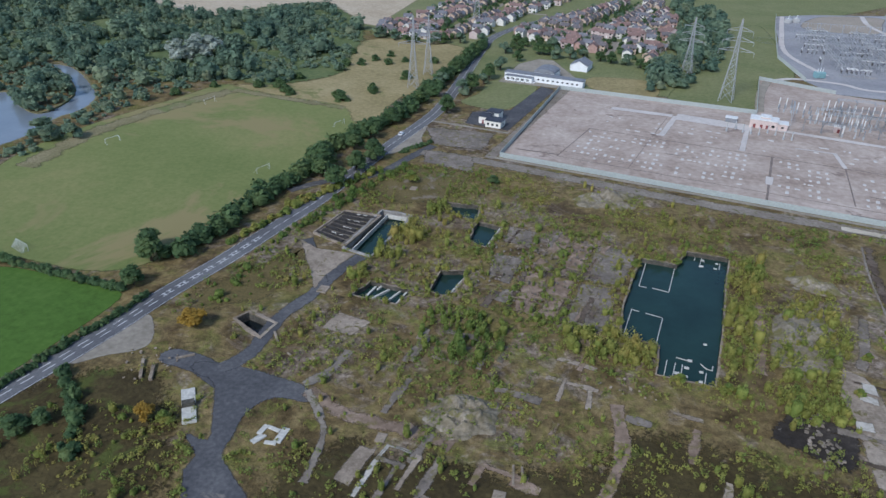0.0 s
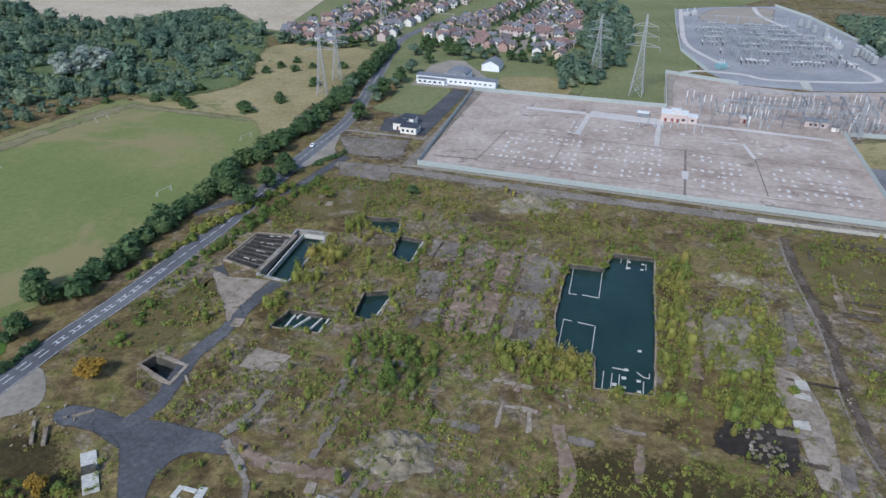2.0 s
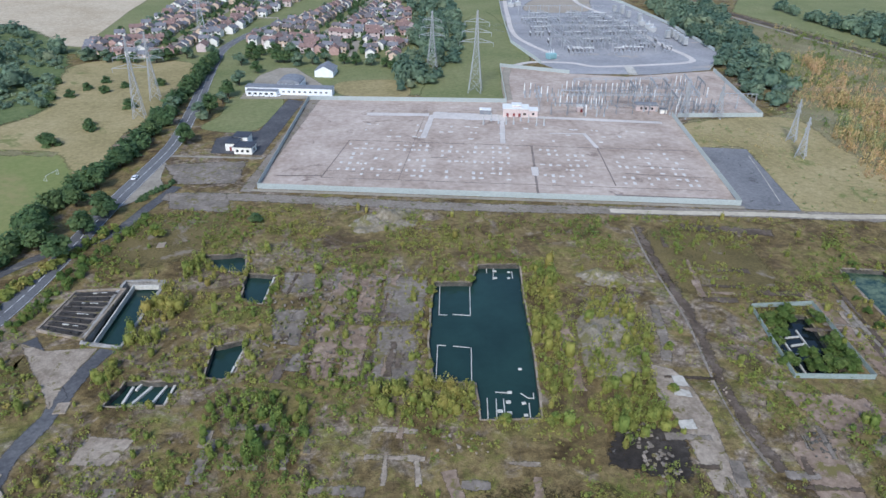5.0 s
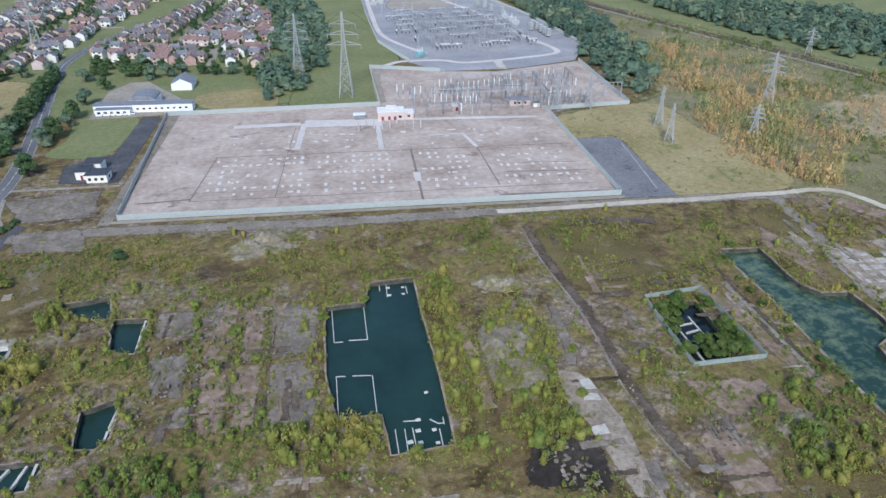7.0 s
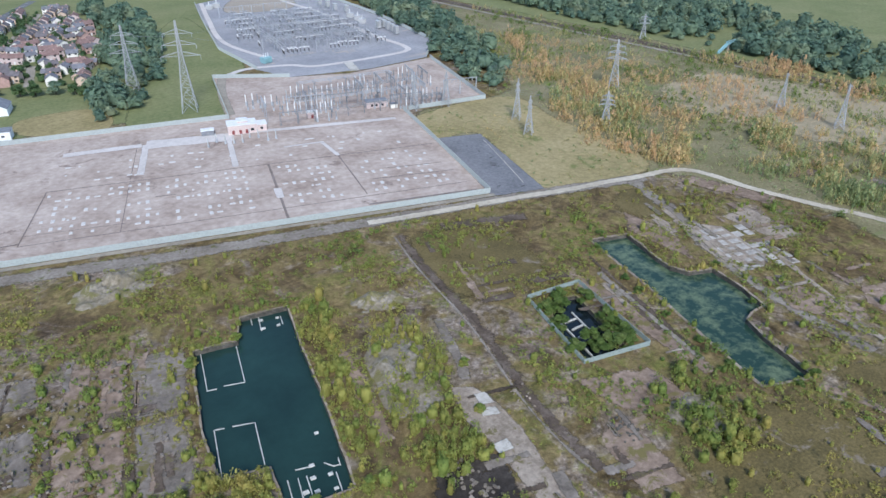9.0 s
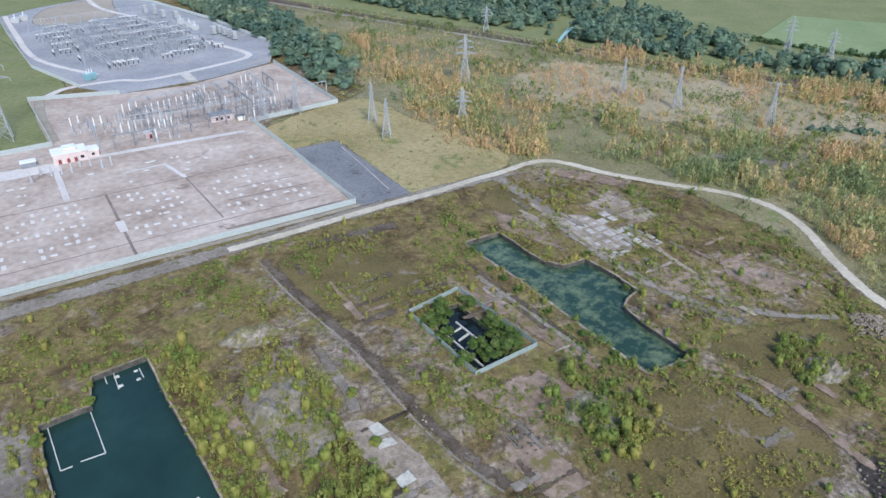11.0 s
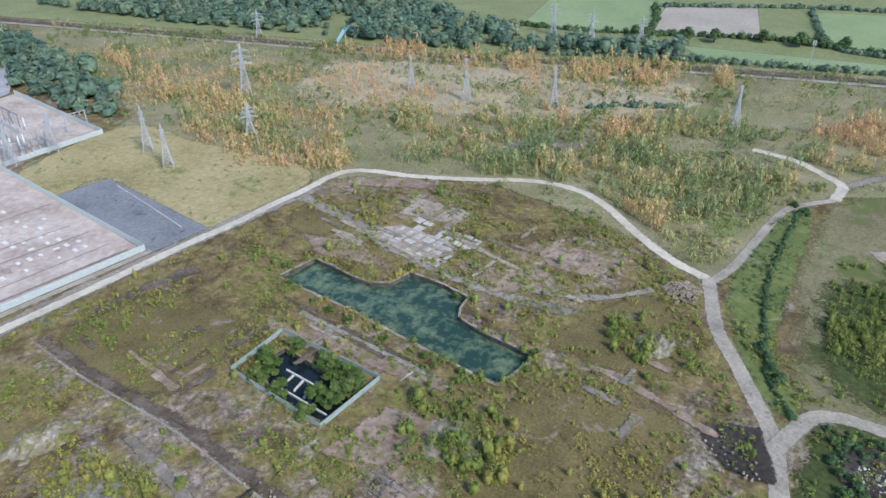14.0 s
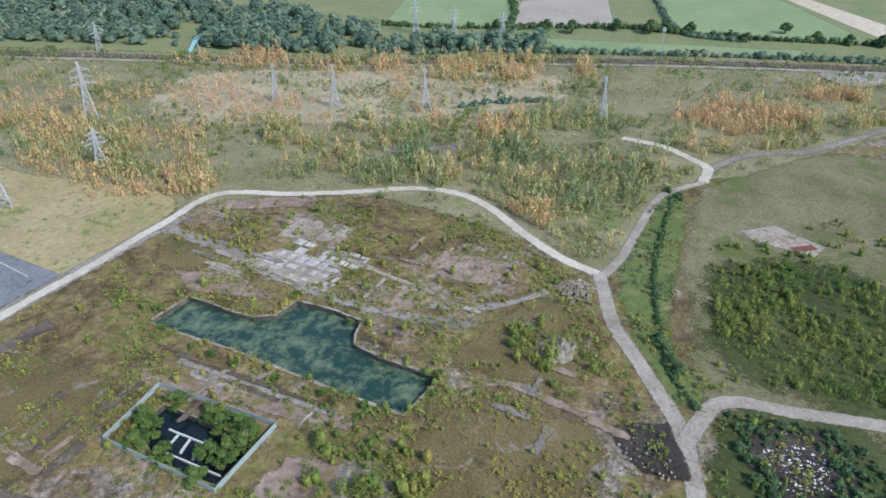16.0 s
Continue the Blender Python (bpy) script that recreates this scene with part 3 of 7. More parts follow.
def planted(name, points, radius, tint, mat, shapes, tall=(0.9, 1.3), sink=0.55, label="", category="", kind="stuff", group=""):
    """Many plants of the given crown shapes as one mesh."""
    n = len(points)
    if n == 0:
        return None
    which = rng.integers(0, len(shapes), n)
    allv, allf, allt, base = [], [], [], 0
    spin, high = rng.uniform(0, 2 * math.pi, n), rng.uniform(*tall, n)
    for k, (sv, sf) in enumerate(shapes):
        rows = np.where(which == k)[0]
        if not len(rows):
            continue
        c, s = np.cos(spin[rows])[:, None], np.sin(spin[rows])[:, None]
        r = radius[rows][:, None]
        x = (sv[None, :, 0] * c - sv[None, :, 1] * s) * r + points[rows, 0][:, None]
        y = (sv[None, :, 0] * s + sv[None, :, 1] * c) * r + points[rows, 1][:, None]
        z = (sv[None, :, 2] * high[rows][:, None] + sink * high[rows][:, None]) * r
        if points.shape[1] > 2:
            z = z + points[rows, 2][:, None]
        allv.append(np.stack([x, y, z], -1).reshape(-1, 3))
        allf.append((sf[None] + (np.arange(len(rows)) * len(sv))[:, None, None] + base).reshape(-1, 4))
        allt.append(np.repeat(tint[rows], len(sv)))
        base += len(rows) * len(sv)
    v, f, t = np.concatenate(allv), np.concatenate(allf), np.concatenate(allt)
    me = bpy.data.meshes.new(name)
    me.vertices.add(len(v))
    me.vertices.foreach_set("co", v.astype(np.float32).ravel())
    me.loops.add(f.size)
    me.loops.foreach_set("vertex_index", f.astype(np.int32).ravel())
    me.polygons.add(len(f))
    me.polygons.foreach_set("loop_start", np.arange(0, f.size, 4, dtype=np.int32))
    me.update(calc_edges=True)
    me.attributes.new("tint", "FLOAT", "POINT").data.foreach_set("value", t.astype(np.float32))
    me.materials.append(mat)
    ob = new(name, me)
    return tagged(ob, label, category, group, kind)


SHRUBS = [clump(46, 0.27, 1.0, True, s) for s in range(4)]
SPRIGS = [clump(14, 0.36, 1.0, False, s) for s in range(4, 8)]
SAPLINGS = [clump(36, 0.22, 1.7, False, s) for s in range(8, 12)]
THICKET = [clump(58, 0.175, 1.4, s % 2 == 0, s) for s in range(30, 36)]
UNDER = [clump(14, 0.5, 0.9, True, s) for s in range(40, 44)]
WILLOWS = [clump(30, 0.25, 1.4, False, s) for s in range(44, 48)]
CROWNS = [clump(64, 0.25, 0.95, True, s) for s in range(12, 17)]


# ---- the ground and its pools ----
def pool_line(outline, smooth, rough=0.35):
    line = curve_through(outline, 3.0, True) if smooth else straight(outline, 3.0)
    if area(line) < 0:
        line.reverse()
    wob = [noise.noise((p.x * 0.35, p.y * 0.35, 3.0)) for p in line]
    return [p + n * w * (0.8 if smooth else rough) for p, n, w in zip(line, normals(line, True), wob)]


POOLS = []


def pool(name, outline, mat, depth, rim, label, smooth=False, wall=None, lip=0.7, rise=0.12):
    """A sunken basin: side walls, a concrete rim and the water in it."""
    line = pool_line(outline, smooth, 1.3 if name == "flooded_pit" else 0.35)
    POOLS.append(line)
    n = len(line)
    wm = wall or DARK_CONCRETE
    base = tagged(new(name), label, "pond")
    bm = bmesh.new()
    a = [bm.verts.new((p.x, p.y, 0.02)) for p in line]
    b = [bm.verts.new((p.x, p.y, -depth - 1)) for p in line]
    for i in range(n):
        bm.faces.new((a[i], a[(i + 1) % n], b[(i + 1) % n], b[i]))
    part("basin_wall", bm, wm, base)
    nr = normals(line, True)
    bm = bmesh.new()
    rows = []
    for p, q in zip(line, nr):
        jag = lip * (0.65 + 0.7 * abs(noise.noise((p.x * 0.2, p.y * 0.2, 9.0))))
        o = p + q * jag
        rows.append([bm.verts.new(c) for c in ((p.x, p.y, -0.3), (p.x, p.y, rise), (o.x, o.y, rise * 0.8), (o.x, o.y, -0.1))])
    for i in range(n):
        u, w = rows[i], rows[(i + 1) % n]
        for k in range(3):
            bm.faces.new((u[k], u[k + 1], w[k + 1], w[k]))
    part("rim", bm, rim, base)
    verts = [(p.x + q.x * 0.05, p.y + q.y * 0.05, -depth) for p, q in zip(line, nr)]
    surf = new("water_surface", mesh_of("water_surface", verts, tess([[Vector((v[0], v[1])) for v in verts]]), mat))
    up(surf)
    surf.parent = base
    return base


pool("flooded_basement", POND_MAIN, WATER, 1.7, SLAB, "large flooded basement with dark green water and broken rim")
pool("flooded_pit", POND_A, WATER, 1.8, SLAB, "small flooded pit with dark water in scrub")
pool("flooded_pit", POND_B, WATER, 1.6, SLAB, "small flooded pit with concrete edge beam")
pool("flooded_pit", POND_C, WATER, 1.6, SLAB, "small flooded pit with deep green water")
pool("flooded_pit", POND_D, WATER, 1.6, SLAB, "flooded pit crossed by concrete beams")
pool("settling_tank", TANK, WATER, 2.6, CONCRETE, "open concrete tank half full of green water", False, CONCRETE, 1.3, 0.5)
pool("flooded_excavation", POND2, ALGAE_WATER, 1.5, SLAB, "long irregular pond of clouded green algae water", False, None, 1.1, 0.12)
pool("river", RIVER, RIVER_WATER, 0.8, DULL_GRASS, "slow grey river bend between wooded banks", True, DULL_GRASS, 1.5, 0.03)
FENCED = [(118, 199), (126.5, 198), (122, 169.5), (108.5, 171), (110.5, 188)]
pool("fenced_basin", FENCED, BLACK_WATER, 1.4, DULL_GRASS, "fenced overgrown basin of black water")
pool("open_shaft", WELL, BLACK_WATER, 2.5, SLAB, "open square shaft with broken concrete kerb", False, None, 1.4, 0.4)

FAR_EDGE = [Vector(p) for p in ((-2400, -1500), (2600, -1500), (2600, 2600), (-2400, 2600))]
loops = [FAR_EDGE] + [list(reversed(line)) for line in POOLS]
flat = [p for loop in loops for p in loop]
land = new("ground", mesh_of("ground", [(p.x, p.y, 0) for p in flat], tess(loops), GROUND))
up(land)
tagged(land, "derelict ground of dry grass, moss and rubble", "ground", kind="structure")

# ---- fields, verges and hard surfaces ----
sheet("farmland", [(-108, 447), (58, 442), (112, 520), (128, 710), (600, 1300), (-900, 1300), (-900, 640), (-480, 610), (-200, 560), (-128, 520)], LAWN, 0.005, 6, "dull green farmland and gardens", "farmland", smooth=False, step=20)
sheet("farmland", [(428, 300), (470, 150), (510, -40), (530, -150), (1300, -400), (1300, 900), (640, 1200), (350, 700)], LAWN, 0.005, 6, "dull green farmland beyond the railway", "farmland", smooth=False, step=20)
for outline in ([(112, 140), (136, 134), (152, 124), (150, 95), (128, 92), (104, 116)], [(96, 256), (128, 250), (126, 214), (97, 214)], [(-120, 168), (-102, 198), (-98, 168), (-108, 160), (-116, 156)], [(164, 132), (196, 122), (196, 104), (168, 98)], [(-92, 285), (-62, 284), (-66, 258), (-86, 245), (-100, 262)], [(193, 252), (206, 244), (196, 226), (180, 236)], [(30, 120), (60, 130), (70, 100), (30, 95)]):
    sheet("turf", outline, OLIVE, 0.01, 6, "short olive turf with seed heads", "turf")
# Heath sheets darken the foreground ground by colour.
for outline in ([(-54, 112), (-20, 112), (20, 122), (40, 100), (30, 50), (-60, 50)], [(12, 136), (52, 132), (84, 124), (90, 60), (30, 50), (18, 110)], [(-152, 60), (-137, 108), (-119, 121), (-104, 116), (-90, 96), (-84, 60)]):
    sheet("heath", outline, DIM_HEATH, 0.008, 11, "brown dead grass, toned darker across the near ground", "heath")
sheet("dark_bank", [(166, 64), (169, 40), (158, 20), (132, 16), (124, 52), (140, 67)], GREEN_BANK, 0.02, 8, "dark green rank grass round a rubble spread", "bank")
sheet("moor", [(163, 66), (200, 72), (240, 76), (290, 72), (330, 48), (350, 10), (330, -60), (160, -60), (150, 20)], MOOR, 0.012, 12, "tan moor grass with mossy hollows", "grassland")
sheet("green_hollow", [(226, 68), (240, 56), (246, 40), (236, 15), (200, 4), (176, 22), (180, 48), (192, 65)], GREEN_BANK, 0.02, 12, "green hollow thick with willow seedlings", "hollow")
EAST_LAND = [(163, 377), (156, 271), (215, 264), (250, 200), (232, 120), (220, 100), (300, 75), (330, 40), (520, -120), (480, 150), (430, 300), (360, 640), (300, 560), (240, 400)]
sheet("rank_grassland", EAST_LAND, DULL_GRASS, 0.015, 8, "rank olive grassland with scattered saplings", "grassland")
sheet("bare_clearing", [(300, 330), (330, 225), (380, 150), (430, 160), (410, 260), (370, 360)], BLEACHED, 0.03, 14, "bleached dry clearing below the power line", "grassland")
sheet("playing_field", PITCH_FIELD, PITCH, 0.03, 3, "mown yellow-green playing field", "field")
strip("worn_touchline", [(-146, 188), (-137, 232), (-134, 268), (-128, 318)], 4.0, DRY_GRASS, 0.035, "worn tan path along the hedge", "path", 3.0, 0.3)
strip("rough_margin", [(-250, 232), (-252, 282), (-239, 335), (-226, 368)], 9.0, DULL_GRASS, 0.035, "unmown dry margin of the playing field", "margin", 6.0, 0.3)
strip("rough_margin", [(-226, 370), (-190, 364), (-150, 358)], 5.0, DULL_GRASS, 0.035, "unmown margin of the playing field", "margin", 4.0, 0.3)
sheet("meadow", MEADOW, MEADOW_MAT, 0.03, 1.5, "lush bright green meadow", "field")
sheet("rough_grass", ROUGH_GRASS, DRY_GRASS, 0.025, 5, "golden dry rough grass with bushes", "field")
sheet("stubble_field", WHEAT, STUBBLE, 0.03, 4, "ploughed tan stubble field", "field")
sheet("east_grass", EAST_GRASS, DRY_GRASS, 0.03, 4, "golden dry grass beside the fenced yard", "field")
sheet("green_strip", GREEN_A, LAWN, 0.03, 3, "green pasture strip under pylons", "field")
sheet("lawn", GREEN_B, LAWN, 0.03, 1.5, "dry mown lawn beside the white house", "lawn")
sheet("dry_plot", DRYPATCH, DRY_GRASS, 0.03, 1.5, "small dry grass plot", "field")
for outline, mat, label in ((FIELDA, FIELD_GREEN, "pale green pasture with hedged edges"), (FIELDB, FIELD_TAN, "bare tan ploughed field"), (FIELDG, FIELD_GREEN, "narrow pasture beyond the railway"),
                            (FIELDE, FIELD_GREEN, "wide green arable field"), (FIELDF, STUBBLE, "narrow straw-coloured field"), (FIELDH, FIELD_GREEN, "small bright pasture among trees")):
    sheet("far_field", outline, mat, 0.03, 3, label, "field", smooth=False)
sheet("ditch_bank", GREEN_DITCH, LUSH, 0.03, 4, "lush green weeds along a ditch", "bank")

sheet("yard", COMP, COMP_FLOOR, 0.05, 0.8, "pinkish chippings yard with white plinth scars", "yard", smooth=False)
sheet("substation_yard", SUBST_A, COMP_FLOOR, 0.05, 1, "pinkish chippings substation yard", "yard", smooth=False)
sheet("substation_yard", SUBST_B, STATION_FLOOR, 0.05, 2, "grey chippings substation yard", "yard", smooth=False)
sheet("car_park", CAR_PARK, OLD_ASPHALT, 0.04, 1.5, "worn grey asphalt car park", "car park", smooth=False)
sheet("factory_yard", FACTORY_YARD, LAYBY, 0.05, 1.5, "grey concrete yard behind a workshop", "yard", smooth=False)
sheet("tarmac_pad", DARK_PAD, DARK_PAD_MAT, 0.05, 1.2, "dark stained tarmac pad beside the fence", "pad", smooth=False)
strip("road", ROAD, 7.6, ASPHALT, 0.07, "two-lane grey asphalt road with white markings", "road", 0.5)
sheet("layby", LAYBY_SOUTH, LAYBY, 0.06, 0.8, "pale gravel layby at the site gate", "layby", step=2)
sheet("layby", LAYBY_NORTH, LAYBY, 0.06, 0.8, "pale gravel layby beside the road", "layby", step=2)
strip("access_road", ACCESS, 7, GREY_TRACK, 0.055, "grey worn access road along the fence", "road", 2, 0.05)
strip("drive", [(-101, 352), (-80, 349), (-54, 345)], 2.2, LAYBY, 0.055, "pale concrete path to the white house", "path", 0.6)
strip("lane", LANE_W, 4.5, OLD_ASPHALT, 0.05, "old asphalt lane along the hedge", "road", 1.2)
strip("track", TRACK_N, 3.7, TRACK, 0.06, "pale limestone track across the site", "track", 1.6, 0.03)
strip("track", TRACK_S, 4.2, STONY, 0.065, "grey gravel track", "track", 1.2, 0.03)
strip("track", TRACK_E, 3.2, STONY, 0.062, "narrow grey gravel track", "track", 1.2, 0.03)
strip("track", TRACK_F, 4.2, TRACK, 0.063, "pale limestone track in scrub", "track", 1.6, 0.05)
strip("track", TRACK_G, 4.0, GREY_TRACK, 0.06, "grey stony track in scrub", "track", 2, 0.06)
strip("track", TRACK_H, 4.2, STONY, 0.062, "grey gravel track round a bank", "track", 1.2, 0.03)
strip("path", FORK, 4.5, GREY_TRACK, 0.05, "grey overgrown path of broken concrete", "path", 2.5, 0.3)
strip("soil_strip", STRIP_DARK, 2.6, BROWN_SOIL, 0.05, "dark churned soil strip", "track", 2.5, 0.1)
strip("rut", [(x - 2.2, y) for x, y in STRIP_DARK], 0.7, GREY_TRACK, 0.05, "thin pale rut beside the soil strip", "track", 0.5, 0.1)
strip("pad_line", [(176, 330), (170, 305), (163, 278)], 0.35, WHITE_SLAB, 0.06, "faded white line on the tarmac pad", "line", 0.15)
sheet("apron", APRON, OLD_ASPHALT, 0.05, 1.5, "patched dark asphalt apron at the old gate", "apron", step=2)
sheet("apron", APRON2, OLD_ASPHALT, 0.045, 1.5, "broken dark asphalt with weeds", "apron", step=2)
strip("path", PATH_A, 4.5, OLD_ASPHALT, 0.055, "old asphalt path with grassy joints", "path", 1.5, 0.1)
strip("path", PATH_B, 3.5, PINK_SLAB, 0.05, "bare pinkish stony path", "path", 2.5, 0.3)
strip("path", PATH_C, 2.5, GREY_TRACK, 0.05, "faint curving gravel path", "path", 1.5, 0.2)
for outline, mat, label in ((WHITE_SLABS, SLAB, "broken white concrete floor slabs"), (SLAB_C, SLAB, "grey concrete floor slab in scrub"), (SLAB_D, PINK_SLAB, "bare rubble floor"),
                            (SLAB_E, SLAB, "pale concrete slab in reeds"), (SLAB_B, SLAB, "long weathered concrete slab"), (SLAB_F, PINK_SLAB, "wide pinkish concrete slab"),
                            (SLAB_G, SLAB, "small rectangular concrete slab"), (SLAB_H, SLAB, "square concrete slab in grass"), (SLAB_I2, OLD_ASPHALT, "dark asphalt ramp"), (SLAB_I, SLAB, "cracked concrete hardstanding")):
    sheet("slab", outline, mat, 0.05, 1.4, label, "slab", smooth=False, step=2)

# ---- scrub, hedges and woods ----
SITE = [(-128, 200), (-100, 150), (-118, 120), (-120, 60), (-60, 40), (60, 60), (150, 30), (205, 90), (245, 150), (240, 240), (150, 262), (-50, 292), (-95, 290)]
HARD = [COMP, SUBST_A, SUBST_B, CAR_PARK, FACTORY_YARD, DARK_PAD, LAYBY_SOUTH, LAYBY_NORTH, APRON, APRON2, SLAB_G, SLAB_H, SLAB_I, SLAB_I2, SLAB_B, SLAB_F, SLAB_E, WHITE_SLABS, PUMP_DECK]
WAYS = [(ROAD, 5.5), (ACCESS, 5), (LANE_W, 3.5), (TRACK_N, 4), (TRACK_S, 4.5), (TRACK_E, 3.5), (TRACK_F, 3.5), (TRACK_G, 3.5), (TRACK_H, 4), (STRIP_DARK, 4), (PATH_A, 4)]


def clear_of(p, gap=True):
    keep = np.ones(len(p), bool)
    for outline in HARD:
        keep &= ~inside(p, outline)
    for line in POOLS:
        keep &= ~inside(p, [tuple(v) for v in line])
    for line, reach in WAYS:
        keep &= off_line(p, line, reach)
    return p[keep]


def patchy(p, scale, least, seed=0.0):
    """Keeps the points where a broad noise runs high."""
    v = np.array([noise.fractal((x * scale + seed, y * scale, seed), 1.0, 2.0, 3) for x, y in p[:, :2]])
    return p[v + rng.normal(0, 0.12, len(v)) > least]


def stands(p, mid, swing, loose, scale, seed):
    """Colour by stand: neighbours look alike."""
    v = np.array([noise.fractal((x * scale, y * scale, seed), 1.0, 2.0, 3) for x, y in p[:, :2]])
    return (mid + swing * v + rng.normal(0, loose, len(p))).clip(0, 1)


def scrub(name, p, r, mat, shapes, label, tint=(0.5, 0.22), **more):
    size = rng.gamma(4.0, r / 4.0, len(p)).clip(r * 0.4, r * 2.2)
    return planted(name, p, size, stands(p, tint[0], tint[1] * 1.8, tint[1] * 0.55, 0.022, 12.0), mat, shapes, label=label, category="scrub", **more)


ROWS = [([(-10, 236), (-13, 208), (-15, 181)], 1.2), ([(-2, 234), (-5, 208), (-8, 180)], 1.0), ([(9, 232), (7, 205), (6, 178)], 1.6), ([(-22, 236), (-24, 208), (-25, 182)], 1.2), ([(-24, 208), (-10, 207), (8, 204)], 1.0),
        ([(-26, 179), (-10, 178), (6, 177)], 1.6), ([(-36, 240), (-37, 218), (-38, 198), (-40, 184)], 1.6), ([(-24, 238), (0, 236), (14, 234)], 1.2), ([(-76, 205), (-72, 222), (-71, 238)], 1.8), ([(14, 230), (28, 229), (29, 241), (46, 240)], 1.0)]
edges = np.concatenate([along(ln, 0.8, w) for ln, w in ROWS] + [along([tuple(v) for v in POOLS[k]], 0.8, 1.3) for k in (0, 1, 1, 2, 2, 3, 3, 4, 4, 6)])
gate_scrub = spread([(-135, 112), (-104, 112), (-86, 84), (-100, 55), (-150, 80)], 0.10)
lanes = np.concatenate([spread([(-122, 205), (-100, 265), (-92, 290), (-88, 280), (-108, 215), (-116, 190)], 0.25), spread([(-126, 175), (-112, 185), (-104, 165), (-122, 150)], 0.12)])
scrub("edge_scrub", clear_of(edges), 0.62, LEAF_SHRUB, THICKET, "yellow-green scrub along old walls and pool edges", (0.5, 0.22), tall=(0.8, 1.5))
scrub("gate_scrub", clear_of(patchy(gate_scrub, 0.06, -0.15, 3.0)), 0.7, LEAF_SHRUB, THICKET, "mixed green and brown scrub near the gate", (0.25, 0.25), tall=(0.7, 1.2))
scrub("verge_scrub", clear_of(lanes), 0.9, LEAF_SHRUB, THICKET, "bright green verge scrub between road and lane", (0.15, 0.15), tall=(0.7, 1.1))
low = clear_of(patchy(spread(SITE, 0.60), 0.045, 0.03))
BAYS = [(-36, 240), (13, 234), (7, 179), (-36, 184)]
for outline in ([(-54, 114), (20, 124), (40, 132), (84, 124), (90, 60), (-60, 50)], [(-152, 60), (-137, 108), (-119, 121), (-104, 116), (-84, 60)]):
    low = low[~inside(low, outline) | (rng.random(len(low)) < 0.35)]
low = low[~inside(low, BAYS) | (rng.random(len(low)) < 0.25)]
scrub("low_scrub", low, 0.55, LEAF_SHRUB, SPRIGS, "low yellow-green weeds scattered over derelict ground", (0.55, 0.22), tall=(0.7, 1.1))
lone = clear_of(patchy(spread(SITE, 0.034), 0.03, -0.12, 17.0))
scrub("young_birches", lone, 0.6, LEAF_SHRUB, THICKET, "young yellow-green birches scattered over derelict ground", (0.55, 0.24), tall=(1.2, 2.2))
dense = np.concatenate([patchy(spread(o, d), 0.08, -0.25, 4.0) for o, d in ((DENSE_A, 0.5), (DENSE_B, 0.42), (DENSE_C, 0.5), (DENSE_D, 0.45), (DENSE_E, 0.26), (DENSE_F, 0.3), (DENSE_G, 0.36), (DENSE_H, 0.4))])
scrub("dense_scrub", clear_of(dense), 0.92, LEAF_SHRUB, THICKET, "dense yellow-green scrub bushes", (0.56, 0.24), tall=(1.0, 1.9))
scrub("hollow_willows", clear_of(patchy(spread([(226, 68), (240, 56), (246, 40), (236, 15), (200, 4), (176, 22), (180, 48), (192, 65)], 0.4), 0.06, -0.25, 2.0)), 0.62, LEAF_SHRUB, WILLOWS, "willow seedlings filling a green hollow", (0.25, 0.22), tall=(1.0, 1.9))
scrub("reed_scrub", clear_of(patchy(spread([(180, 66), (248, 68), (285, 20), (240, -20), (190, -20), (165, 20), (172, 52)], 0.4), 0.05, 0.08, 2.0)), 0.6, LEAF_SHRUB, THICKET, "thick green willow scrub", (0.28, 0.2), tall=(1.0, 1.9))
for outline, per, mid, label in ((BIRCH_A, 0.24, 0.70, "autumn birch saplings, yellow to russet"), (BIRCH_B, 0.28, 0.38, "yellow-green birch saplings beside the track"), (BIRCH_C, 0.28, 0.74, "russet birches along the railway"), (BIRCH_D, 0.28, 0.64, "russet and green birches in rank grass")):
    scrub("birch_saplings", clear_of(patchy(spread(outline, per), 0.035, 0.0, 8.0)), 1.12, LEAF_BIRCH, SAPLINGS, label, (mid, 0.34), tall=(1.3, 2.3))
loop = spread([(222, 104), (240, 128), (262, 158), (262, 182), (300, 170), (330, 120), (318, 80), (290, 92), (250, 97)], 0.22)
scrub("birch_saplings", clear_of(patchy(loop, 0.05, 0.02, 28.0)), 0.8, LEAF_BIRCH, SAPLINGS, "pale green birch saplings on bare ground", (0.25, 0.22), tall=(1.2, 2.0))
ditch_weeds = spread(GREEN_DITCH, 0.5)
scrub("ditch_weeds", patchy(ditch_weeds, 0.06, -0.1, 44.0), 0.6, LEAF_DARK, SPRIGS, "rank green weeds on the ditch banks", (0.75, 0.25), tall=(0.7, 1.2))
bank = spread([(166, 64), (170, 40), (152, 28), (134, 40), (138, 60)], 0.5)
bank = bank[~inside(bank, RUBBLE2)]
scrub("bank_scrub", clear_of(bank), 0.7, LEAF_DARK, SHRUBS, "dark green scrub round a rubble spread", (0.5, 0.2))
GOLDEN = [(150, 385), (240, 395), (236, 330), (234, 262), (150, 262)]


def off_golden(p):
    return p[~inside(p, GOLDEN)]


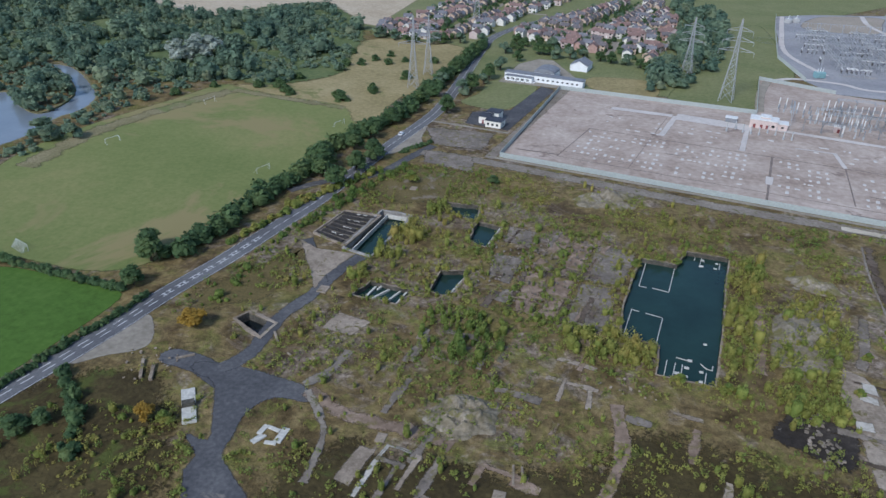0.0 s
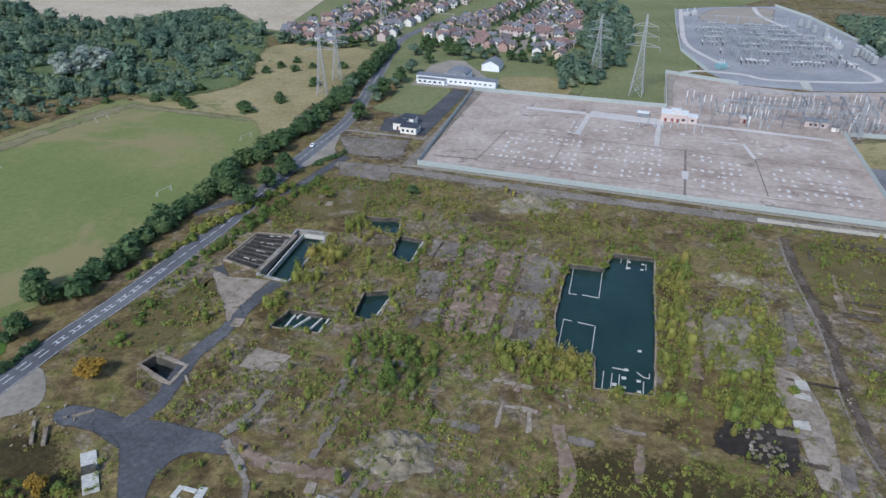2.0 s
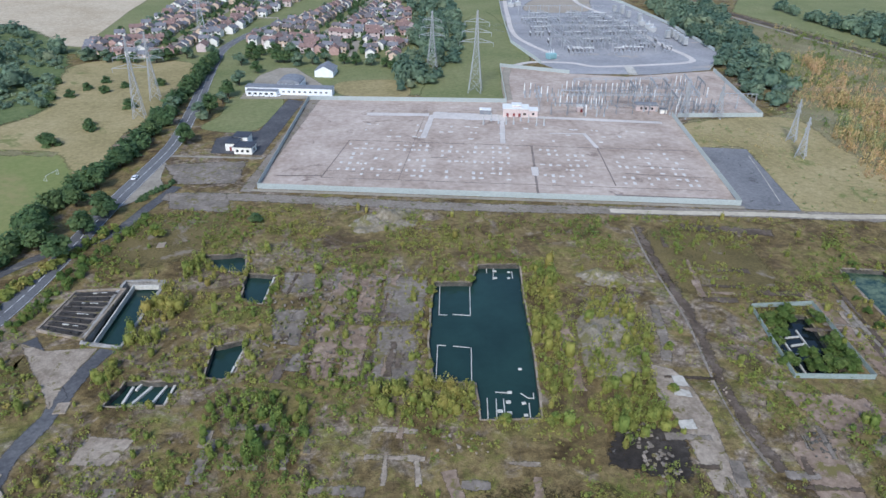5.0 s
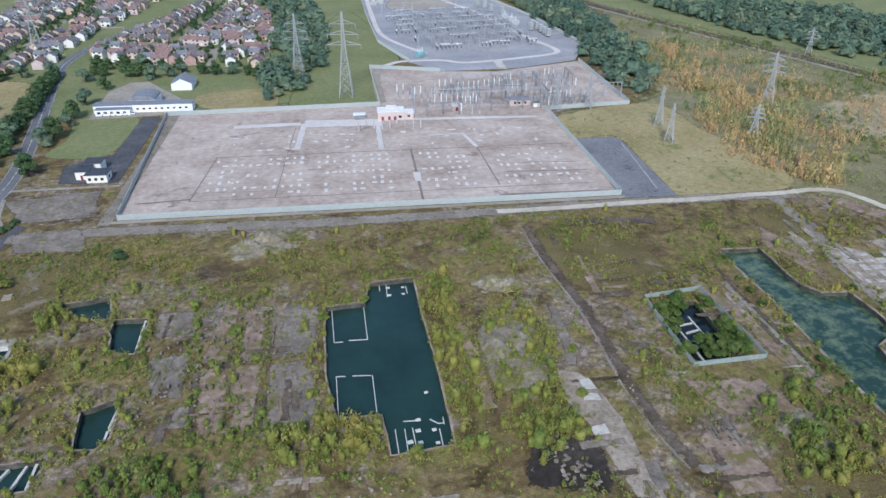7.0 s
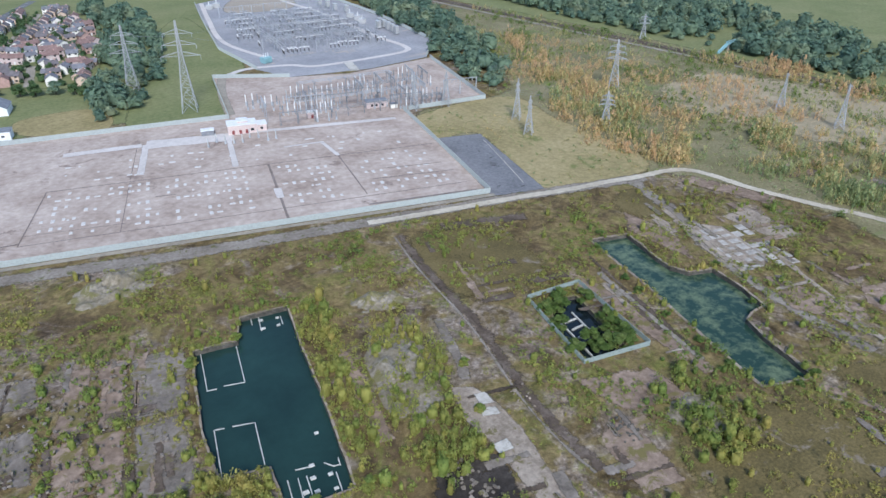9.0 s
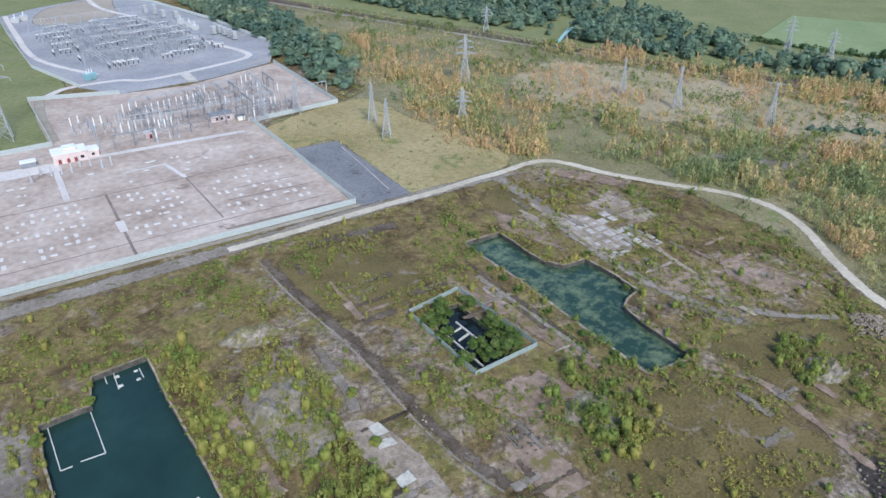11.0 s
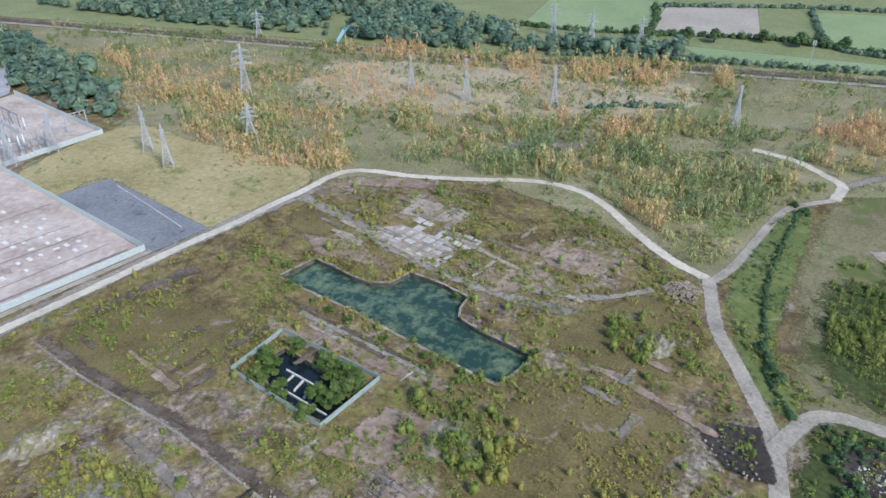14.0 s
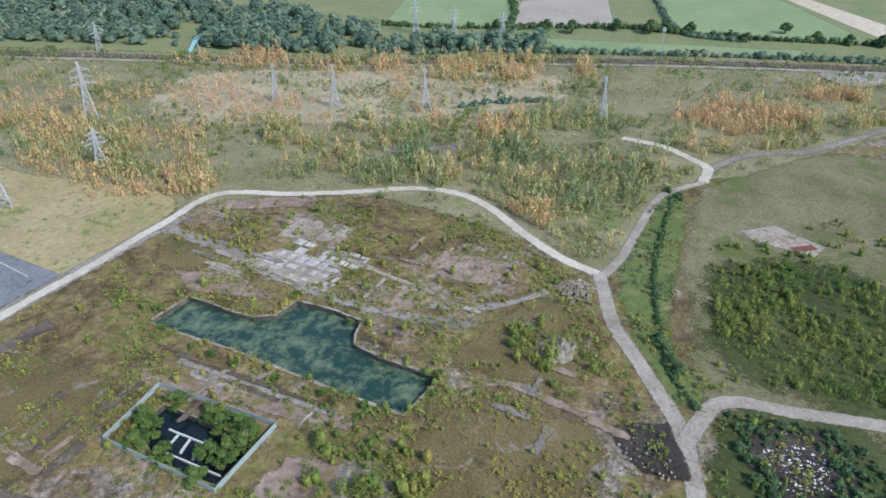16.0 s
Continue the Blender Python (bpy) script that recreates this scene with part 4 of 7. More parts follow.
scrub("green_thicket", off_golden(clear_of(patchy(spread(EAST_LAND, 0.10), 0.025, 0.12, 21.0))), 0.95, LEAF_SHRUB, WILLOWS, "green thicket bushes in rank grassland", (0.25, 0.2))
scrub("russet_birches", clear_of(patchy(spread([(215, 300), (250, 420), (310, 520), (390, 400), (425, 300), (450, 200), (380, 120), (300, 230)], 0.08), 0.02, 0.05, 33.0)), 0.95, LEAF_BIRCH, SAPLINGS, "russet and yellow birches in rank grass", (0.80, 0.3), tall=(1.2, 1.9))
scrub("grassland_weeds", clear_of(patchy(spread(EAST_LAND, 0.10), 0.025, -0.1, 14.0)), 0.55, LEAF_BIRCH, SPRIGS, "low rough weeds and seedlings in rank grass", (0.25, 0.2), tall=(0.7, 1.1))
scrub("sparse_saplings", off_golden(clear_of(patchy(spread(EAST_LAND, 0.05), 0.02, -0.05, 6.0))), 0.9, LEAF_BIRCH, SAPLINGS, "scattered young birches in rank grass", (0.35, 0.2))
woods = np.concatenate([patchy(spread(WOOD_W, 0.017), 0.022, -0.02, 3.0), spread(WOOD_E, 0.024), patchy(spread(WOOD_FAR, 0.024), 0.02, -0.3, 5.0), spread(WOOD_V, 0.018), spread(WOOD_SOUTH, 0.02)])
woods = clear_of(woods)
BEND = [tuple(v) for v in POOLS[7]]
for dx, dy in [(-0.72 * k, 0.7 * k) for k in (4, 9, 14, 19, 24, 29)] + [(0, 6), (6, 4)]:
    woods = woods[~inside(woods + (dx, dy), BEND)]
planted("woodland", woods, rng.gamma(5.0, 0.8, len(woods)).clip(1.8, 7.5), rng.normal(0.42, 0.26, len(woods)).clip(0, 1), LEAF_HAZY, CROWNS, (0.9, 1.3), 0.7, "dense mixed broadleaf woodland canopy", "woodland")
for line, name, gap, r, label in ((HEDGE_ROAD, "hedge", 1.0, 1.3, "clipped dark hawthorn hedge beside the road"), (HEDGE_FIELD, "hedge", 1.2, 1.7, "overgrown dark field hedge"), (HEDGE_ROW, "hedgerow", 1.9, 4.0, "tall dark hedgerow along the road")):
    p = along(line, gap, gap * (0.9 if r > 3 else 0.35))
    planted(name, p, rng.uniform(r * 0.7, r * 1.3, len(p)), rng.normal(0.4, 0.25, len(p)).clip(0, 1), LEAF_DARK, CROWNS if r > 3 else SHRUBS, (0.9, 1.2), 0.6, label, "hedge")
LUSH_FLOOR = surface("green_undergrowth", [(0.085, 0.12, 0.045), (0.125, 0.16, 0.06), (0.175, 0.19, 0.08)], 0.04, 0.4, 0.95, 1.0, 0.15, 0.4)
under = clear_of(patchy(spread(WOOD_W, 0.05), 0.03, -0.3, 9.0))
for dx, dy in ((-3, 3), (-6, 6)):
    under = under[~inside(under + (dx, dy), BEND)]
planted("underwood", under, rng.uniform(1.2, 2.6, len(under)), rng.normal(0.55, 0.25, len(under)).clip(0, 1), LEAF_HAZY, UNDER, (0.8, 1.2), 0.5, "low mixed scrub between woodland trees", "woodland")
sheet("wood_floor", [(-760, 520), (-820, 800), (-480, 625), (-371, 563), (-305, 670), (-220, 570), (-192, 473), (-182, 427), (-210, 388), (-243, 390), (-282, 372), (-330, 392), (-390, 400), (-420, 330), (-600, 330)], LUSH_FLOOR, 0.02, 10, "rank green undergrowth of the wood", "undergrowth")

# ---- materials of built things ----
STEEL = plain("galvanised_steel", (0.40, 0.41, 0.42), 0.55, 0.2, 0.4)
DARK_STEEL = plain("weathered_steel", (0.25, 0.255, 0.265), 0.6, 0.3, 0.4)
FENCE_PAINT = plain("pale_green_fence", (0.43, 0.465, 0.45), 0.6, 0.1)
MESH_PAINT = plain("dull_green_fence", (0.30, 0.355, 0.335), 0.6, 0.1)
PORCELAIN = plain("grey_porcelain", (0.42, 0.42, 0.41), 0.35)
WHITE_PORCELAIN = plain("white_porcelain", (0.72, 0.71, 0.69), 0.35)
PINK_BRICK = plain("pinkish_brick", (0.60, 0.49, 0.455), 0.9, 0.0, 0.2, 0.3, 2.0)
RED_BRICK = plain("red_brick", (0.47, 0.31, 0.265), 0.9, 0.0, 0.2, 0.3, 0.6)
BUFF_BRICK = plain("buff_brick", (0.60, 0.46, 0.35), 0.9, 0.0, 0.2, 0.3, 0.6)
RENDER_WALL = plain("cream_render", (0.74, 0.71, 0.64), 0.85, 0.0, 0.2, 0.12)
WHITE_CLADDING = plain("white_cladding", (0.76, 0.77, 0.77), 0.6, 0.0, 0.3, 0.12, 0.3)
ROOF_GREY = plain("grey_roof_sheet", (0.22, 0.23, 0.25), 0.8, 0.0, 0.2, 0.3, 0.4)
ROOF_DARK = plain("dark_blue_slate_roof", (0.055, 0.06, 0.075), 0.7, 0.0, 0.3, 0.3, 0.8)
# Roof tile tones are greyed; the village's distance haze is in the colour.
TILE_RED = plain("red_brown_roof_tiles", (0.25, 0.165, 0.145), 0.9, 0.0, 0.2, 0.4, 0.5)
TILE_BROWN = plain("brown_roof_tiles", (0.165, 0.148, 0.15), 0.9, 0.0, 0.2, 0.4, 0.5)
TILE_GREY = plain("grey_roof_tiles", (0.20, 0.20, 0.215), 0.9, 0.0, 0.2, 0.4, 0.5)
WHITE_ROOF = plain("white_flat_roof", (0.72, 0.72, 0.7), 0.8, 0.0, 0.2, 0.2, 0.5)
GLASS = plain("dark_window_glass", (0.03, 0.035, 0.04), 0.08, 0.0, 0.5)
DOOR_PAINT = plain("maroon_door_paint", (0.22, 0.05, 0.05), 0.5)
TEAL_PAINT = plain("pale_teal_paint", (0.25, 0.42, 0.44), 0.5)
PLINTH = plain("white_plinth_concrete", (0.60, 0.57, 0.53), 0.9, 0.0, 0.2, 0.3, 2.0)
RUBBER = plain("tyre_rubber", (0.02, 0.02, 0.02), 0.9)
CAR_PAINT = plain("white_car_paint", (0.78, 0.78, 0.78), 0.3, 0.0, 0.5, 0.05)
NET = plain("white_goal_tube", (0.75, 0.75, 0.73), 0.5)
RUST = plain("rust_red_sheet", (0.16, 0.055, 0.04), 0.8)
PALE_BEAM = plain("bleached_concrete_beam", (0.58, 0.56, 0.50), 0.9, 0.0, 0.2, 0.35, 1.2)
CABLE = plain("aluminium_conductor", (0.30, 0.31, 0.32), 0.5, 0.5)

# the yard's own axes
EAST, NORTH = Vector((0.985, -0.170)), Vector((0.170, 0.985))
YARD_TURN = math.degrees(math.atan2(EAST.y, EAST.x))


def on_yard(a, b):
    """A place in the yard, a metres along its south fence and b metres in from it."""
    return Vector((-52, 310)) + EAST * a + NORTH * b


def thing(name, label, category, at, turn=0.0, group="", z=0.0):
    ob = tagged(new(name), label, category, group)
    ob.matrix_basis = pose(at[0], at[1], z, 0, 0, turn)
    return ob


def shared(name, me, parent, m, label=""):
    ob = new(name, me)
    ob.parent = parent
    ob.matrix_basis = m
    return tagged(ob, label)


def mesh_from(name, bm, mat):
    me = bpy.data.meshes.new(name)
    bm.to_mesh(me)
    bm.free()
    me.materials.append(mat)
    return me


# ---- fences ----
def panel_mesh(length, high, gap, mat, name):
    """One fence panel: pressed pales side by side, or an open mesh where the gap is small."""
    bm = bmesh.new()
    if gap < 0.35:
        nx, nz = 8, 5
        grid = [[bm.verts.new((length * i / nx, 0, 0.05 + (high - 0.05) * j / nz)) for j in range(nz + 1)] for i in range(nx + 1)]
        for i in range(nx):
            for j in range(nz):
                bm.faces.new((grid[i][j], grid[i + 1][j], grid[i + 1][j + 1], grid[i][j + 1]))
        bmesh.ops.wireframe(bm, faces=bm.faces[:], thickness=0.11, offset=0.0, use_replace=True, use_boundary=True, use_even_offset=True)
        return mesh_from(name, bm, mat)
    n = int(length / gap) * 2
    for s, y in ((1, 0.0), (-1, 0.05)):
        row = []
        for i in range(n + 1):
            k = 0.06 if i % 2 else -0.06
            row.append((bm.verts.new((length * i / n, k + y, 0.05)), bm.verts.new((length * i / n, k + y, high - (0.0 if i % 2 else 0.18)))))
        for a, b in zip(row, row[1:]):
            bm.faces.new((a[0], b[0], b[1], a[1])[::s])
        if s == 1:
            front = row
    for i in range(n):
        bm.faces.new((front[i][1], front[i + 1][1], row[i + 1][1], row[i][1]))
    for i in (0, n):
        bm.faces.new((front[i][0], front[i][1], row[i][1], row[i][0]))
    bmesh.ops.recalc_face_normals(bm, faces=bm.faces[:])
    return mesh_from(name, bm, mat)


def fence(name, line, label, mat, high=2.6, length=4.0, gap=0.4, closed=True):
    base = tagged(new(name), label, "fence")
    me = panel_mesh(length, high, gap, mat, "fence_panel")
    pts = [Vector(p) for p in line]
    for a, b in zip(pts, pts[1:] + (pts[:1] if closed else [])):
        d = b - a
        n = max(1, round(d.length / length))
        turn = math.degrees(math.atan2(d.y, d.x))
        for i in range(n):
            p = a.lerp(b, i / n)
            shared("panel", me, base, pose(p.x, p.y, 0.0, 0, 0, turn) @ Matrix.Diagonal((d.length / n / length, 1, 1, 1)))
    return base


fence("palisade_fence", [(163, 392), (145, 276), (-52, 310), (-38, 437), (76, 423)], "pale green steel palisade fence round the empty yard", FENCE_PAINT, closed=False)
fence("palisade_fence", [(76, 423), (87, 505), (130, 484)], "pale green palisade fence beside pasture", FENCE_PAINT, closed=False)
fence("palisade_fence", [(165, 389), (213, 386), (230, 484)], "pale green palisade fence round the substation", FENCE_PAINT, closed=False)
fence("palisade_fence", [(229, 487), (243, 507), (257, 532), (262, 640), (257, 748), (242, 812)], "pale green palisade fence along dark woods", FENCE_PAINT, closed=False)
fence("palisade_fence", [(117, 511), (109, 578), (114, 620), (124, 700), (134, 768)], "pale green palisade fence beside a grass strip", FENCE_PAINT, closed=False)
fence("mesh_fence", FENCE_SQ, "pale galvanised fence square round an overgrown basin", MESH_PAINT, 1.8, 3.0, 0.4)
strip("fence_footing", [tuple(on_yard(-4, 128)), tuple(on_yard(-4, 60)), tuple(on_yard(-4, -4))], 5.0, GREY_TRACK, 0.06, "worn grey lane along the fence", "lane", 1.0)
strip("fence_footing", [tuple(on_yard(-2, -2)), tuple(on_yard(60, -2)), tuple(on_yard(140, -2)), tuple(on_yard(201, -2))], 2.4, LAYBY, 0.075, "pale gravel margin below the fence", "kerb", 0.5)

# ---- yard: kerb lines, pale strips and plinths ----
yard = bpy.data.objects["yard"]
for i, (a0, b0, a1, b1, w, mat) in enumerate((
        (24, 14, 195, 14, 0.8, KERB_SCAR), (24, 14, 28, 62, 0.8, KERB_SCAR), (28, 62, 196, 62, 1.0, KERB_SCAR), (58, 14, 60, 62, 0.5, KERB_SCAR), (118, 3, 118, 62, 1.6, KERB_SCAR),
        (60, 64, 62, 104, 0.5, KERB_SCAR), (150, 62, 152, 16, 1.0, KERB_SCAR), (24, 22, 60, 21, 0.5, KERB_SCAR), (104, 64, 104, 106, 2.6, PALE_ROAD), (64, 68, 66, 106, 3.0, PALE_ROAD), (66, 106, 106, 104, 11.0, PALE_ROAD),
        (30, 104, 64, 106, 5.0, PALE_ROAD), (106, 108, 190, 104, 4.0, PALE_ROAD), (150, 62, 146, 82, 2.0, PALE_ROAD), (128, 81, 147, 82, 1.6, PALE_ROAD), (158, 30, 194, 28, 1.0, KERB_SCAR), (165, 40, 192, 38, 0.8, KERB_SCAR),
        (4, 14, 24, 16, 1.6, KERB_SCAR), (150, 6, 196, 5, 2.0, KERB_SCAR), (70, 42, 78, 42, 1.2, KERB_SCAR), (118, 24, 118, 34, 3.0, PALE_ROAD))):
    p, q = on_yard(a0, b0), on_yard(a1, b1)
    w = w * 0.55 if mat is KERB_SCAR else w
    s = strip("kerb_line" if w < 2 else "pale_strip", [tuple(p), tuple(p.lerp(q, 0.5)), tuple(q)], w, mat, 0.08 + 0.004 * i, "bare line left by removed kerbs" if w < 2 else "pale concrete roadway strip", "kerb", min(0.5, w * 0.4), 0.1)
    s["label"] = "brown scar left by a removed kerb" if mat is KERB_SCAR else "pale worn concrete roadway strip"


def plinth_mesh(x, y):
    bm = bmesh.new()
    box(bm, -x / 2, -y / 2, -0.05, x / 2, y / 2, 0.16)
    bmesh.ops.bevel(bm, geom=bm.edges[:], offset=0.05, segments=1, affect="EDGES")
    return mesh_from("plinth", bm, PLINTH)


PADS = [plinth_mesh(1.2, 2.0), plinth_mesh(1.4, 2.8), plinth_mesh(2.2, 1.3), plinth_mesh(0.9, 1.4), plinth_mesh(2.6, 1.6)]
rnd = random.Random(5)
spots = []
for col in range(14):
    a = 33 + col * 11.6 + rnd.uniform(-1, 1)
    if abs(a - 118) < 4 or abs(a - 150) < 4:
        continue
    for row in range(7):
        b = 19 + row * 6.4 + rnd.uniform(-0.6, 0.6)
        for da, chance, kind in ((0, 0.75, 1), (-3.6, 0.6, 0), (3.6, 0.6, 0), (-5.8, 0.12, 3)):
            if rnd.random() < chance * (0.5 + 0.8 * (row % 2)):
                spots.append((a + da + rnd.uniform(-0.3, 0.3), b + rnd.uniform(-0.5, 0.5), 2 if rnd.random() < 0.12 else kind))
for col in range(12):
    a = 36 + col * 13.0
    for row in range(3):
        for da in (-2.4, 0, 2.4):
            if rnd.random() < 0.33:
                spots.append((a + da, 70 + row * 9 + rnd.uniform(-0.8, 0.8), rnd.choice((0, 1, 2, 3, 4))))
for a, b, k in spots[:300]:
    p = on_yard(a, b)
    shared("plinth", PADS[k], yard, pose(p.x, p.y, 0.06, 0, 0, YARD_TURN))


# ---- buildings ----
def block(base, name, x0, y0, x1, y1, z1, wall, roof, overhang=0.25, label=""):
    bm = bmesh.new()
    box(bm, x0, y0, 0, x1, y1, z1)
    body = part(name, bm, wall, base, label)
    bm = bmesh.new()
    o = overhang
    box(bm, x0 - o, y0 - o, z1, x1 + o, y1 + o, z1 + 0.28)
    bmesh.ops.bevel(bm, geom=bm.edges[:], offset=0.06, segments=1, affect="EDGES")
    part("flat_roof", bm, roof, base)
    return body


def opening(body, name, x, y, z, w, h, side, mat):
    """A recessed-looking window or door with its own frame, on the side of a block ('s', 'n', 'w' or 'e')."""
    bm = bmesh.new()
    for k, m in ((0.0, 0.05), (0.1, 0.09)):
        if side in "sn":
            s = -1 if side == "s" else 1
            box(bm, x - w / 2 + k, min(y, y + s * m), z + k, x + w / 2 - k, max(y, y + s * m), z + h - k)
        else:
            s = -1 if side == "w" else 1
            box(bm, min(x, x + s * m), y - w / 2 + k, z + k, max(x, x + s * m), y + w / 2 - k, z + h - k)
    return part(name, bm, mat, body)


sw = thing("switch_house", "pinkish brick switch house with white flat roof", "building", (69, 397), YARD_TURN)
b1 = block(sw, "main_block", 0, 0, 14, 9, 4.6, PINK_BRICK, WHITE_ROOF)
b2 = block(sw, "annex", 14.05, 1.5, 19, 8, 3.4, PINK_BRICK, WHITE_ROOF)
block(sw, "plant_room", 5, 3, 10, 8.5, 5.6, PINK_BRICK, WHITE_ROOF)
for x in (2.5, 6.0, 9.0):
    opening(b1, "door", x, 0, 0, 1.3, 2.3, "s", DOOR_PAINT)
opening(b1, "window", 11.8, 0, 1.4, 1.6, 1.2, "s", GLASS)
opening(b2, "window", 16.5, 1.5, 1.2, 1.4, 1.1, "s", GLASS)
hut = thing("store_hut", "small white-roofed metal store hut in the yard", "hut", (57, 402), YARD_TURN)
hb = block(hut, "walls", 0, 0, 6, 4, 2.6, ROOF_GREY, WHITE_ROOF)
opening(hb, "door", 3, 0, 0, 1.6, 2.1, "s", DARK_STEEL)
rel = thing("relay_house", "pink brick relay house with grey pitched roof", "building", (146, 402), YARD_TURN)
rb = block(rel, "walls", 0, 0, 12, 6, 3.4, PINK_BRICK, ROOF_GREY)
for x in (3, 5.5, 9):
    opening(rb, "window", x, 0, 1.0, 1.2, 1.3, "s", GLASS)
small = thing("kiosk", "small cream kiosk with dark roof by the fence", "hut", (158, 396), YARD_TURN)
block(small, "walls", 0, 0, 3.6, 3, 2.4, RENDER_WALL, DARK_STEEL)
pump = thing("kiosk", "small pinkish brick kiosk beside equipment", "hut", (112, 402), YARD_TURN)
pb = block(pump, "walls", 0, 0, 5, 4, 3.2, PINK_BRICK, WHITE_ROOF)
opening(pb, "door", 2.5, 0, 0, 1.2, 2.1, "s", DOOR_PAINT)

villa = thing("white_house", "single-storey white house with dark slate flat roofs", "house", (-72.5, 356), YARD_TURN)
v1 = block(villa, "front_block", 5.5, -3.5, 14, 3.5, 3.6, RENDER_WALL, ROOF_DARK, 0.5)
v2 = block(villa, "rear_block", 0, 0.5, 5.45, 8, 3.8, RENDER_WALL, ROOF_DARK, 0.5)
v3 = block(villa, "wing", 1.5, 8.05, 8.5, 15, 4.4, RENDER_WALL, ROOF_DARK, 0.5)
for x in (7, 9.5, 12):
    opening(v1, "window", x, -3.5, 1.1, 1.2, 1.2, "s", GLASS)
opening(v2, "door", 2.5, 0.5, 0, 1.0, 2.1, "s", DOOR_PAINT)
opening(v1, "window", 14, 0, 1.1, 1.6, 1.2, "e", GLASS)

works = thing("workshop", "long low white workshop with grey roof", "building", (-76, 452), YARD_TURN)
w1 = block(works, "long_shed", 0, 0, 52, 7, 4.2, WHITE_CLADDING, ROOF_GREY, 0.3)
w2 = block(works, "office_front", 2, -4.5, 20, -0.05, 3.2, WHITE_CLADDING, ROOF_GREY, 0.2)
for i in range(9):
    opening(w1, "window", 23 + i * 3.2, 0, 1.6, 1.4, 0.9, "s", GLASS)
for i in range(5):
    opening(w2, "window", 4 + i * 3.3, -4.5, 1.1, 1.8, 1.2, "s", GLASS)
bm = bmesh.new()
for i in range(9):
    a0, a1 = math.pi * i / 9, math.pi * (i + 1) / 9
    q = [bm.verts.new((24 - 7 * math.cos(a), y, 4.5 + 2.6 * math.sin(a))) for a in (a0, a1) for y in (7.4, 22)]
    bm.faces.new((q[0], q[1], q[3], q[2]))
    e = bm.verts.new((24, 7.4, 4.5))
    bm.faces.new((q[0], q[2], e))
bmesh.ops.remove_doubles(bm, verts=bm.verts[:], dist=0.001)
part("arched_roof", bm, ROOF_GREY, works)
bm = bmesh.new()
box(bm, 17, 7.4, 0, 31, 22, 4.5)
part("rear_hall", bm, WHITE_CLADDING, works)


def gabled(name, label, category, at, turn, w, d, h, rise, wall, roof, chimney=True, windows=True, group=""):
    """A house with a pitched roof, chimney, windows and a door."""
    base = thing(name, label, category, at, turn, group)
    bm = bmesh.new()
    box(bm, -w / 2, -d / 2, 0, w / 2, d / 2, h)
    for x in (-w / 2, w / 2):
        f = [bm.verts.new(c) for c in ((x, -d / 2, h), (x, d / 2, h), (x, 0, h + rise))]
        bm.faces.new(f)
    body = part("house_body", bm, wall, base)
    bm = bmesh.new()
    o, k = 0.35, 0.18
    for s in (-1, 1):
        e = [(-w / 2 - o, s * (d / 2 + o), h - o * rise / (d / 2)), (w / 2 + o, s * (d / 2 + o), h - o * rise / (d / 2)), (w / 2 + o, 0, h + rise), (-w / 2 - o, 0, h + rise)]
        lo = [bm.verts.new(c) for c in e]
        hi = [bm.verts.new((c[0], c[1], c[2] + k)) for c in e]
        bm.faces.new(hi)
        bm.faces.new(lo[::-1])
        for i in range(4):
            bm.faces.new((lo[i], lo[(i + 1) % 4], hi[(i + 1) % 4], hi[i]))
    rf = part("roof", bm, roof, base)
    if chimney:
        bm = bmesh.new()
        box(bm, w * 0.25, -0.4, h + rise * 0.5, w * 0.25 + 0.8, 0.4, h + rise + 1.0)
        part("chimney", bm, RED_BRICK, rf)
    if windows:
        for s, side in ((-1, "s"),):
            for x in (-w * 0.27, w * 0.27):
                for z in ((0.9, 3.4) if h > 4.5 else (0.9,)):
                    opening(body, "window", x, s * d / 2, z, 1.5, 1.2, side, GLASS)
        opening(body, "door", 0, -d / 2, 0, 1.0, 2.1, "s", WHITE_PAINT)
    return base


gabled("barn", "white gabled shed with grey roof behind the workshop", "shed", (-30, 493), YARD_TURN + 90, 14, 12, 4, 3, WHITE_CLADDING, ROOF_GREY, False, False)
def village_house(label, size, wall, roof, name="house"):
    return gabled(name, label, "house", (-198, 556), 8, *size, wall, roof, group="village houses")


STOCK = [village_house("two-storey red brick house with dark brown roof", (6.6, 6.6, 4.6, 2.0), RED_BRICK, TILE_BROWN),
         village_house("two-storey buff brick house with brown tiled roof", (7.6, 6.6, 4.6, 1.9), BUFF_BRICK, TILE_BROWN),
         village_house("red brick house with red-brown tiled roof", (7.6, 6.8, 4.7, 2.1), RED_BRICK, TILE_RED),
         village_house("white rendered house with grey tiled roof", (7.4, 6.6, 4.6, 2.0), RENDER_WALL, TILE_GREY),
         village_house("low buff brick bungalow with grey tiled roof", (8.6, 6.6, 2.6, 1.8), BUFF_BRICK, TILE_GREY, "bungalow"),
         village_house("pale brick house with red-brown roof", (11.0, 6.8, 4.7, 2.0), PINK_BRICK, TILE_RED)]
TOWN_WEST = [(-200, 548), (-150, 540), (-116, 572), (-114, 615), (-96, 680), (-66, 790), (-50, 850), (-176, 850), (-180, 700), (-186, 638), (-206, 578)]
TOWN_EAST = [(-92, 582), (-60, 560), (-18, 540), (16, 528), (33, 600), (36, 700), (24, 790), (-14, 790), (-48, 700), (-84, 640)]
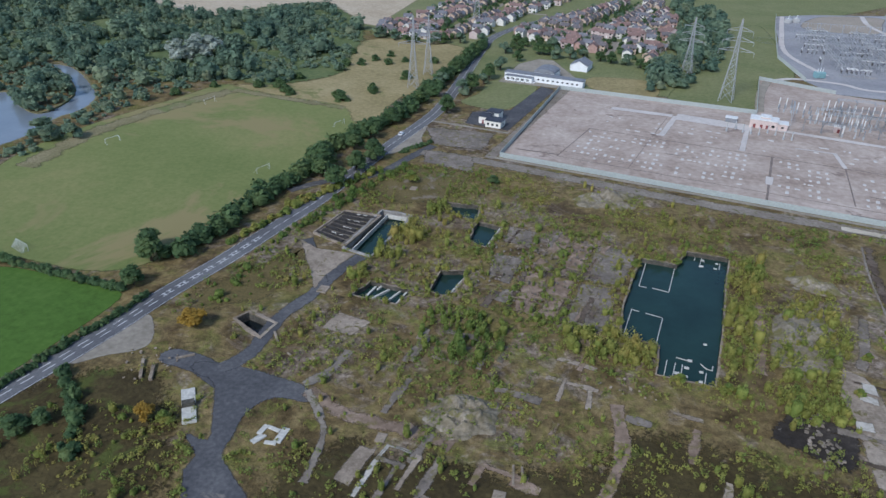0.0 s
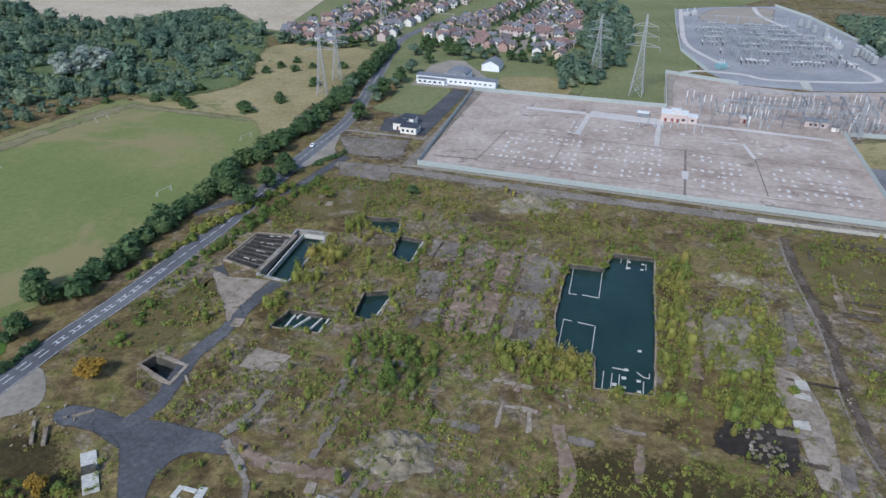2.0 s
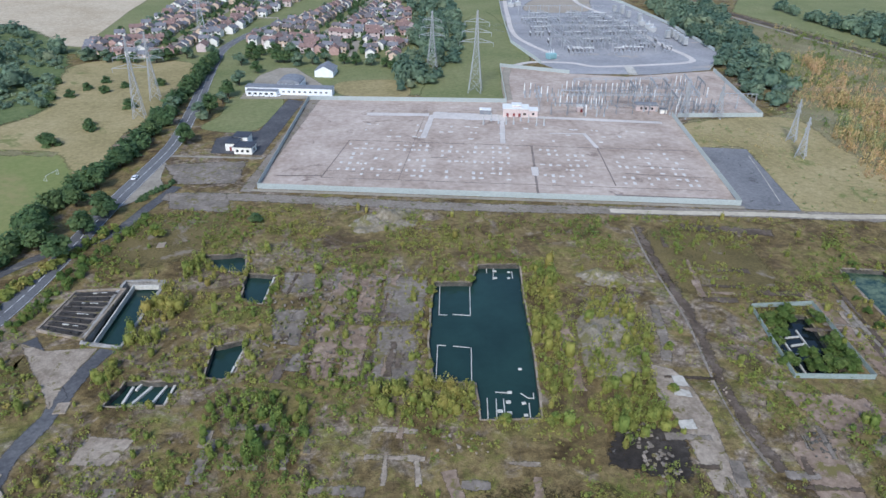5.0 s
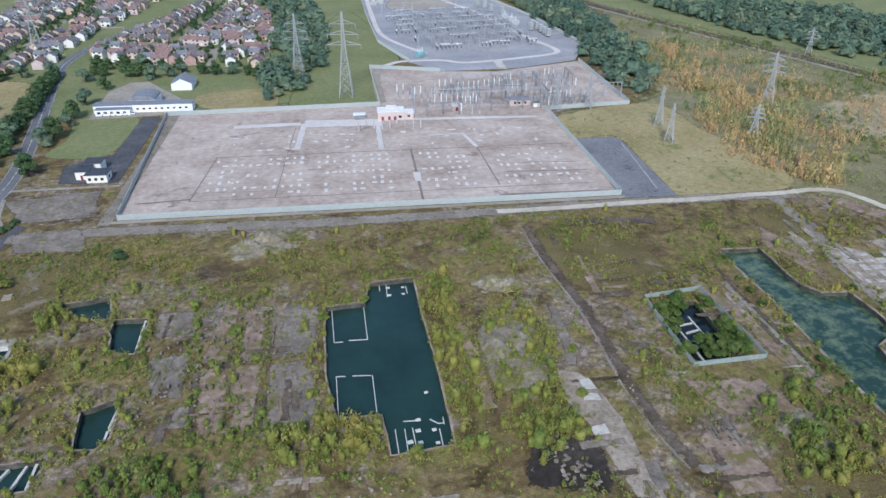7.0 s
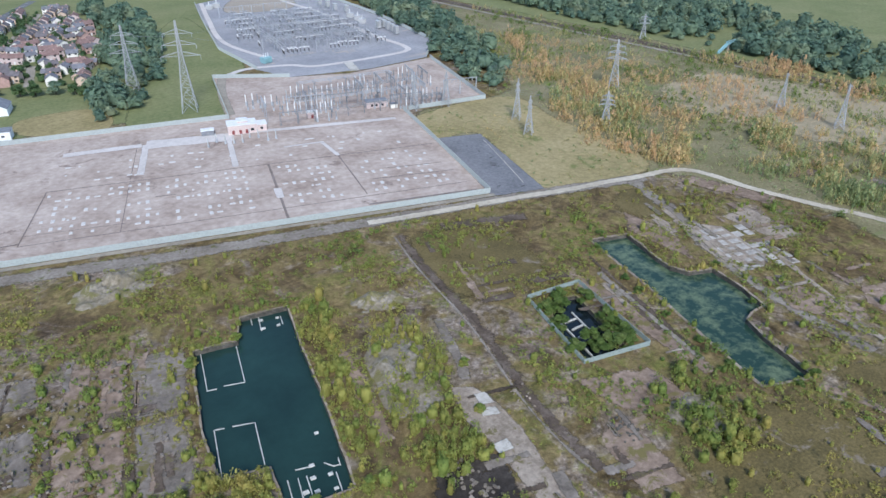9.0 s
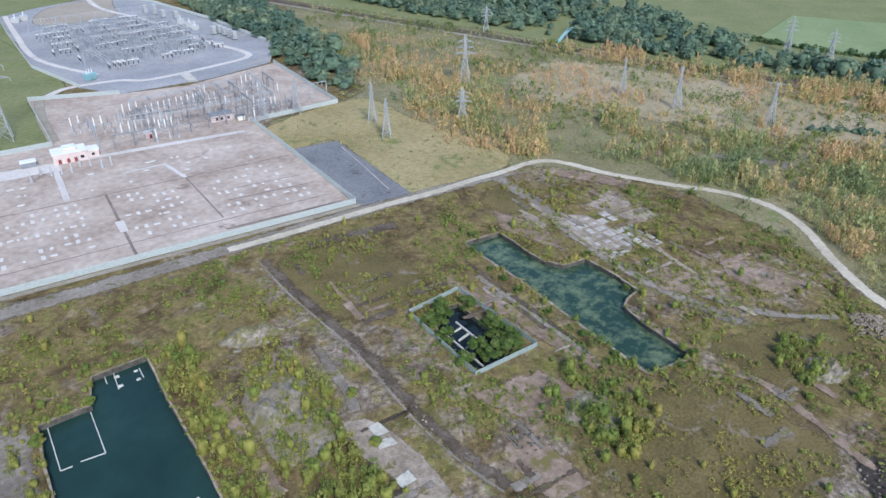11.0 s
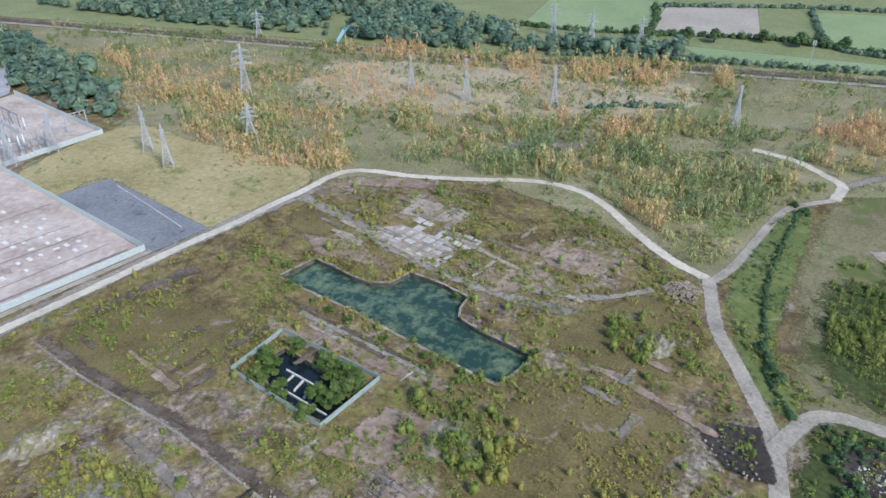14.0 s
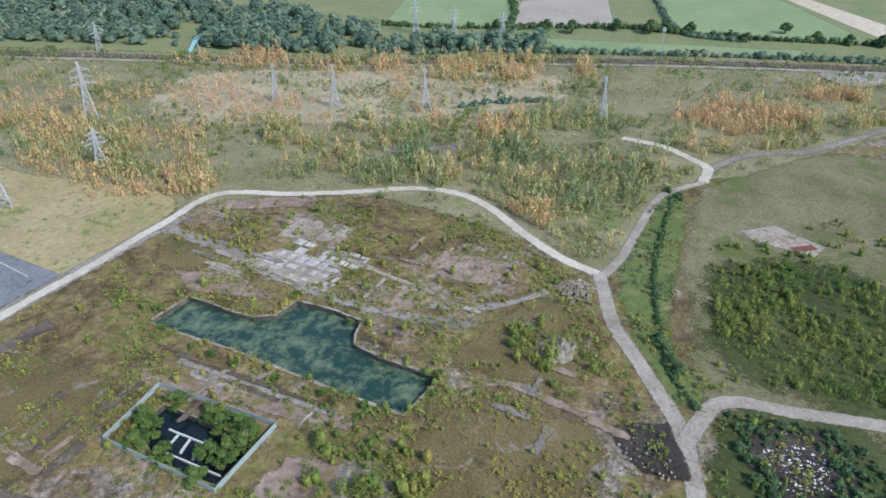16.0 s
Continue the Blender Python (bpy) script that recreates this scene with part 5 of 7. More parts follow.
STREETS = [[(-150, 545), (-146, 610), (-134, 700), (-118, 800), (-112, 850)], [(-190, 600), (-150, 606), (-112, 600)], [(-176, 690), (-136, 692), (-80, 690)], [(-88, 625), (-50, 606), (-12, 590), (26, 588)], [(-40, 606), (-26, 660), (-10, 720), (4, 786)], [(-14, 540), (-10, 592)]]
for line in STREETS:
    strip("street", line, 5.5, LAYBY, 0.072, "narrow grey village street", "road")
rnd = random.Random(11)
GARDENS, taken = [], [STOCK[0].matrix_basis.translation.to_2d()]
for ob in STOCK[1:]:
    ob.matrix_basis = pose(-196 + 9.6 * STOCK.index(ob), 555 - 1.4 * STOCK.index(ob), 0, 0, 0, -8)
    taken.append(ob.matrix_basis.translation.to_2d())


def settle(p, turn, kinds):
    """A house at p where the plot is free."""
    q = np.array([[p.x, p.y]])
    if not (inside(q, TOWN_WEST)[0] or inside(q, TOWN_EAST)[0]) or not off_line(q, ROAD, 9)[0] or not all(off_line(q, ln, 7)[0] for ln in STREETS):
        return
    if min((p - o).length for o in taken) < 8.0:
        return
    taken.append(p)
    copy_thing(STOCK[rnd.choice(kinds)], pose(p.x, p.y, 0, 0, 0, turn))
    if rnd.random() < 0.5:
        GARDENS.append((p.x + rnd.uniform(-5, 5), p.y + 8 + rnd.uniform(-2, 2)))


ROWS_OF_HOUSES = STREETS + [ROAD[-6:]]
for street in ROWS_OF_HOUSES:
    pts = curve_through(street, 10.2)
    kinds = rnd.choice(((0, 0, 2, 1), (1, 1, 3, 5), (2, 5, 2, 3), (3, 1, 4, 1)))
    for (a, b) in zip(pts, pts[1:]):
        d = (b - a).normalized()
        n = Vector((-d.y, d.x))
        turn = (math.degrees(math.atan2(d.y, d.x)) + 90) % 180 - 90
        for side in (-13, 13, -33, 33):
            settle(a + n * side * rnd.uniform(0.94, 1.06), turn + rnd.uniform(-4, 4), kinds)
for town in (TOWN_WEST, TOWN_EAST):
    for x, y in spread(town, 0.03):
        bend = 60 * noise.noise((x * 0.012, y * 0.012, 5.0))
        if len(taken) < 330:
            settle(Vector((x, y)), bend + rnd.choice((0, 0, 0, 90)), (0, 1, 1, 2, 3, 3, 4, 5))
sheet("village_ground", TOWN_WEST, LAWN, 0.02, 6, "gardens and lawns between village houses", "gardens")
sheet("village_ground", TOWN_EAST, LAWN, 0.02, 6, "gardens and drives between village houses", "gardens")


# ---- pylons and lines ----
def pylon(high, base_w, at, turn, label, arms=((0.62, 5.8), (0.74, 5.0), (0.86, 4.2)), thick=0.23, mat=STEEL):
    """A lattice tower: four bent legs, cross bracing and paired arms."""
    ob = thing("pylon", label, "pylon", at, turn, "power line pylons")
    waist_h, waist = high * 0.58, base_w * 0.30

    def half(z):
        return (base_w + (waist - base_w) * z / waist_h) / 2 if z < waist_h else max(0.12, waist * (1 - (z - waist_h) / (high - waist_h) * 0.75)) / 2

    zs = [0.0]
    while zs[-1] < high * 0.97:
        zs.append(min(high, zs[-1] + max(1.3, half(zs[-1]) * 1.9)))
    for sx, sy in ((1, 1), (1, -1), (-1, -1), (-1, 1)):
        bm = bmesh.new()
        for a, b in ((0, waist_h), (waist_h, high)):
            bar(bm, (sx * half(a), sy * half(a), a - (0.3 if a == 0 else 0)), (sx * half(b), sy * half(b), b), thick)
        part("leg", bm, mat, ob)
    bm = bmesh.new()
    for a, b in zip(zs, zs[1:]):
        ha, hb = half(a), half(b)
        ca, cb = [(ha, ha), (ha, -ha), (-ha, -ha), (-ha, ha)], [(hb, hb), (hb, -hb), (-hb, -hb), (-hb, hb)]
        for i in range(4):
            j = (i + 1) % 4
            bar(bm, (*ca[i], a), (*cb[j], b), thick * 0.62)
            bar(bm, (*ca[j], a), (*cb[i], b), thick * 0.62)
            bar(bm, (*cb[i], b), (*cb[j], b), thick * 0.5)
    part("bracing", bm, mat, ob)
    for k, reach in arms:
        z, h = high * k, half(high * k)
        for s in (-1, 1):
            bm = bmesh.new()
            tip = (s * reach * high / 28, 0, z)
            for y in (-h, h):
                bar(bm, (s * h, y, z), tip, thick * 0.6)
                bar(bm, (s * h, y, z + high * 0.045), tip, thick * 0.6)
            bar(bm, tip, (tip[0], 0, z - high * 0.05), thick * 0.8)
            part("cross_arm", bm, mat, ob)
    return ob


TALL = "tall grey lattice pylon with three pairs of arms"
SHORT = "slim grey lattice pylon standing among saplings"
TERMINAL = "narrow tapering grey terminal tower without conductors"
pylon(48, 8.0, (61, 446), -15, TALL, thick=0.24)
pylon(40, 7.5, (39, 490), -15, TALL, thick=0.22)
pylon(43, 6.0, (-126, 411), 5, TALL, thick=0.2)
pylon(38, 5.6, (-126, 445), 5, TALL, thick=0.2)
pylon(40, 7.0, (-132, 619), 5, TALL, thick=0.22)
pylon(29, 6.2, (290, 365), -40, TALL, thick=0.3)
pylon(18.5, 5.4, (241, 316), -40, SHORT, thick=0.28)
pylon(19, 4.5, (398, 454), -40, SHORT)
for at, high in (((208, 348), 21.5), ((200, 326), 19.5), ((168, 388), 20.5), ((187, 386), 19.5)):
    pylon(high, 4.4, at, -45, TERMINAL, ((0.72, 1.5), (0.86, 1.3)))
for at, high in (((343, 290), 20), ((343, 255), 22.5), ((352, 208), 22), ((360, 119), 23)):
    pylon(high, 4.6, at, -50, TERMINAL, ((0.97, 1.2),))
for at, high in (((505, 269), 24), ((501, 239), 21), ((512, 207), 18)):
    pylon(high, 4.4, at, -50, "distant grey lattice pylon beyond the railway")
mast = thing("radio_mast", "slim grey radio mast with antennas by the railway", "mast", (491, 98))
bm = bmesh.new()
bar(bm, (0, 0, -0.3), (0, 0, 18), 0.5)
pole = part("pole", bm, STEEL, mast)
bm = bmesh.new()
for a in range(3):
    x, y = 0.8 * math.cos(a * 2.1), 0.8 * math.sin(a * 2.1)
    box(bm, x - 0.2, y - 0.2, 15.5, x + 0.2, y + 0.2, 18.2)
part("antennas", bm, WHITE_PORCELAIN, mast)


def span(a, b, za, zb, sag):
    """Three sagging conductors between two towers."""
    ob = tagged(new("overhead_line"), "thin sagging grey overhead conductors", "power line")
    d = (Vector(b) - Vector(a)).normalized()
    n = Vector((-d.y, d.x))
    for off in (-3.5, 0.0, 3.5):
        bm = bmesh.new()
        pts = []
        for i in range(11):
            t = i / 10
            p = Vector(a).lerp(Vector(b), t) + n * off
            pts.append((p.x, p.y, za + (zb - za) * t - 4 * sag * t * (1 - t)))
        for u, w in zip(pts, pts[1:]):
            bar(bm, u, w, 0.05)
        part("conductor", bm, CABLE, ob)


span((61, 446), (130, 560), 40, 12, 3)
span((39, 490), (125, 600), 34, 12, 3)
span((-126, 411), (-132, 619), 36, 33, 6)
span((290, 365), (230, 410), 23, 10, 2)
span((241, 316), (187, 386), 14, 15, 2)
span((290, 365), (398, 454), 23, 15, 4)

# ---- substation ----
STATION = "substation steelwork"


def gantry(at, turn, width, high, bays, mat):
    """A portal of lattice posts with a beam and hanging insulators."""
    ob = thing("gantry", "grey steel busbar gantry with hanging insulators", "gantry", at, turn, STATION)
    for i in range(bays + 1):
        bm = bmesh.new()
        x = i * width
        for s in (-0.35, 0.35):
            bar(bm, (x + s, 0, -0.2), (x + s * 0.5, 0, high), 0.2)
        z = 0.4
        while z < high - 1:
            bar(bm, (x - 0.32, 0, z), (x + 0.32, 0, z + 1), 0.12)
            z += 1
        part("post", bm, mat, ob)
    bm = bmesh.new()
    for y in (-0.3, 0.3):
        bar(bm, (-0.5, y, high), (bays * width + 0.5, y, high), 0.18)
    for i in range(int(bays * width / 1.5)):
        bar(bm, (i * 1.5, -0.3, high), (i * 1.5 + 1.5, 0.3, high), 0.12)
    part("beam", bm, mat, ob)
    for i in range(bays):
        for k in (0.25, 0.5, 0.75):
            bm = bmesh.new()
            x = (i + k) * width
            bmesh.ops.create_cone(bm, cap_ends=True, segments=6, radius1=0.2, radius2=0.2, depth=1.6, matrix=Matrix.Translation((x, 0, high - 0.95)))
            part("insulator", bm, PORCELAIN, ob)
    return ob


def insulator_post(at, high, mat):
    """A steel stool with a ribbed porcelain column."""
    ob = thing("insulator_post", "ribbed porcelain insulator column on a steel stool", "insulator", at, YARD_TURN, "insulator posts")
    bm = bmesh.new()
    box(bm, -0.45, -0.45, -0.1, 0.45, 0.45, high * 0.35)
    part("stool", bm, STEEL, ob)
    bm = bmesh.new()
    for i in range(5):
        z = high * (0.35 + 0.65 * i / 5)
        bmesh.ops.create_cone(bm, cap_ends=True, segments=7, radius1=0.36, radius2=0.22, depth=high * 0.13, matrix=Matrix.Translation((0, 0, z + high * 0.065)))
    part("column", bm, mat, ob)
    return ob


def bus_run(a, b, z, count, gap, mat=STEEL):
    """Parallel tubular busbars on short posts."""
    ob = tagged(new("busbar"), "parallel tubular busbars on slim posts", "busbar", STATION)
    a, b = Vector(a), Vector(b)
    d = (b - a).normalized()
    n = Vector((-d.y, d.x))
    steps = max(2, int((b - a).length / 9))
    for k in range(count):
        bm = bmesh.new()
        o = n * gap * (k - (count - 1) / 2)
        bar(bm, (*(a + o), z), (*(b + o), z), 0.22)
        part("tube", bm, mat, ob)
    for i in range(steps + 1):
        p = a.lerp(b, i / steps)
        bm = bmesh.new()
        bar(bm, (*(p - n * gap * count / 2), z - 1.2), (*(p + n * gap * count / 2), z - 1.2), 0.25)
        for k in range(count):
            q = p + n * gap * (k - (count - 1) / 2)
            bar(bm, (q.x, q.y, z - 1.2), (q.x, q.y, z), 0.3)
        bar(bm, (p.x, p.y, -0.2), (p.x, p.y, z - 1.2), 0.3)
        part("support", bm, DARK_STEEL if i % 2 else mat, ob)
    return ob


rnd = random.Random(3)
first = gantry(on_yard(125, 118), YARD_TURN + 90, 10, 9, 2, STEEL)
low = gantry(on_yard(131, 112), YARD_TURN, 9, 7, 2, DARK_STEEL)
for i in range(9):
    for j in range(2):
        a, b = 138 + i * 11 + rnd.uniform(-2, 2), 104 + i * 3.4 + j * 26 + rnd.uniform(-3, 3)
        p = on_yard(a, b)
        if inside(np.array([[p.x, p.y]]), SUBST_A)[0]:
            copy_thing(rnd.choice((first, low)), pose(p.x, p.y, 0, 0, 0, YARD_TURN + rnd.choice((0, 90))))
white_post = insulator_post(on_yard(150, 112), 6.4, WHITE_PORCELAIN)
grey_post = insulator_post(on_yard(156, 112), 4.6, PORCELAIN)
dark_post = insulator_post(on_yard(160, 112), 5.2, DARK_STEEL)
for row in range(7):
    for i in range(34):
        p = on_yard(118 + i * 3.3 + rnd.uniform(-0.5, 0.5), 96 + row * 9.5 + i * 0.9 + rnd.uniform(-1, 1))
        k = noise.noise((p.x * 0.06, p.y * 0.10, 1.0))
        if inside(np.array([[p.x, p.y]]), SUBST_A)[0] and k > -0.12:
            copy_thing(white_post if k > 0.2 else rnd.choice((grey_post, dark_post, dark_post)), pose(p.x, p.y, 0, 0, 0, YARD_TURN))
for i in range(9):
    a = on_yard(92 + i * 4, 110 + rnd.uniform(-8, 2))
    copy_thing(grey_post, pose(a.x, a.y - 12, 0, 0, 0, YARD_TURN))
for j in range(4):
    bus_run(on_yard(140 + j * 3.0, 114 + j * 17), on_yard(222 - j * 5, 122 + j * 17), 5.5 + (j % 2), 3, 2.2, STEEL if j % 2 else DARK_STEEL)

# far yard: tubular busbars running north, crossed by rows of switchgear
def disconnector(at, turn):
    """Three tall insulator columns on one steel frame."""
    ob = thing("disconnector", "three-column switch with dark insulators and white caps", "switchgear", at, turn, "switchgear rows")
    bm = bmesh.new()
    bar(bm, (-3.4, 0, 2.3), (3.4, 0, 2.3), 0.35)
    for x in (-3, 0, 3):
        bar(bm, (x, 0, -0.1), (x, 0, 2.3), 0.3)
    part("frame", bm, STEEL, ob)
    for x in (-3, 0, 3):
        bm = bmesh.new()
        for z, r in ((2.5, 0.42), (3.1, 0.42), (3.7, 0.4), (4.3, 0.38)):
            bmesh.ops.create_cone(bm, cap_ends=True, segments=6, radius1=r, radius2=r * 0.6, depth=0.55, matrix=Matrix.Translation((x, 0, z + 0.2)))
        part("column", bm, INSULATOR_BROWN, ob)
    bm = bmesh.new()
    for x in (-3, 0, 3):
        box(bm, x - 0.4, -0.4, 4.85, x + 0.4, 0.4, 5.3)
    bar(bm, (-3.2, 0, 5.45), (3.2, 0, 5.45), 0.28)
    part("cap", bm, WHITE_PORCELAIN, ob)
    return ob


INSULATOR_BROWN = plain("dark_brown_insulator", (0.07, 0.06, 0.06), 0.35)
FIELD = [(126, 594), (143, 535), (158, 529), (227, 533), (224, 607), (218, 667), (192, 700), (141, 686)]
for i in range(11):
    x = 136 + i * 8.4
    y0, y1 = (590 if i < 1 else 542), 668 + 14 * math.sin(i * 1.3)
    bus_run((x, y0), (x + 2, y1), 5.6 + (i % 3), 3, 2.2, PORCELAIN if i % 2 else STEEL)
switch = disconnector((150, 538), -8)
for y in (536, 546, 566, 592, 612, 634, 652, 674):
    for i in range(14):
        p = Vector((128 + i * 7.6 + rnd.uniform(-1, 1), y + rnd.uniform(-2, 2)))
        if inside(np.array([[p.x, p.y]]), FIELD)[0] and noise.noise((p.x * 0.05, p.y * 0.06, 6.0)) > -0.08:
            copy_thing(switch, pose(p.x, p.y, 0, 0, 0, -8 + rnd.choice((0, 0, 90))))
for y in (556, 602, 644, 690):
    for x in (136, 156, 176, 196):
        copy_thing(first, pose(x + rnd.uniform(-2, 2), y, 0, 0, 0, -6))
capacitor = thing("capacitor_bank", "pale stacked capacitor bank on steel frame", "capacitor bank", (242, 560), 4, "capacitor banks")
for k in range(4):
    bm = bmesh.new()
    box(bm, -1.7, -1.7, 1.0 + k * 1.5, 1.7, 1.7, 2.2 + k * 1.5)
    bmesh.ops.bevel(bm, geom=bm.edges[:], offset=0.15, segments=1, affect="EDGES")
    part("rack", bm, PORCELAIN, capacitor)
bm = bmesh.new()
for x in (-1.6, 1.6):
    for y in (-1.6, 1.6):
        bar(bm, (x, y, -0.1), (x, y, 7.2), 0.2)
part("frame", bm, STEEL, capacitor)
for x, y in ((242.5, 568), (243, 577), (243.5, 586), (244, 595), (238, 585), (236, 690), (240, 700), (233, 702), (236, 672), (242, 660)):
    copy_thing(capacitor, pose(x, y, 0, 0, 0, 4))
sheet("sandy_ground", [(150, 712), (205, 706), (226, 760), (232, 796), (176, 780)], FIELD_TAN, 0.06, 4, "bare sandy ground in the far yard", "ground")


def transformer(at, turn, mat, label):
    ob = thing("transformer", label, "transformer", at, turn, STATION)
    bm = bmesh.new()
    box(bm, -3.2, -2, 0, 3.2, 2, 4)
    bmesh.ops.bevel(bm, geom=bm.edges[:], offset=0.15, segments=1, affect="EDGES")
    part("tank", bm, mat, ob)
    for s in (-1, 1):
        for k in range(5):
            bm = bmesh.new()
            box(bm, -2.8 + k * 1.2, s * 2.05 - 0.0, 0.6, -2.2 + k * 1.2, s * 3.1, 3.6)
            part("radiator", bm, mat, ob)
    for k in range(3):
        bm = bmesh.new()
        bmesh.ops.create_cone(bm, cap_ends=True, segments=8, radius1=0.35, radius2=0.15, depth=2.6, matrix=Matrix.Translation((-1.8 + k * 1.8, 0, 5.3)))
        part("bushing", bm, WHITE_PORCELAIN, ob)
    return ob


tr = transformer((236, 612), 65, PORCELAIN, "pale boxed transformer with radiator fins")
for x, y in ((238, 626), (237, 640), (140, 736), (148, 742)):
    copy_thing(tr, pose(x, y, 0, 0, 0, 72))
transformer((128, 526), 20, TEAL_PAINT, "pale teal transformer beside a service road")
strip("service_road", [(96, 506), (112, 516), (139, 512), (154, 501), (194, 503), (224, 509), (230, 526), (225, 567), (222, 672), (212, 745), (218, 800)], 4.6, PALE_ROAD, 0.075, "pale concrete service road", "road", 0.8)
strip("service_road", [(134, 533), (118, 600), (128, 690), (140, 770)], 4, PALE_ROAD, 0.076, "pale concrete service road", "road", 0.8)
strip("service_road", [(78, 428), (84, 470), (92, 502)], 5, LAYBY, 0.078, "pale concrete service road", "road", 0.8)
strip("service_road", [(172, 478), (176, 500)], 6, WHITE_SLAB, 0.08, "pale concrete service road", "road", 0.8)

# ---- derelict site: beams, decks, ruins ----
MAIN_BEAMS = [((16.8, 229.2), (14.6, 211.2)), ((14.6, 211.2), (17.1, 210.8)), ((18.9, 211.0), (24.2, 209.9)), ((26.4, 226.6), (24.2, 209.9)), ((12.6, 195.7), (10.5, 179.8)), ((12.6, 195.7), (15.0, 195.2)), ((16.9, 194.8), (21.8, 193.6)), ((22.1, 193.5), (20.1, 178.8)), ((25.4, 171.1), (24.2, 163.0)), ((27.3, 170.8), (26.3, 162.5)), ((25.6, 173.7), (29.5, 172.9)), ((32.2, 172.6), (33.8, 170.5)), ((33.8, 170.5), (35.2, 170.3)), ((35.6, 172.4), (35.2, 170.0)), ((33.6, 168.6), (32.6, 161.7)), ((23.1, 171.6), (22.0, 163.2)), ((36.5, 239.5), (34.9, 230.5)), ((34.2, 240.0), (33.4, 234.8)), ((42.2, 235.3), (41.6, 230.7))]
MAIN_BLOCKS = [(28.4, 169.5), (32.3, 168.7), (27.9, 165.4), (25.6, 166.3), (31.9, 164.2), (34.1, 182.6), (29.4, 173.2), (36.3, 235.8), (41.1, 234.8), (35.8, 231.4), (40.3, 230.9)]
PIT_BEAMS = [((-69.1, 184.3), (-70.1, 177.9)), ((-64.3, 184.0), (-68.4, 176.3)), ((-60.5, 183.9), (-63.2, 175.5)), ((-58.4, 184.2), (-59.5, 175.0)), ((-67.3, 185.1), (-68.1, 183.0))]
EDGE_BEAMS = [((-37.8, 237.5), (-39.7, 221.8)), ((-42.2, 197.7), (-43.7, 191.0)), ((-43.9, 190.1), (-44.4, 186.9))]
LADDER = [((120.5, 192.3), (119.1, 181.4)), ((114.2, 190.4), (111.8, 172.1)), ((119.6, 189.1), (115.2, 189.0)), ((119.3, 185.5), (114.8, 185.0)), ((118.9, 181.8), (113.9, 181.0))]


def beams(owner, name, segments, z, w, mat, label=""):
    for a, b in segments:
        bm = bmesh.new()
        d = (Vector(b) - Vector(a)).normalized()
        n = Vector((-d.y, d.x)) * w / 2
        top, low = [], []
        m = max(1, int((Vector(b) - Vector(a)).length / 2.5))
        for i in range(m + 1):
            p = Vector(a).lerp(Vector(b), i / m)
            k = 0.75 + 0.5 * abs(noise.noise((p.x * 0.9, p.y * 0.9, 2.0)))
            for s in (1, -1):
                q = p + n * s * k
                top.append(bm.verts.new((q.x, q.y, z + 0.12 * noise.noise((p.x, p.y, 7.0)))))
                low.append(bm.verts.new((q.x, q.y, z - 1.6)))
        for i in range(m):
            bm.faces.new((top[2 * i], top[2 * i + 1], top[2 * i + 3], top[2 * i + 2]))
            for s in (0, 1):
                bm.faces.new((top[2 * i + s], top[2 * i + 2 + s], low[2 * i + 2 + s], low[2 * i + s]))
        for i in (0, m):
            bm.faces.new((top[2 * i], top[2 * i + 1], low[2 * i + 1], low[2 * i]))
        part(name, bm, mat, owner, label)


basement = bpy.data.objects["flooded_basement"]
beams(basement, "wall_stub", MAIN_BEAMS, -1.55, 0.28, PALE_BEAM, "bleached concrete wall top just above water")
for x, y in MAIN_BLOCKS:
    bm = bmesh.new()
    w = 0.45 + 0.4 * abs(noise.noise((x, y, 1.0)))
    box(bm, x - w, y - w * 0.8, -3.0, x + w, y + w * 0.8, -1.45)
    bmesh.ops.bevel(bm, geom=bm.edges[:], offset=0.1, segments=1, affect="EDGES")
    part("machine_plinth", bm, PALE_BEAM, basement)
for ob in [o for o in bpy.data.objects if o.name.startswith("flooded_pit") and o.parent is None]:
    if "beams" in ob["label"]:
        beams(ob, "cross_beam", PIT_BEAMS, -1.0, 0.8, PALE_BEAM)
    elif "edge beam" in ob["label"]:
        beams(ob, "edge_beam", EDGE_BEAMS[:1], -0.5, 0.7, PALE_BEAM)
    elif "deep green" in ob["label"]:
        beams(ob, "edge_beam", EDGE_BEAMS[1:], -0.5, 0.7, PALE_BEAM)
basin = bpy.data.objects["fenced_basin"]
beams(basin, "frame_beam", LADDER, -0.9, 0.5, PALE_BEAM, "pale concrete ladder frame over black water")
tank = bpy.data.objects["settling_tank"]
beams(tank, "inner_wall", [((-85.4, 203.5), (-82.6, 235.5)), ((-82.6, 235.5), (-74.5, 234.8))], -0.35, 0.5, PALE_BEAM, "pale concrete dividing wall")

# pump deck: rows of dark troughs with broken covers
# Near-black colour stands in for the shade inside the troughs.
TROUGH = plain("tarry_rusted_trough", (0.055, 0.05, 0.046), 0.8, 0.0, 0.3, 0.6, 1.5)
deck = tagged(new("pump_deck"), "ruined concrete deck with rows of dark pipe troughs", "deck")
bm = bmesh.new()
corners = [Vector(p) for p in PUMP_DECK]
ring = [bm.verts.new((p.x, p.y, 0.35)) for p in corners]
foot = [bm.verts.new((p.x, p.y, -0.2)) for p in corners]
bm.faces.new(ring)
for i in range(4):
    bm.faces.new((ring[i], ring[(i + 1) % 4], foot[(i + 1) % 4], foot[i]))
bmesh.ops.recalc_face_normals(bm, faces=bm.faces[:])
part("deck_slab", bm, GREY_SLAB, deck)
rnd = random.Random(21)
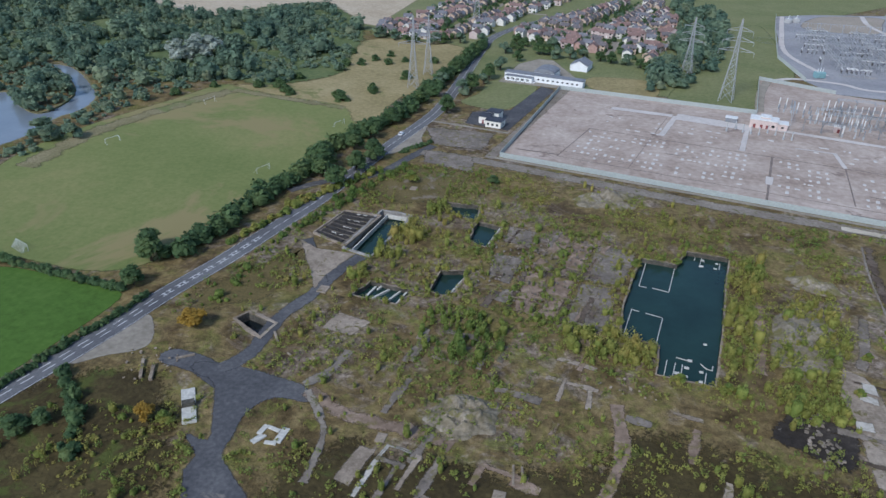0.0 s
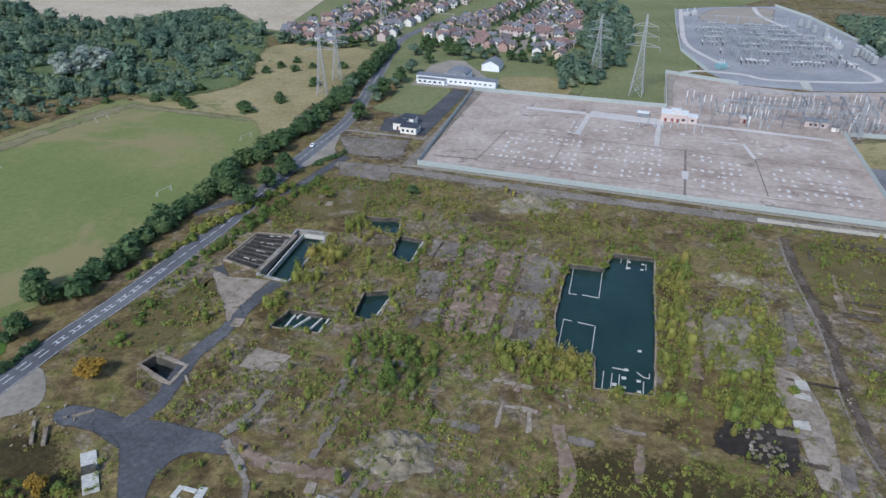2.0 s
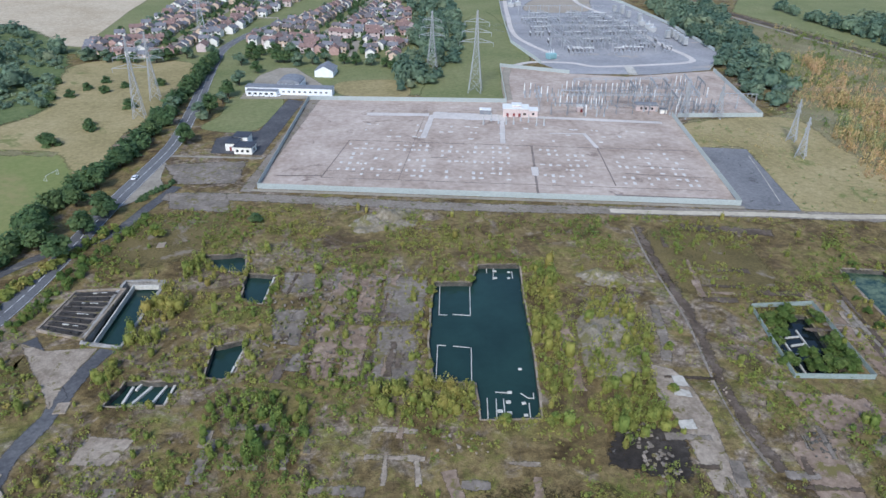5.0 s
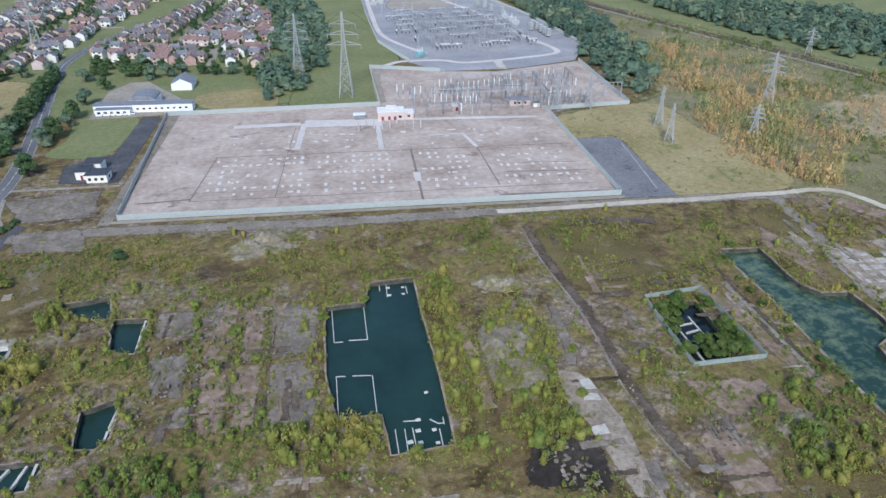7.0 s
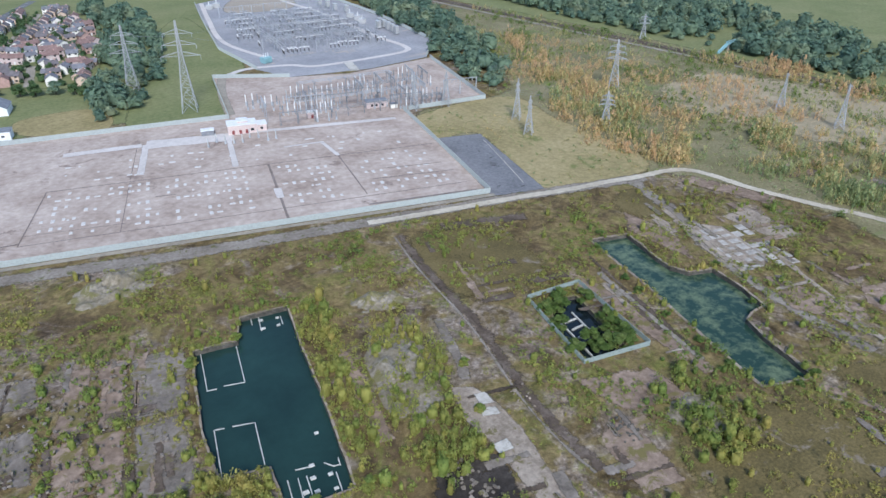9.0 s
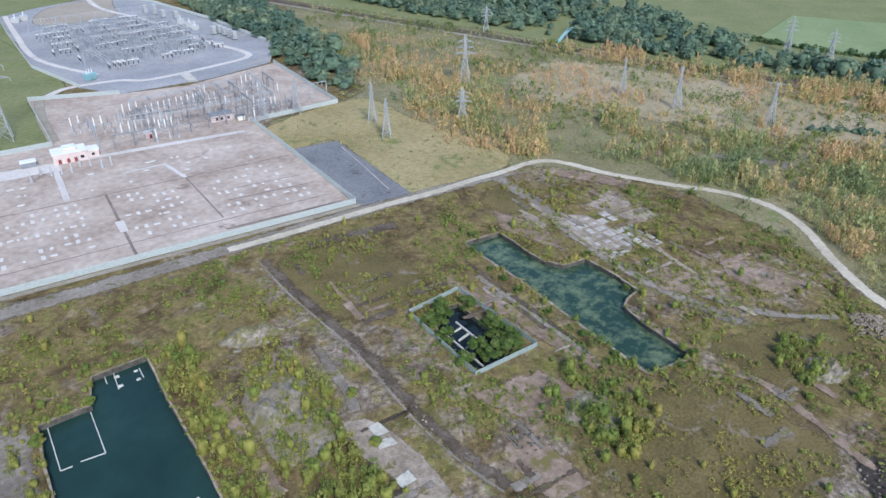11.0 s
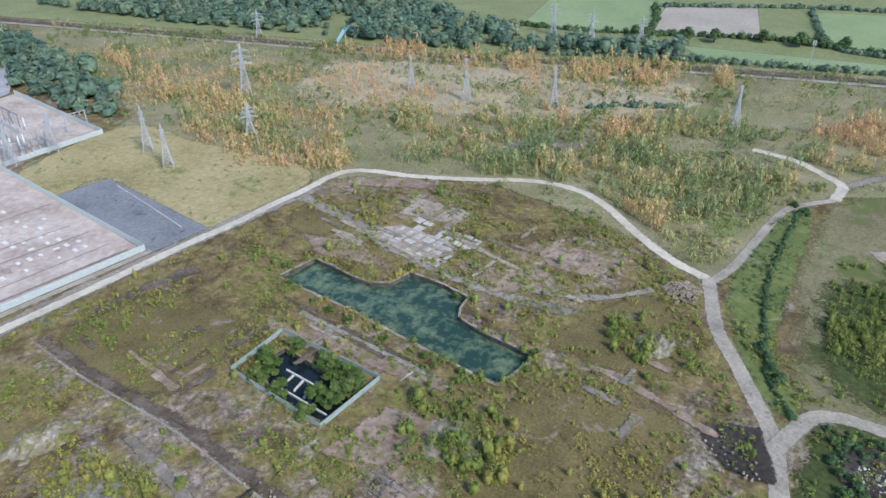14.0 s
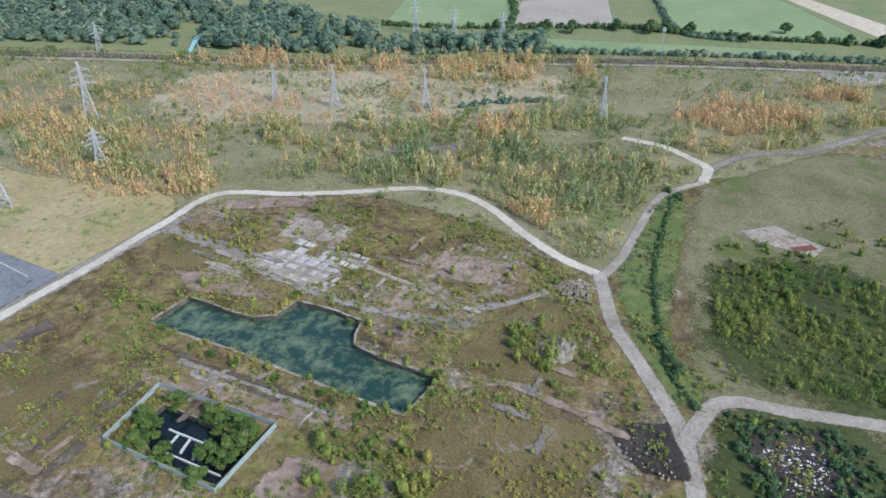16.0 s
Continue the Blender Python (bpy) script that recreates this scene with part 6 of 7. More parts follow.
for i in range(8):
    t = (i + 0.6) / 8.4
    a, b = corners[3].lerp(corners[0], t), corners[2].lerp(corners[1], t)
    p, q = a.lerp(b, 0.1), a.lerp(b, 0.86)
    bm = bmesh.new()
    d = (q - p).normalized()
    n = Vector((-d.y, d.x))
    for k in range(9):
        c = p.lerp(q, (k + rnd.uniform(0.1, 0.9)) / 9)
        r = rnd.uniform(0.5, 1.1)
        bar(bm, (*(c - d * r), 0.4 + rnd.uniform(0, 0.2)), (*(c + d * r + n * rnd.uniform(-0.4, 0.4)), 0.45 + rnd.uniform(0, 0.35)), rnd.uniform(0.35, 0.8))
    for k in (-1, 1):
        bar(bm, (*(p + n * k * 0.9), 0.4), (*(q + n * k * 0.9), 0.4), 0.3)
    # Flat bar just above the deck, coloured dark as the trough's recess.
    bar(bm, (*p, -0.32), (*q, -0.32), 1.4)
    part("trough", bm, TROUGH, deck, "pipe trough, its inner shade put into near-black colour")
    if i % 2:
        bm = bmesh.new()
        bar(bm, (*p.lerp(q, rnd.uniform(0.3, 0.5)), 0.75), (*p.lerp(q, 0.8), 0.8), 0.3)
        part("pipe", bm, PALE_BEAM, deck, "pale fallen pipe")
for a, b in zip(corners, corners[1:] + corners[:1]):
    bm = bmesh.new()
    bar(bm, (*a, 0.42), (*b, 0.42), 0.7)
    part("kerb", bm, SLAB, deck)

for outline, mat, label in (([(-16, 235), (-11, 234), (-15, 209), (-22, 210)], PINK_SLAB, "pink rubble floor bay"), ([(-23, 207), (-16, 206), (-17, 181), (-23, 182)], PINK_SLAB, "pink rubble floor bay"),
                            ([(-9, 234), (-2, 233), (-6, 207), (-11, 208)], PINK_SLAB, "pink rubble floor bay"), ([(-14, 206), (-7, 205), (-9, 180), (-15, 181)], PINK_SLAB, "pink rubble floor bay"),
                            ([(0, 233), (13, 231), (9, 206), (-4, 208)], GREY_SLAB, "grey broken floor bay with weeds"), ([(-4, 204), (7, 203), (5, 178), (-7, 180)], GREY_SLAB, "grey broken floor bay with weeds"),
                            ([(-35, 216), (-25, 215), (-27, 197), (-35, 200)], GREY_SLAB, "wet grey screed floor"), ([(-34, 238), (-24, 237), (-24, 224), (-34, 226)], GREY_SLAB, "grey screed floor with weeds"),
                            ([(-28, 192), (-24, 194), (-26, 185), (-31, 186)], GREY_SLAB, "grey tilted floor fragment"), ([(-97, 340), (-60, 342), (-62, 316), (-86, 317)], GREY_SLAB, "cleared plot of broken foundations"),
                            ([(-88, 307), (-64, 306), (-60, 287), (-84, 293)], GREY_SLAB, "broken grey hardstanding by the lane"), ([(51.6, 154.5), (59.5, 154.3), (68.3, 153.8), (66.9, 146.0), (63.0, 137.3), (46.6, 144.2)], BURNT, "dark broken slab with debris"),
                            ([(136, 212), (138, 180), (136, 150), (132, 150), (132, 180), (131, 210)], PINK_SLAB, "stony bare strip beside the pond"),
                            ([(100, 165), (120, 160), (122, 146), (104, 150)], PINK_SLAB, "bare pale rubble ground"), ([(180, 235), (186, 215), (176, 196), (172, 222)], PINK_SLAB, "bare rubble ground by the pond"),
                            ([(188, 176), (200, 150), (190, 140), (180, 160)], PINK_SLAB, "broken concrete strips in weeds"), ([(230, 250), (244, 215), (236, 212), (222, 246)], PINK_SLAB, "bare gravel beside the track"),
                            ([(140, 82), (152, 92), (158, 78), (142, 72)], BURNT, "dark wet ground at the track junction"), ([(-8, 96), (10, 98), (8, 88), (-6, 86)], BROWN_SOIL, "dark damp ground"),
                            ([(113, 262), (146, 254), (144, 249), (112, 257)], BROWN_SOIL, "dark scraped soil strip"), 
                            ([(300, 210), (312, 180), (306, 176), (292, 206)], GREY_SLAB, "pale bare patch among birches"), ([(318, 120), (330, 96), (324, 92), (312, 116)], GREY_SLAB, "pale bare patch among birches"),
                            ([(262, 240), (280, 236), (284, 220), (266, 226)], PINK_SLAB, "bare stony clearing")):
    sheet("floor_remains", outline, mat, 0.05, 2.2, label, "floor remains", smooth=False, step=2)
# Trenches are flat soil strips; the dark tone stands in for shaded depth.
for line, w, mat, label in (([(51, 212), (50, 194), (47, 170)], 3.5, PINK_SLAB, "bare stony strip in scrub"), ([(82, 208), (78, 190), (75, 180)], 2.5, GREY_SLAB, "broken grey strip in scrub"), ([(-9, 152), (-2, 151), (5, 150)], 1.6, SLAB, "pale foundation strip"),
                            ([(-7, 161), (0, 160), (4, 159)], 2.0, SLAB, "pale foundation strip"), ([(-4, 152), (-5, 143)], 1.4, SLAB, "pale foundation strip"), ([(-41, 152), (-33, 151)], 1.6, SLAB, "pale foundation strip"),
                            ([(-41, 165), (-30, 164)], 2.4, GREY_SLAB, "grey foundation strip"), ([(3, 150), (3, 142)], 1.4, SLAB, "pale foundation strip"), ([(-23, 209), (-24, 195), (-25, 182)], 1.4, BROWN_SOIL, "flat dark soil strip for an open trench"),
                            ([(-68, 129), (-58, 116), (-56, 100)], 1.6, GREY_TRACK, "faint stony path"), ([(-44.1, 99.4), (-43.3, 105.0), (-42.5, 112.1), (-41.5, 116.0), (-39.0, 116.1), (-35.6, 115.3)], 1.0, WHITE_SLAB, "pale broken kerb line"), ([(10, 146), (12, 128), (8, 112)], 3.0, PINK_SLAB, "bare stony strip"),
                            ([(142, 205), (139, 180), (136, 155)], 2.0, GREY_TRACK, "broken concrete strip beside the pond"), ([(146, 215), (142, 190), (138, 160)], 1.2, BROWN_SOIL, "flat dark soil strip for a trench beside the pond"), ([(196, 230), (190, 205), (184, 180)], 2.0, SLAB, "broken concrete strip"),
                            ([(206, 190), (198, 165), (192, 145)], 2.0, SLAB, "broken concrete strip"), ([(186, 150), (192, 130), (205, 116)], 2.5, GREY_TRACK, "broken concrete strip"),                             ([(154, 132), (160, 118), (155, 100), (150, 86)], 2.4, PINK_SLAB, "stony line of an old drain")):
    strip("foundation", line, w, mat, 0.05, label, "foundation", 1.0, 0.35, seed=int(line[0][0]))


# broken wall lines and slabs on the old building's grid
rnd = random.Random(31)
for zone, count, along_north, mats in (([(178, 232), (206, 232), (196, 132), (182, 135)], 16, 0.9, (SLAB, GREY_TRACK, GREY_SLAB)), ([(124, 215), (140, 212), (138, 150), (126, 155)], 8, 0.9, (GREY_TRACK, BROWN_SOIL, SLAB)),
                                      ([(-50, 165), (40, 158), (40, 100), (-40, 100)], 26, 0.5, (SLAB, GREY_SLAB, PINK_SLAB)), ([(-34, 238), (8, 234), (4, 180), (-34, 186)], 22, 0.7, (GREY_SLAB, BROWN_SOIL, PINK_SLAB)),
                                      ([(68, 178), (82, 172), (78, 132), (66, 132)], 5, 0.8, (BROWN_SOIL, GREY_SLAB)), ([(90, 148), (106, 148), (102, 128), (88, 128)], 5, 0.5, (BROWN_SOIL, GREY_SLAB)),
                                      ([(92, 262), (130, 255), (125, 205), (96, 200)], 8, 0.5, (PINK_SLAB, BROWN_SOIL)), ([(206, 235), (236, 215), (222, 130), (204, 140)], 14, 0.6, (PINK_SLAB, GREY_SLAB)), ([(150, 120), (190, 98), (160, 92), (140, 104)], 6, 0.5, (PINK_SLAB, GREY_SLAB))):
    for x, y in spread(zone, 0.2)[:count]:
        d = NORTH if rnd.random() < along_north else EAST
        half = d * rnd.uniform(2, 8)
        mid = Vector((x, y))
        strip("wall_line", [tuple(mid - half), tuple(mid), tuple(mid + half)], rnd.uniform(0.8, 2.6), rnd.choice(mats), 0.04, "broken foundation line on the old building grid", "foundation", 1.0, 0.4, seed=int(x * 7 + y))
floor = tagged(new("concrete_floor"), "remaining white concrete floor slabs with grassy joints", "floor remains")
bm = bmesh.new()
box(bm, -2.2, -1.5, -0.05, 2.2, 1.5, 0.06)
bmesh.ops.bevel(bm, geom=bm.edges[:], offset=0.06, segments=1, affect="EDGES")
piece = mesh_from("floor_slab", bm, plain("limed_slab", (0.46, 0.42, 0.365), 0.9, 0.0, 0.2, 0.5, 0.35))
for i in range(5):
    for j in range(7):
        p = Vector((187, 183)) + EAST * (i * 4.7) + NORTH * (j * 4.4 - i * 0.4)
        if rnd.random() < 0.66:
            shared("floor_slab", piece, floor, pose(p.x, p.y, 0.12, rnd.uniform(-1, 1), rnd.uniform(-1, 1), YARD_TURN + rnd.uniform(-3, 3)) @ Matrix.Diagonal((rnd.uniform(0.5, 1.05), rnd.uniform(0.5, 1.4), 1, 1)))

# ---- mounds and rubble ----
def mound(name, at, rx, ry, high, turn, mat, label):
    bm = bmesh.new()
    bmesh.ops.create_grid(bm, x_segments=40, y_segments=40, size=1.0)
    for v in bm.verts:
        r = v.co.length
        wob = 0.35 * noise.fractal((v.co.x * 1.6 + at[0], v.co.y * 1.6 + at[1], 2.4), 1.0, 2.0, 3)
        k = max(0.0, 1 - r * 1.15 + wob)
        z = high * min(k, 0.75) * (0.9 + 0.8 * noise.fractal((v.co.x * 3.2 + at[0], v.co.y * 3.2, 0.4), 1.0, 2.0, 4))
        v.co = Vector((v.co.x * rx, v.co.y * ry, z - 0.12 if k > 0 else -0.4))
    me = mesh_from(name, bm, mat)
    ob = new(name, me)
    ob.matrix_basis = pose(at[0], at[1], 0, 0, 0, turn)
    return tagged(ob, label, "mound")


SPOIL = surface("pale_sandy_spoil", [(0.14, 0.118, 0.07), (0.235, 0.20, 0.145), (0.34, 0.30, 0.24)], 0.12, 0.9, 0.95, 0.0, 0.3, 0.4, ((0.15, 0.135, 0.058), 0.14, 0.40))
mound("mound", (2, 276), 17, 11, 4.0, 25, SPOIL, "pale sandy spoil heap with patchy grass")
mound("mound", (-27, 131), 11, 9, 3.5, 10, SPOIL, "sandy spoil heap overgrown with saplings")
mound("mound", (70, 226), 10, 7, 3.0, 0, SPOIL, "pale sandy spoil heap among scrub")
mound("mound", (62, 190), 11, 24, 2.4, -10, SPOIL, "long overgrown spoil bank")
mound("mound", (118, 140), 11, 9, 2.0, 0, SPOIL, "low stony spoil heap with bushes")
mound("mound", (178, 108), 8, 6, 1.8, 0, SPOIL, "low pale spoil heap")


def rubble(name, outline, count, size, mat, label, heap=1.3):
    """Broken blocks heaped together."""
    p = spread(outline, count / 60.0)
    c = p.mean(0)
    r = np.random.default_rng(4)
    verts, faces = [], []
    far = np.hypot(*(p - c).T).max()
    for x, y in p:
        k = 1 - math.hypot(x - c[0], y - c[1]) / far
        s = size * r.uniform(0.5, 1.5, 3) * (1, 1, 0.6)
        m = Euler(r.uniform(-0.5, 0.5, 3) + (0, 0, r.uniform(0, 6))).to_matrix()
        b = len(verts)
        for cx in (-1, 1):
            for cy in (-1, 1):
                for cz in (-1, 1):
                    q = m @ Vector((cx * s[0] * r.uniform(0.7, 1), cy * s[1] * r.uniform(0.7, 1), cz * s[2]))
                    verts.append((q.x + x, q.y + y, q.z + s[2] * 0.6 + k * heap))
        faces += [tuple(b + i for i in f) for f in ((0, 1, 3, 2), (4, 6, 7, 5), (0, 4, 5, 1), (2, 3, 7, 6), (0, 2, 6, 4), (1, 5, 7, 3))]
    return tagged(new(name, mesh_of(name, verts, faces, mat)), label, "rubble", kind="stuff")


rubble("rubble_heap", RUBBLE_HEAP, 170, 0.26, SLAB, "heap of broken pale concrete rubble")
sheet("burnt_ground", [(160, 58), (165, 44), (152, 37), (142, 43), (143, 55), (152, 60)], BURNT, 0.05, 3, "dark ground under rubble", "ground")
rubble("rubble_heap", RUBBLE2, 70, 0.3, PALE_BEAM, "scattered pale concrete rubble on dark soil", 0.1)
rubble("debris", [(54, 158), (60, 156), (64, 140), (56, 138)], 30, 0.4, GREY_SLAB, "scattered grey concrete debris", 0.2)
rubble("debris", [(-122, 131), (-108, 136), (-104, 124), (-116, 118)], 9, 0.28, SLAB, "scattered concrete debris by the gate")
rubble("debris", [(4, 158), (18, 157), (20, 150), (6, 150)], 10, 0.28, SLAB, "scattered concrete debris")
rubble("debris", [(138, 86), (150, 92), (152, 80), (140, 74)], 14, 0.22, SLAB, "scattered pale debris by the track")
rubble("debris", [(84, 176), (88, 172), (84, 160), (80, 164)], 9, 0.25, SLAB, "scattered concrete debris")
rubble("debris", [(-40, 240), (0, 235), (5, 180), (-40, 190)], 6, 0.35, GREY_SLAB, "loose grey concrete fragments")
rubble("debris", [(98, 150), (104, 148), (100, 140), (94, 142)], 26, 0.35, DARK_CONCRETE, "dark broken debris on a slab", 0.15)

# white panels left on the long slab
for outline in ([(73.6, 173.7), (76.5, 173.2), (76.6, 168.6), (73.1, 169.6)], [(72.4, 168.4), (75.8, 167.2), (75.7, 164.5), (71.3, 165.7)], [(68.2, 156.5), (72.1, 156.6), (72.1, 153.2), (68.0, 153.3)]):
    sheet("white_panel", outline, WHITE_SLAB, 0.09, 0.8, "white limed patch on the concrete slab", "slab", smooth=False, step=1.5)

# ---- gate area ----
bridge = tagged(new("weighbridge"), "old weighbridge of two pale steel plates in a concrete frame", "weighbridge")
p0, p1 = Vector((-97.5, 120.5)), Vector((-90.2, 109.6))
d = (p1 - p0).normalized()
n = Vector((-d.y, d.x))
for t0, t1, w in ((0.0, 0.44, 1.7), (0.56, 1.0, 1.7)):
    a, b = p0.lerp(p1, t0), p0.lerp(p1, t1)
    bm = bmesh.new()
    q = [a + n * w, a - n * w, b - n * w, b + n * w]
    hi = [bm.verts.new((v.x, v.y, 0.5)) for v in q]
    lo = [bm.verts.new((v.x, v.y, -0.1)) for v in q]
    bm.faces.new(hi)
    for i in range(4):
        bm.faces.new((hi[i], hi[(i + 1) % 4], lo[(i + 1) % 4], lo[i]))
    bmesh.ops.recalc_face_normals(bm, faces=bm.faces[:])
    part("plate", bm, PALE_BEAM, bridge)
# Added dark block between the plates stands in for the shaded gap.
bm = bmesh.new()
bar(bm, (*p0.lerp(p1, 0.44), 0.2), (*p0.lerp(p1, 0.56), 0.2), 3.0)
part("pit_cover", bm, DARK_CONCRETE, bridge)

ruin = tagged(new("gatehouse_ruin"), "white foundation walls of a demolished gatehouse in grass", "ruin")
for a, b, w in (((-72.5, 111.0), (-71.9, 114.3), 1.3), ((-71.7, 114.0), (-68.1, 113.3), 1.0), ((-66.9, 114.7), (-67.1, 109.6), 1.9), ((-72.7, 108.1), (-71.2, 110.9), 1.7), ((-69.9, 109.0), (-67.0, 109.3), 1.1), ((-71.2, 110.9), (-70.4, 110.6), 0.8)):
    bm = bmesh.new()
    bar(bm, (*a, 0.22 - w / 2), (*b, 0.3 - w / 2), w)
    part("wall_stub", bm, PALE_BEAM, ruin)
for a, b, w, label in (((-116, 128), (-112, 121), 0.8, "fallen pale concrete beam"), ((-112, 127), (-109, 121), 0.9, "fallen pale concrete beam"), ((-108, 131), (-104, 134), 0.6, "low broken wall by the gate"), ((-80, 142), (-75.5, 139.5), 0.5, "white fallen pole in grass"), ((-12, 118), (-11, 112), 0.5, "pale kerb stone"), ((-10, 118), (-9, 113), 0.5, "pale kerb stone"), ((-88, 150), (-85, 146), 0.6, "broken kerb beside the path")):
    bm = bmesh.new()
    bar(bm, (*a, w * 0.4), (*b, w * 0.4), w)
    ob = part("fallen_beam", bm, SLAB)
    tagged(ob, label, "beam")
for x, y, w in ((-13.5, 108, 1.4), (-9.5, 106.5, 1.5), (-44, 118, 1.2), (-84, 176, 1.6), (-80, 262, 1.4)):
    bm = bmesh.new()
    box(bm, x - w, y - w * 1.3, -0.1, x + w, y + w * 1.3, 0.3)
    bmesh.ops.bevel(bm, geom=bm.edges[:], offset=0.1, segments=1, affect="EDGES")
    tagged(part("concrete_block", bm, SLAB), "square pale concrete base in grass", "concrete block")
bm = bmesh.new()
box(bm, -4.2, -1.6, 0.04, 4.2, 1.6, 0.16)
mat_ob = part("rusty_sheet", bm, RUST)
mat_ob.matrix_basis = pose(257, 38, 0.05, 0, 0, -62)
tagged(mat_ob, "rust-red steel sheet on a concrete slab", "steel sheet")

# ---- road markings, car, goals ----
road = bpy.data.objects["road"]
line = curve_through(ROAD, 1.0)
lens = [0.0]
for a, b in zip(line, line[1:]):
    lens.append(lens[-1] + (b - a).length)


def road_at(s):
    k = max(i for i, v in enumerate(lens) if v <= s)
    k = min(k, len(line) - 2)
    d = (line[k + 1] - line[k]).normalized()
    return line[k] + d * (s - lens[k]), d


def mark(s0, s1, off, w=0.25):
    bm = bmesh.new()
    v = []
    for s in (s0, (s0 + s1) / 2, s1):
        p, d = road_at(s)
        n = Vector((-d.y, d.x))
        v.append([bm.verts.new((*(p + n * (off + k * w / 2)), 0.16)) for k in (-1, 1)])
    for a, b in zip(v, v[1:]):
        bm.faces.new((a[0], b[0], b[1], a[1]))
    bmesh.ops.recalc_face_normals(bm, faces=bm.faces[:])
    for f in bm.faces:
        if f.normal.z < 0:
            f.normal_flip()
    part("road_marking", bm, WHITE_PAINT, road)


s = 2.0
while s < lens[-1] - 10:
    if s < 62:
        for off in (-0.9, 0.9):
            mark(s, s + 3.5, off)
    elif s < 110:
        for off in (-0.7, 0.7):
            mark(s, s + 4.6, off, 0.2)
        mark(s + 1.0, s + 1.4, 0.0, 1.2)
        mark(s + 3.2, s + 3.6, 0.0, 1.2)
    else:
        mark(s, s + 4.0, 0.0)
    s += 6.0
for k in (-1, 1):
    s = 1.0
    while s < min(lens[-1], 620):
        mark(s, s + 11.5, k * 3.55, 0.12)
        s += 12.0


def car(at, turn, paint, label):
    ob = thing("car", label, "car", at, turn, z=0.14)
    prof = ((-2.15, 0.35), (-2.2, 0.85), (-1.9, 1.0), (-1.35, 1.42), (0.35, 1.45), (1.0, 0.98), (2.0, 0.82), (2.2, 0.5), (2.15, 0.35))
    bm = bmesh.new()
    sides = [[bm.verts.new((x, y * (0.8 if z > 1.1 else 0.88), z)) for x, z in prof] for y in (-1, 1)]
    bm.faces.new(sides[0])
    bm.faces.new(sides[1][::-1])
    for i in range(len(prof)):
        j = (i + 1) % len(prof)
        bm.faces.new((sides[0][j], sides[0][i], sides[1][i], sides[1][j]))
    body = part("body", bm, paint, ob)
    bm = bmesh.new()
    box(bm, -1.25, -0.86, 1.02, 0.45, 0.86, 1.36)
    part("side_windows", bm, GLASS, body)
    bm = bmesh.new()
    for a, b in (((0.40, 1.46), (1.0, 1.02)), ((-1.9, 1.03), (-1.4, 1.43))):
        v = [bm.verts.new((x, y, z + 0.01)) for x, z in (a, b) for y in (-0.68, 0.68)]
        bm.faces.new((v[0], v[2], v[3], v[1]))
    part("windscreens", bm, GLASS, body)
    for x in (-1.35, 1.35):
        for y in (-0.8, 0.8):
            bm = bmesh.new()
            bmesh.ops.create_cone(bm, cap_ends=True, segments=12, radius1=0.33, radius2=0.33, depth=0.22, matrix=pose(x, y, 0.33, 90, 0, 0))
            part("wheel", bm, RUBBER, ob)
    return ob


van = car((-105.7, 325), 84, CAR_PAINT, "white hatchback car driving lane side of the road")
tagged(van, "white hatchback car on the asphalt road")
for x, y, t in ((-70, 447, 10), (-66, 446, 8), (-60, 445, 12), (-56, 446, 100)):
    tagged(copy_thing(van, pose(x, y, 0.14, 0, 0, t)), "white car parked before the workshop")


def goal(at, turn, w, label, deep=1.6):
    ob = thing("goal", label, "football goal", at, turn, "football goals")
    for x in (-w / 2, w / 2):
        bm = bmesh.new()
        bar(bm, (x, 0, -0.1), (x, 0, 2.44), 0.11)
        part("goalpost", bm, NET, ob)
        bm = bmesh.new()
        bar(bm, (x, 0, 2.4), (x, deep, 0.05), 0.06)
        bar(bm, (x, 0, 0.06), (x, deep, 0.06), 0.06)
        part("stay", bm, NET, ob)
    bm = bmesh.new()
    bar(bm, (-w / 2, 0, 2.44), (w / 2, 0, 2.44), 0.11)
    part("crossbar", bm, NET, ob)
    return ob


big = goal((-195, 171), 160, 7.3, "white football goal with netting frame on mown grass", 2.2)
bm = bmesh.new()
for i in range(15):
    x = -3.6 + i * 0.515
    bar(bm, (x, 0, 2.44), (x, 2.2, 0.05), 0.04)
for i in range(6):
    bar(bm, (-3.6, i * 0.4, 2.44 - i * 0.44), (3.6, i * 0.4, 2.44 - i * 0.44), 0.04)
part("net", bm, NET, big)
goal((-149, 260), 70, 7.3, "white football goal frame on mown grass")
goal((-235, 271), -110, 7.3, "white football goal frame on mown grass")
goal((-226, 343), -110, 7.3, "white football goal frame on mown grass")
goal((-141, 329), 70, 7.3, "white football goal frame on mown grass")

# ---- railway ----
strip("railway", RAIL, 9, BROWN_SOIL, 0.12, "brown ballast railway with rusty tracks", "railway", 1.5)
strip("railway_verge", [(x - 9, y - 2) for x, y in RAIL], 4, LAYBY, 0.1, "pale path along the railway", "path", 1.5, 0.2)
for off in (-2.6, -1.2, 1.2, 2.6):
    ln = curve_through([(x + off, y) for x, y in RAIL], 12)
    bm = bmesh.new()
    for a, b in zip(ln, ln[1:]):
        bar(bm, (*a, 0.25), (*b, 0.25), 0.16)
    tagged(part("rail", bm, DARK_STEEL), "rusty steel running rail", "rail", kind="structure")
fb = thing("footbridge", "pale teal steel footbridge over the railway", "bridge", (424, 396), 10)
bm = bmesh.new()
box(bm, -2, -1.2, 5.2, 26, 1.2, 5.6)
part("deck", bm, TEAL_PAINT, fb)
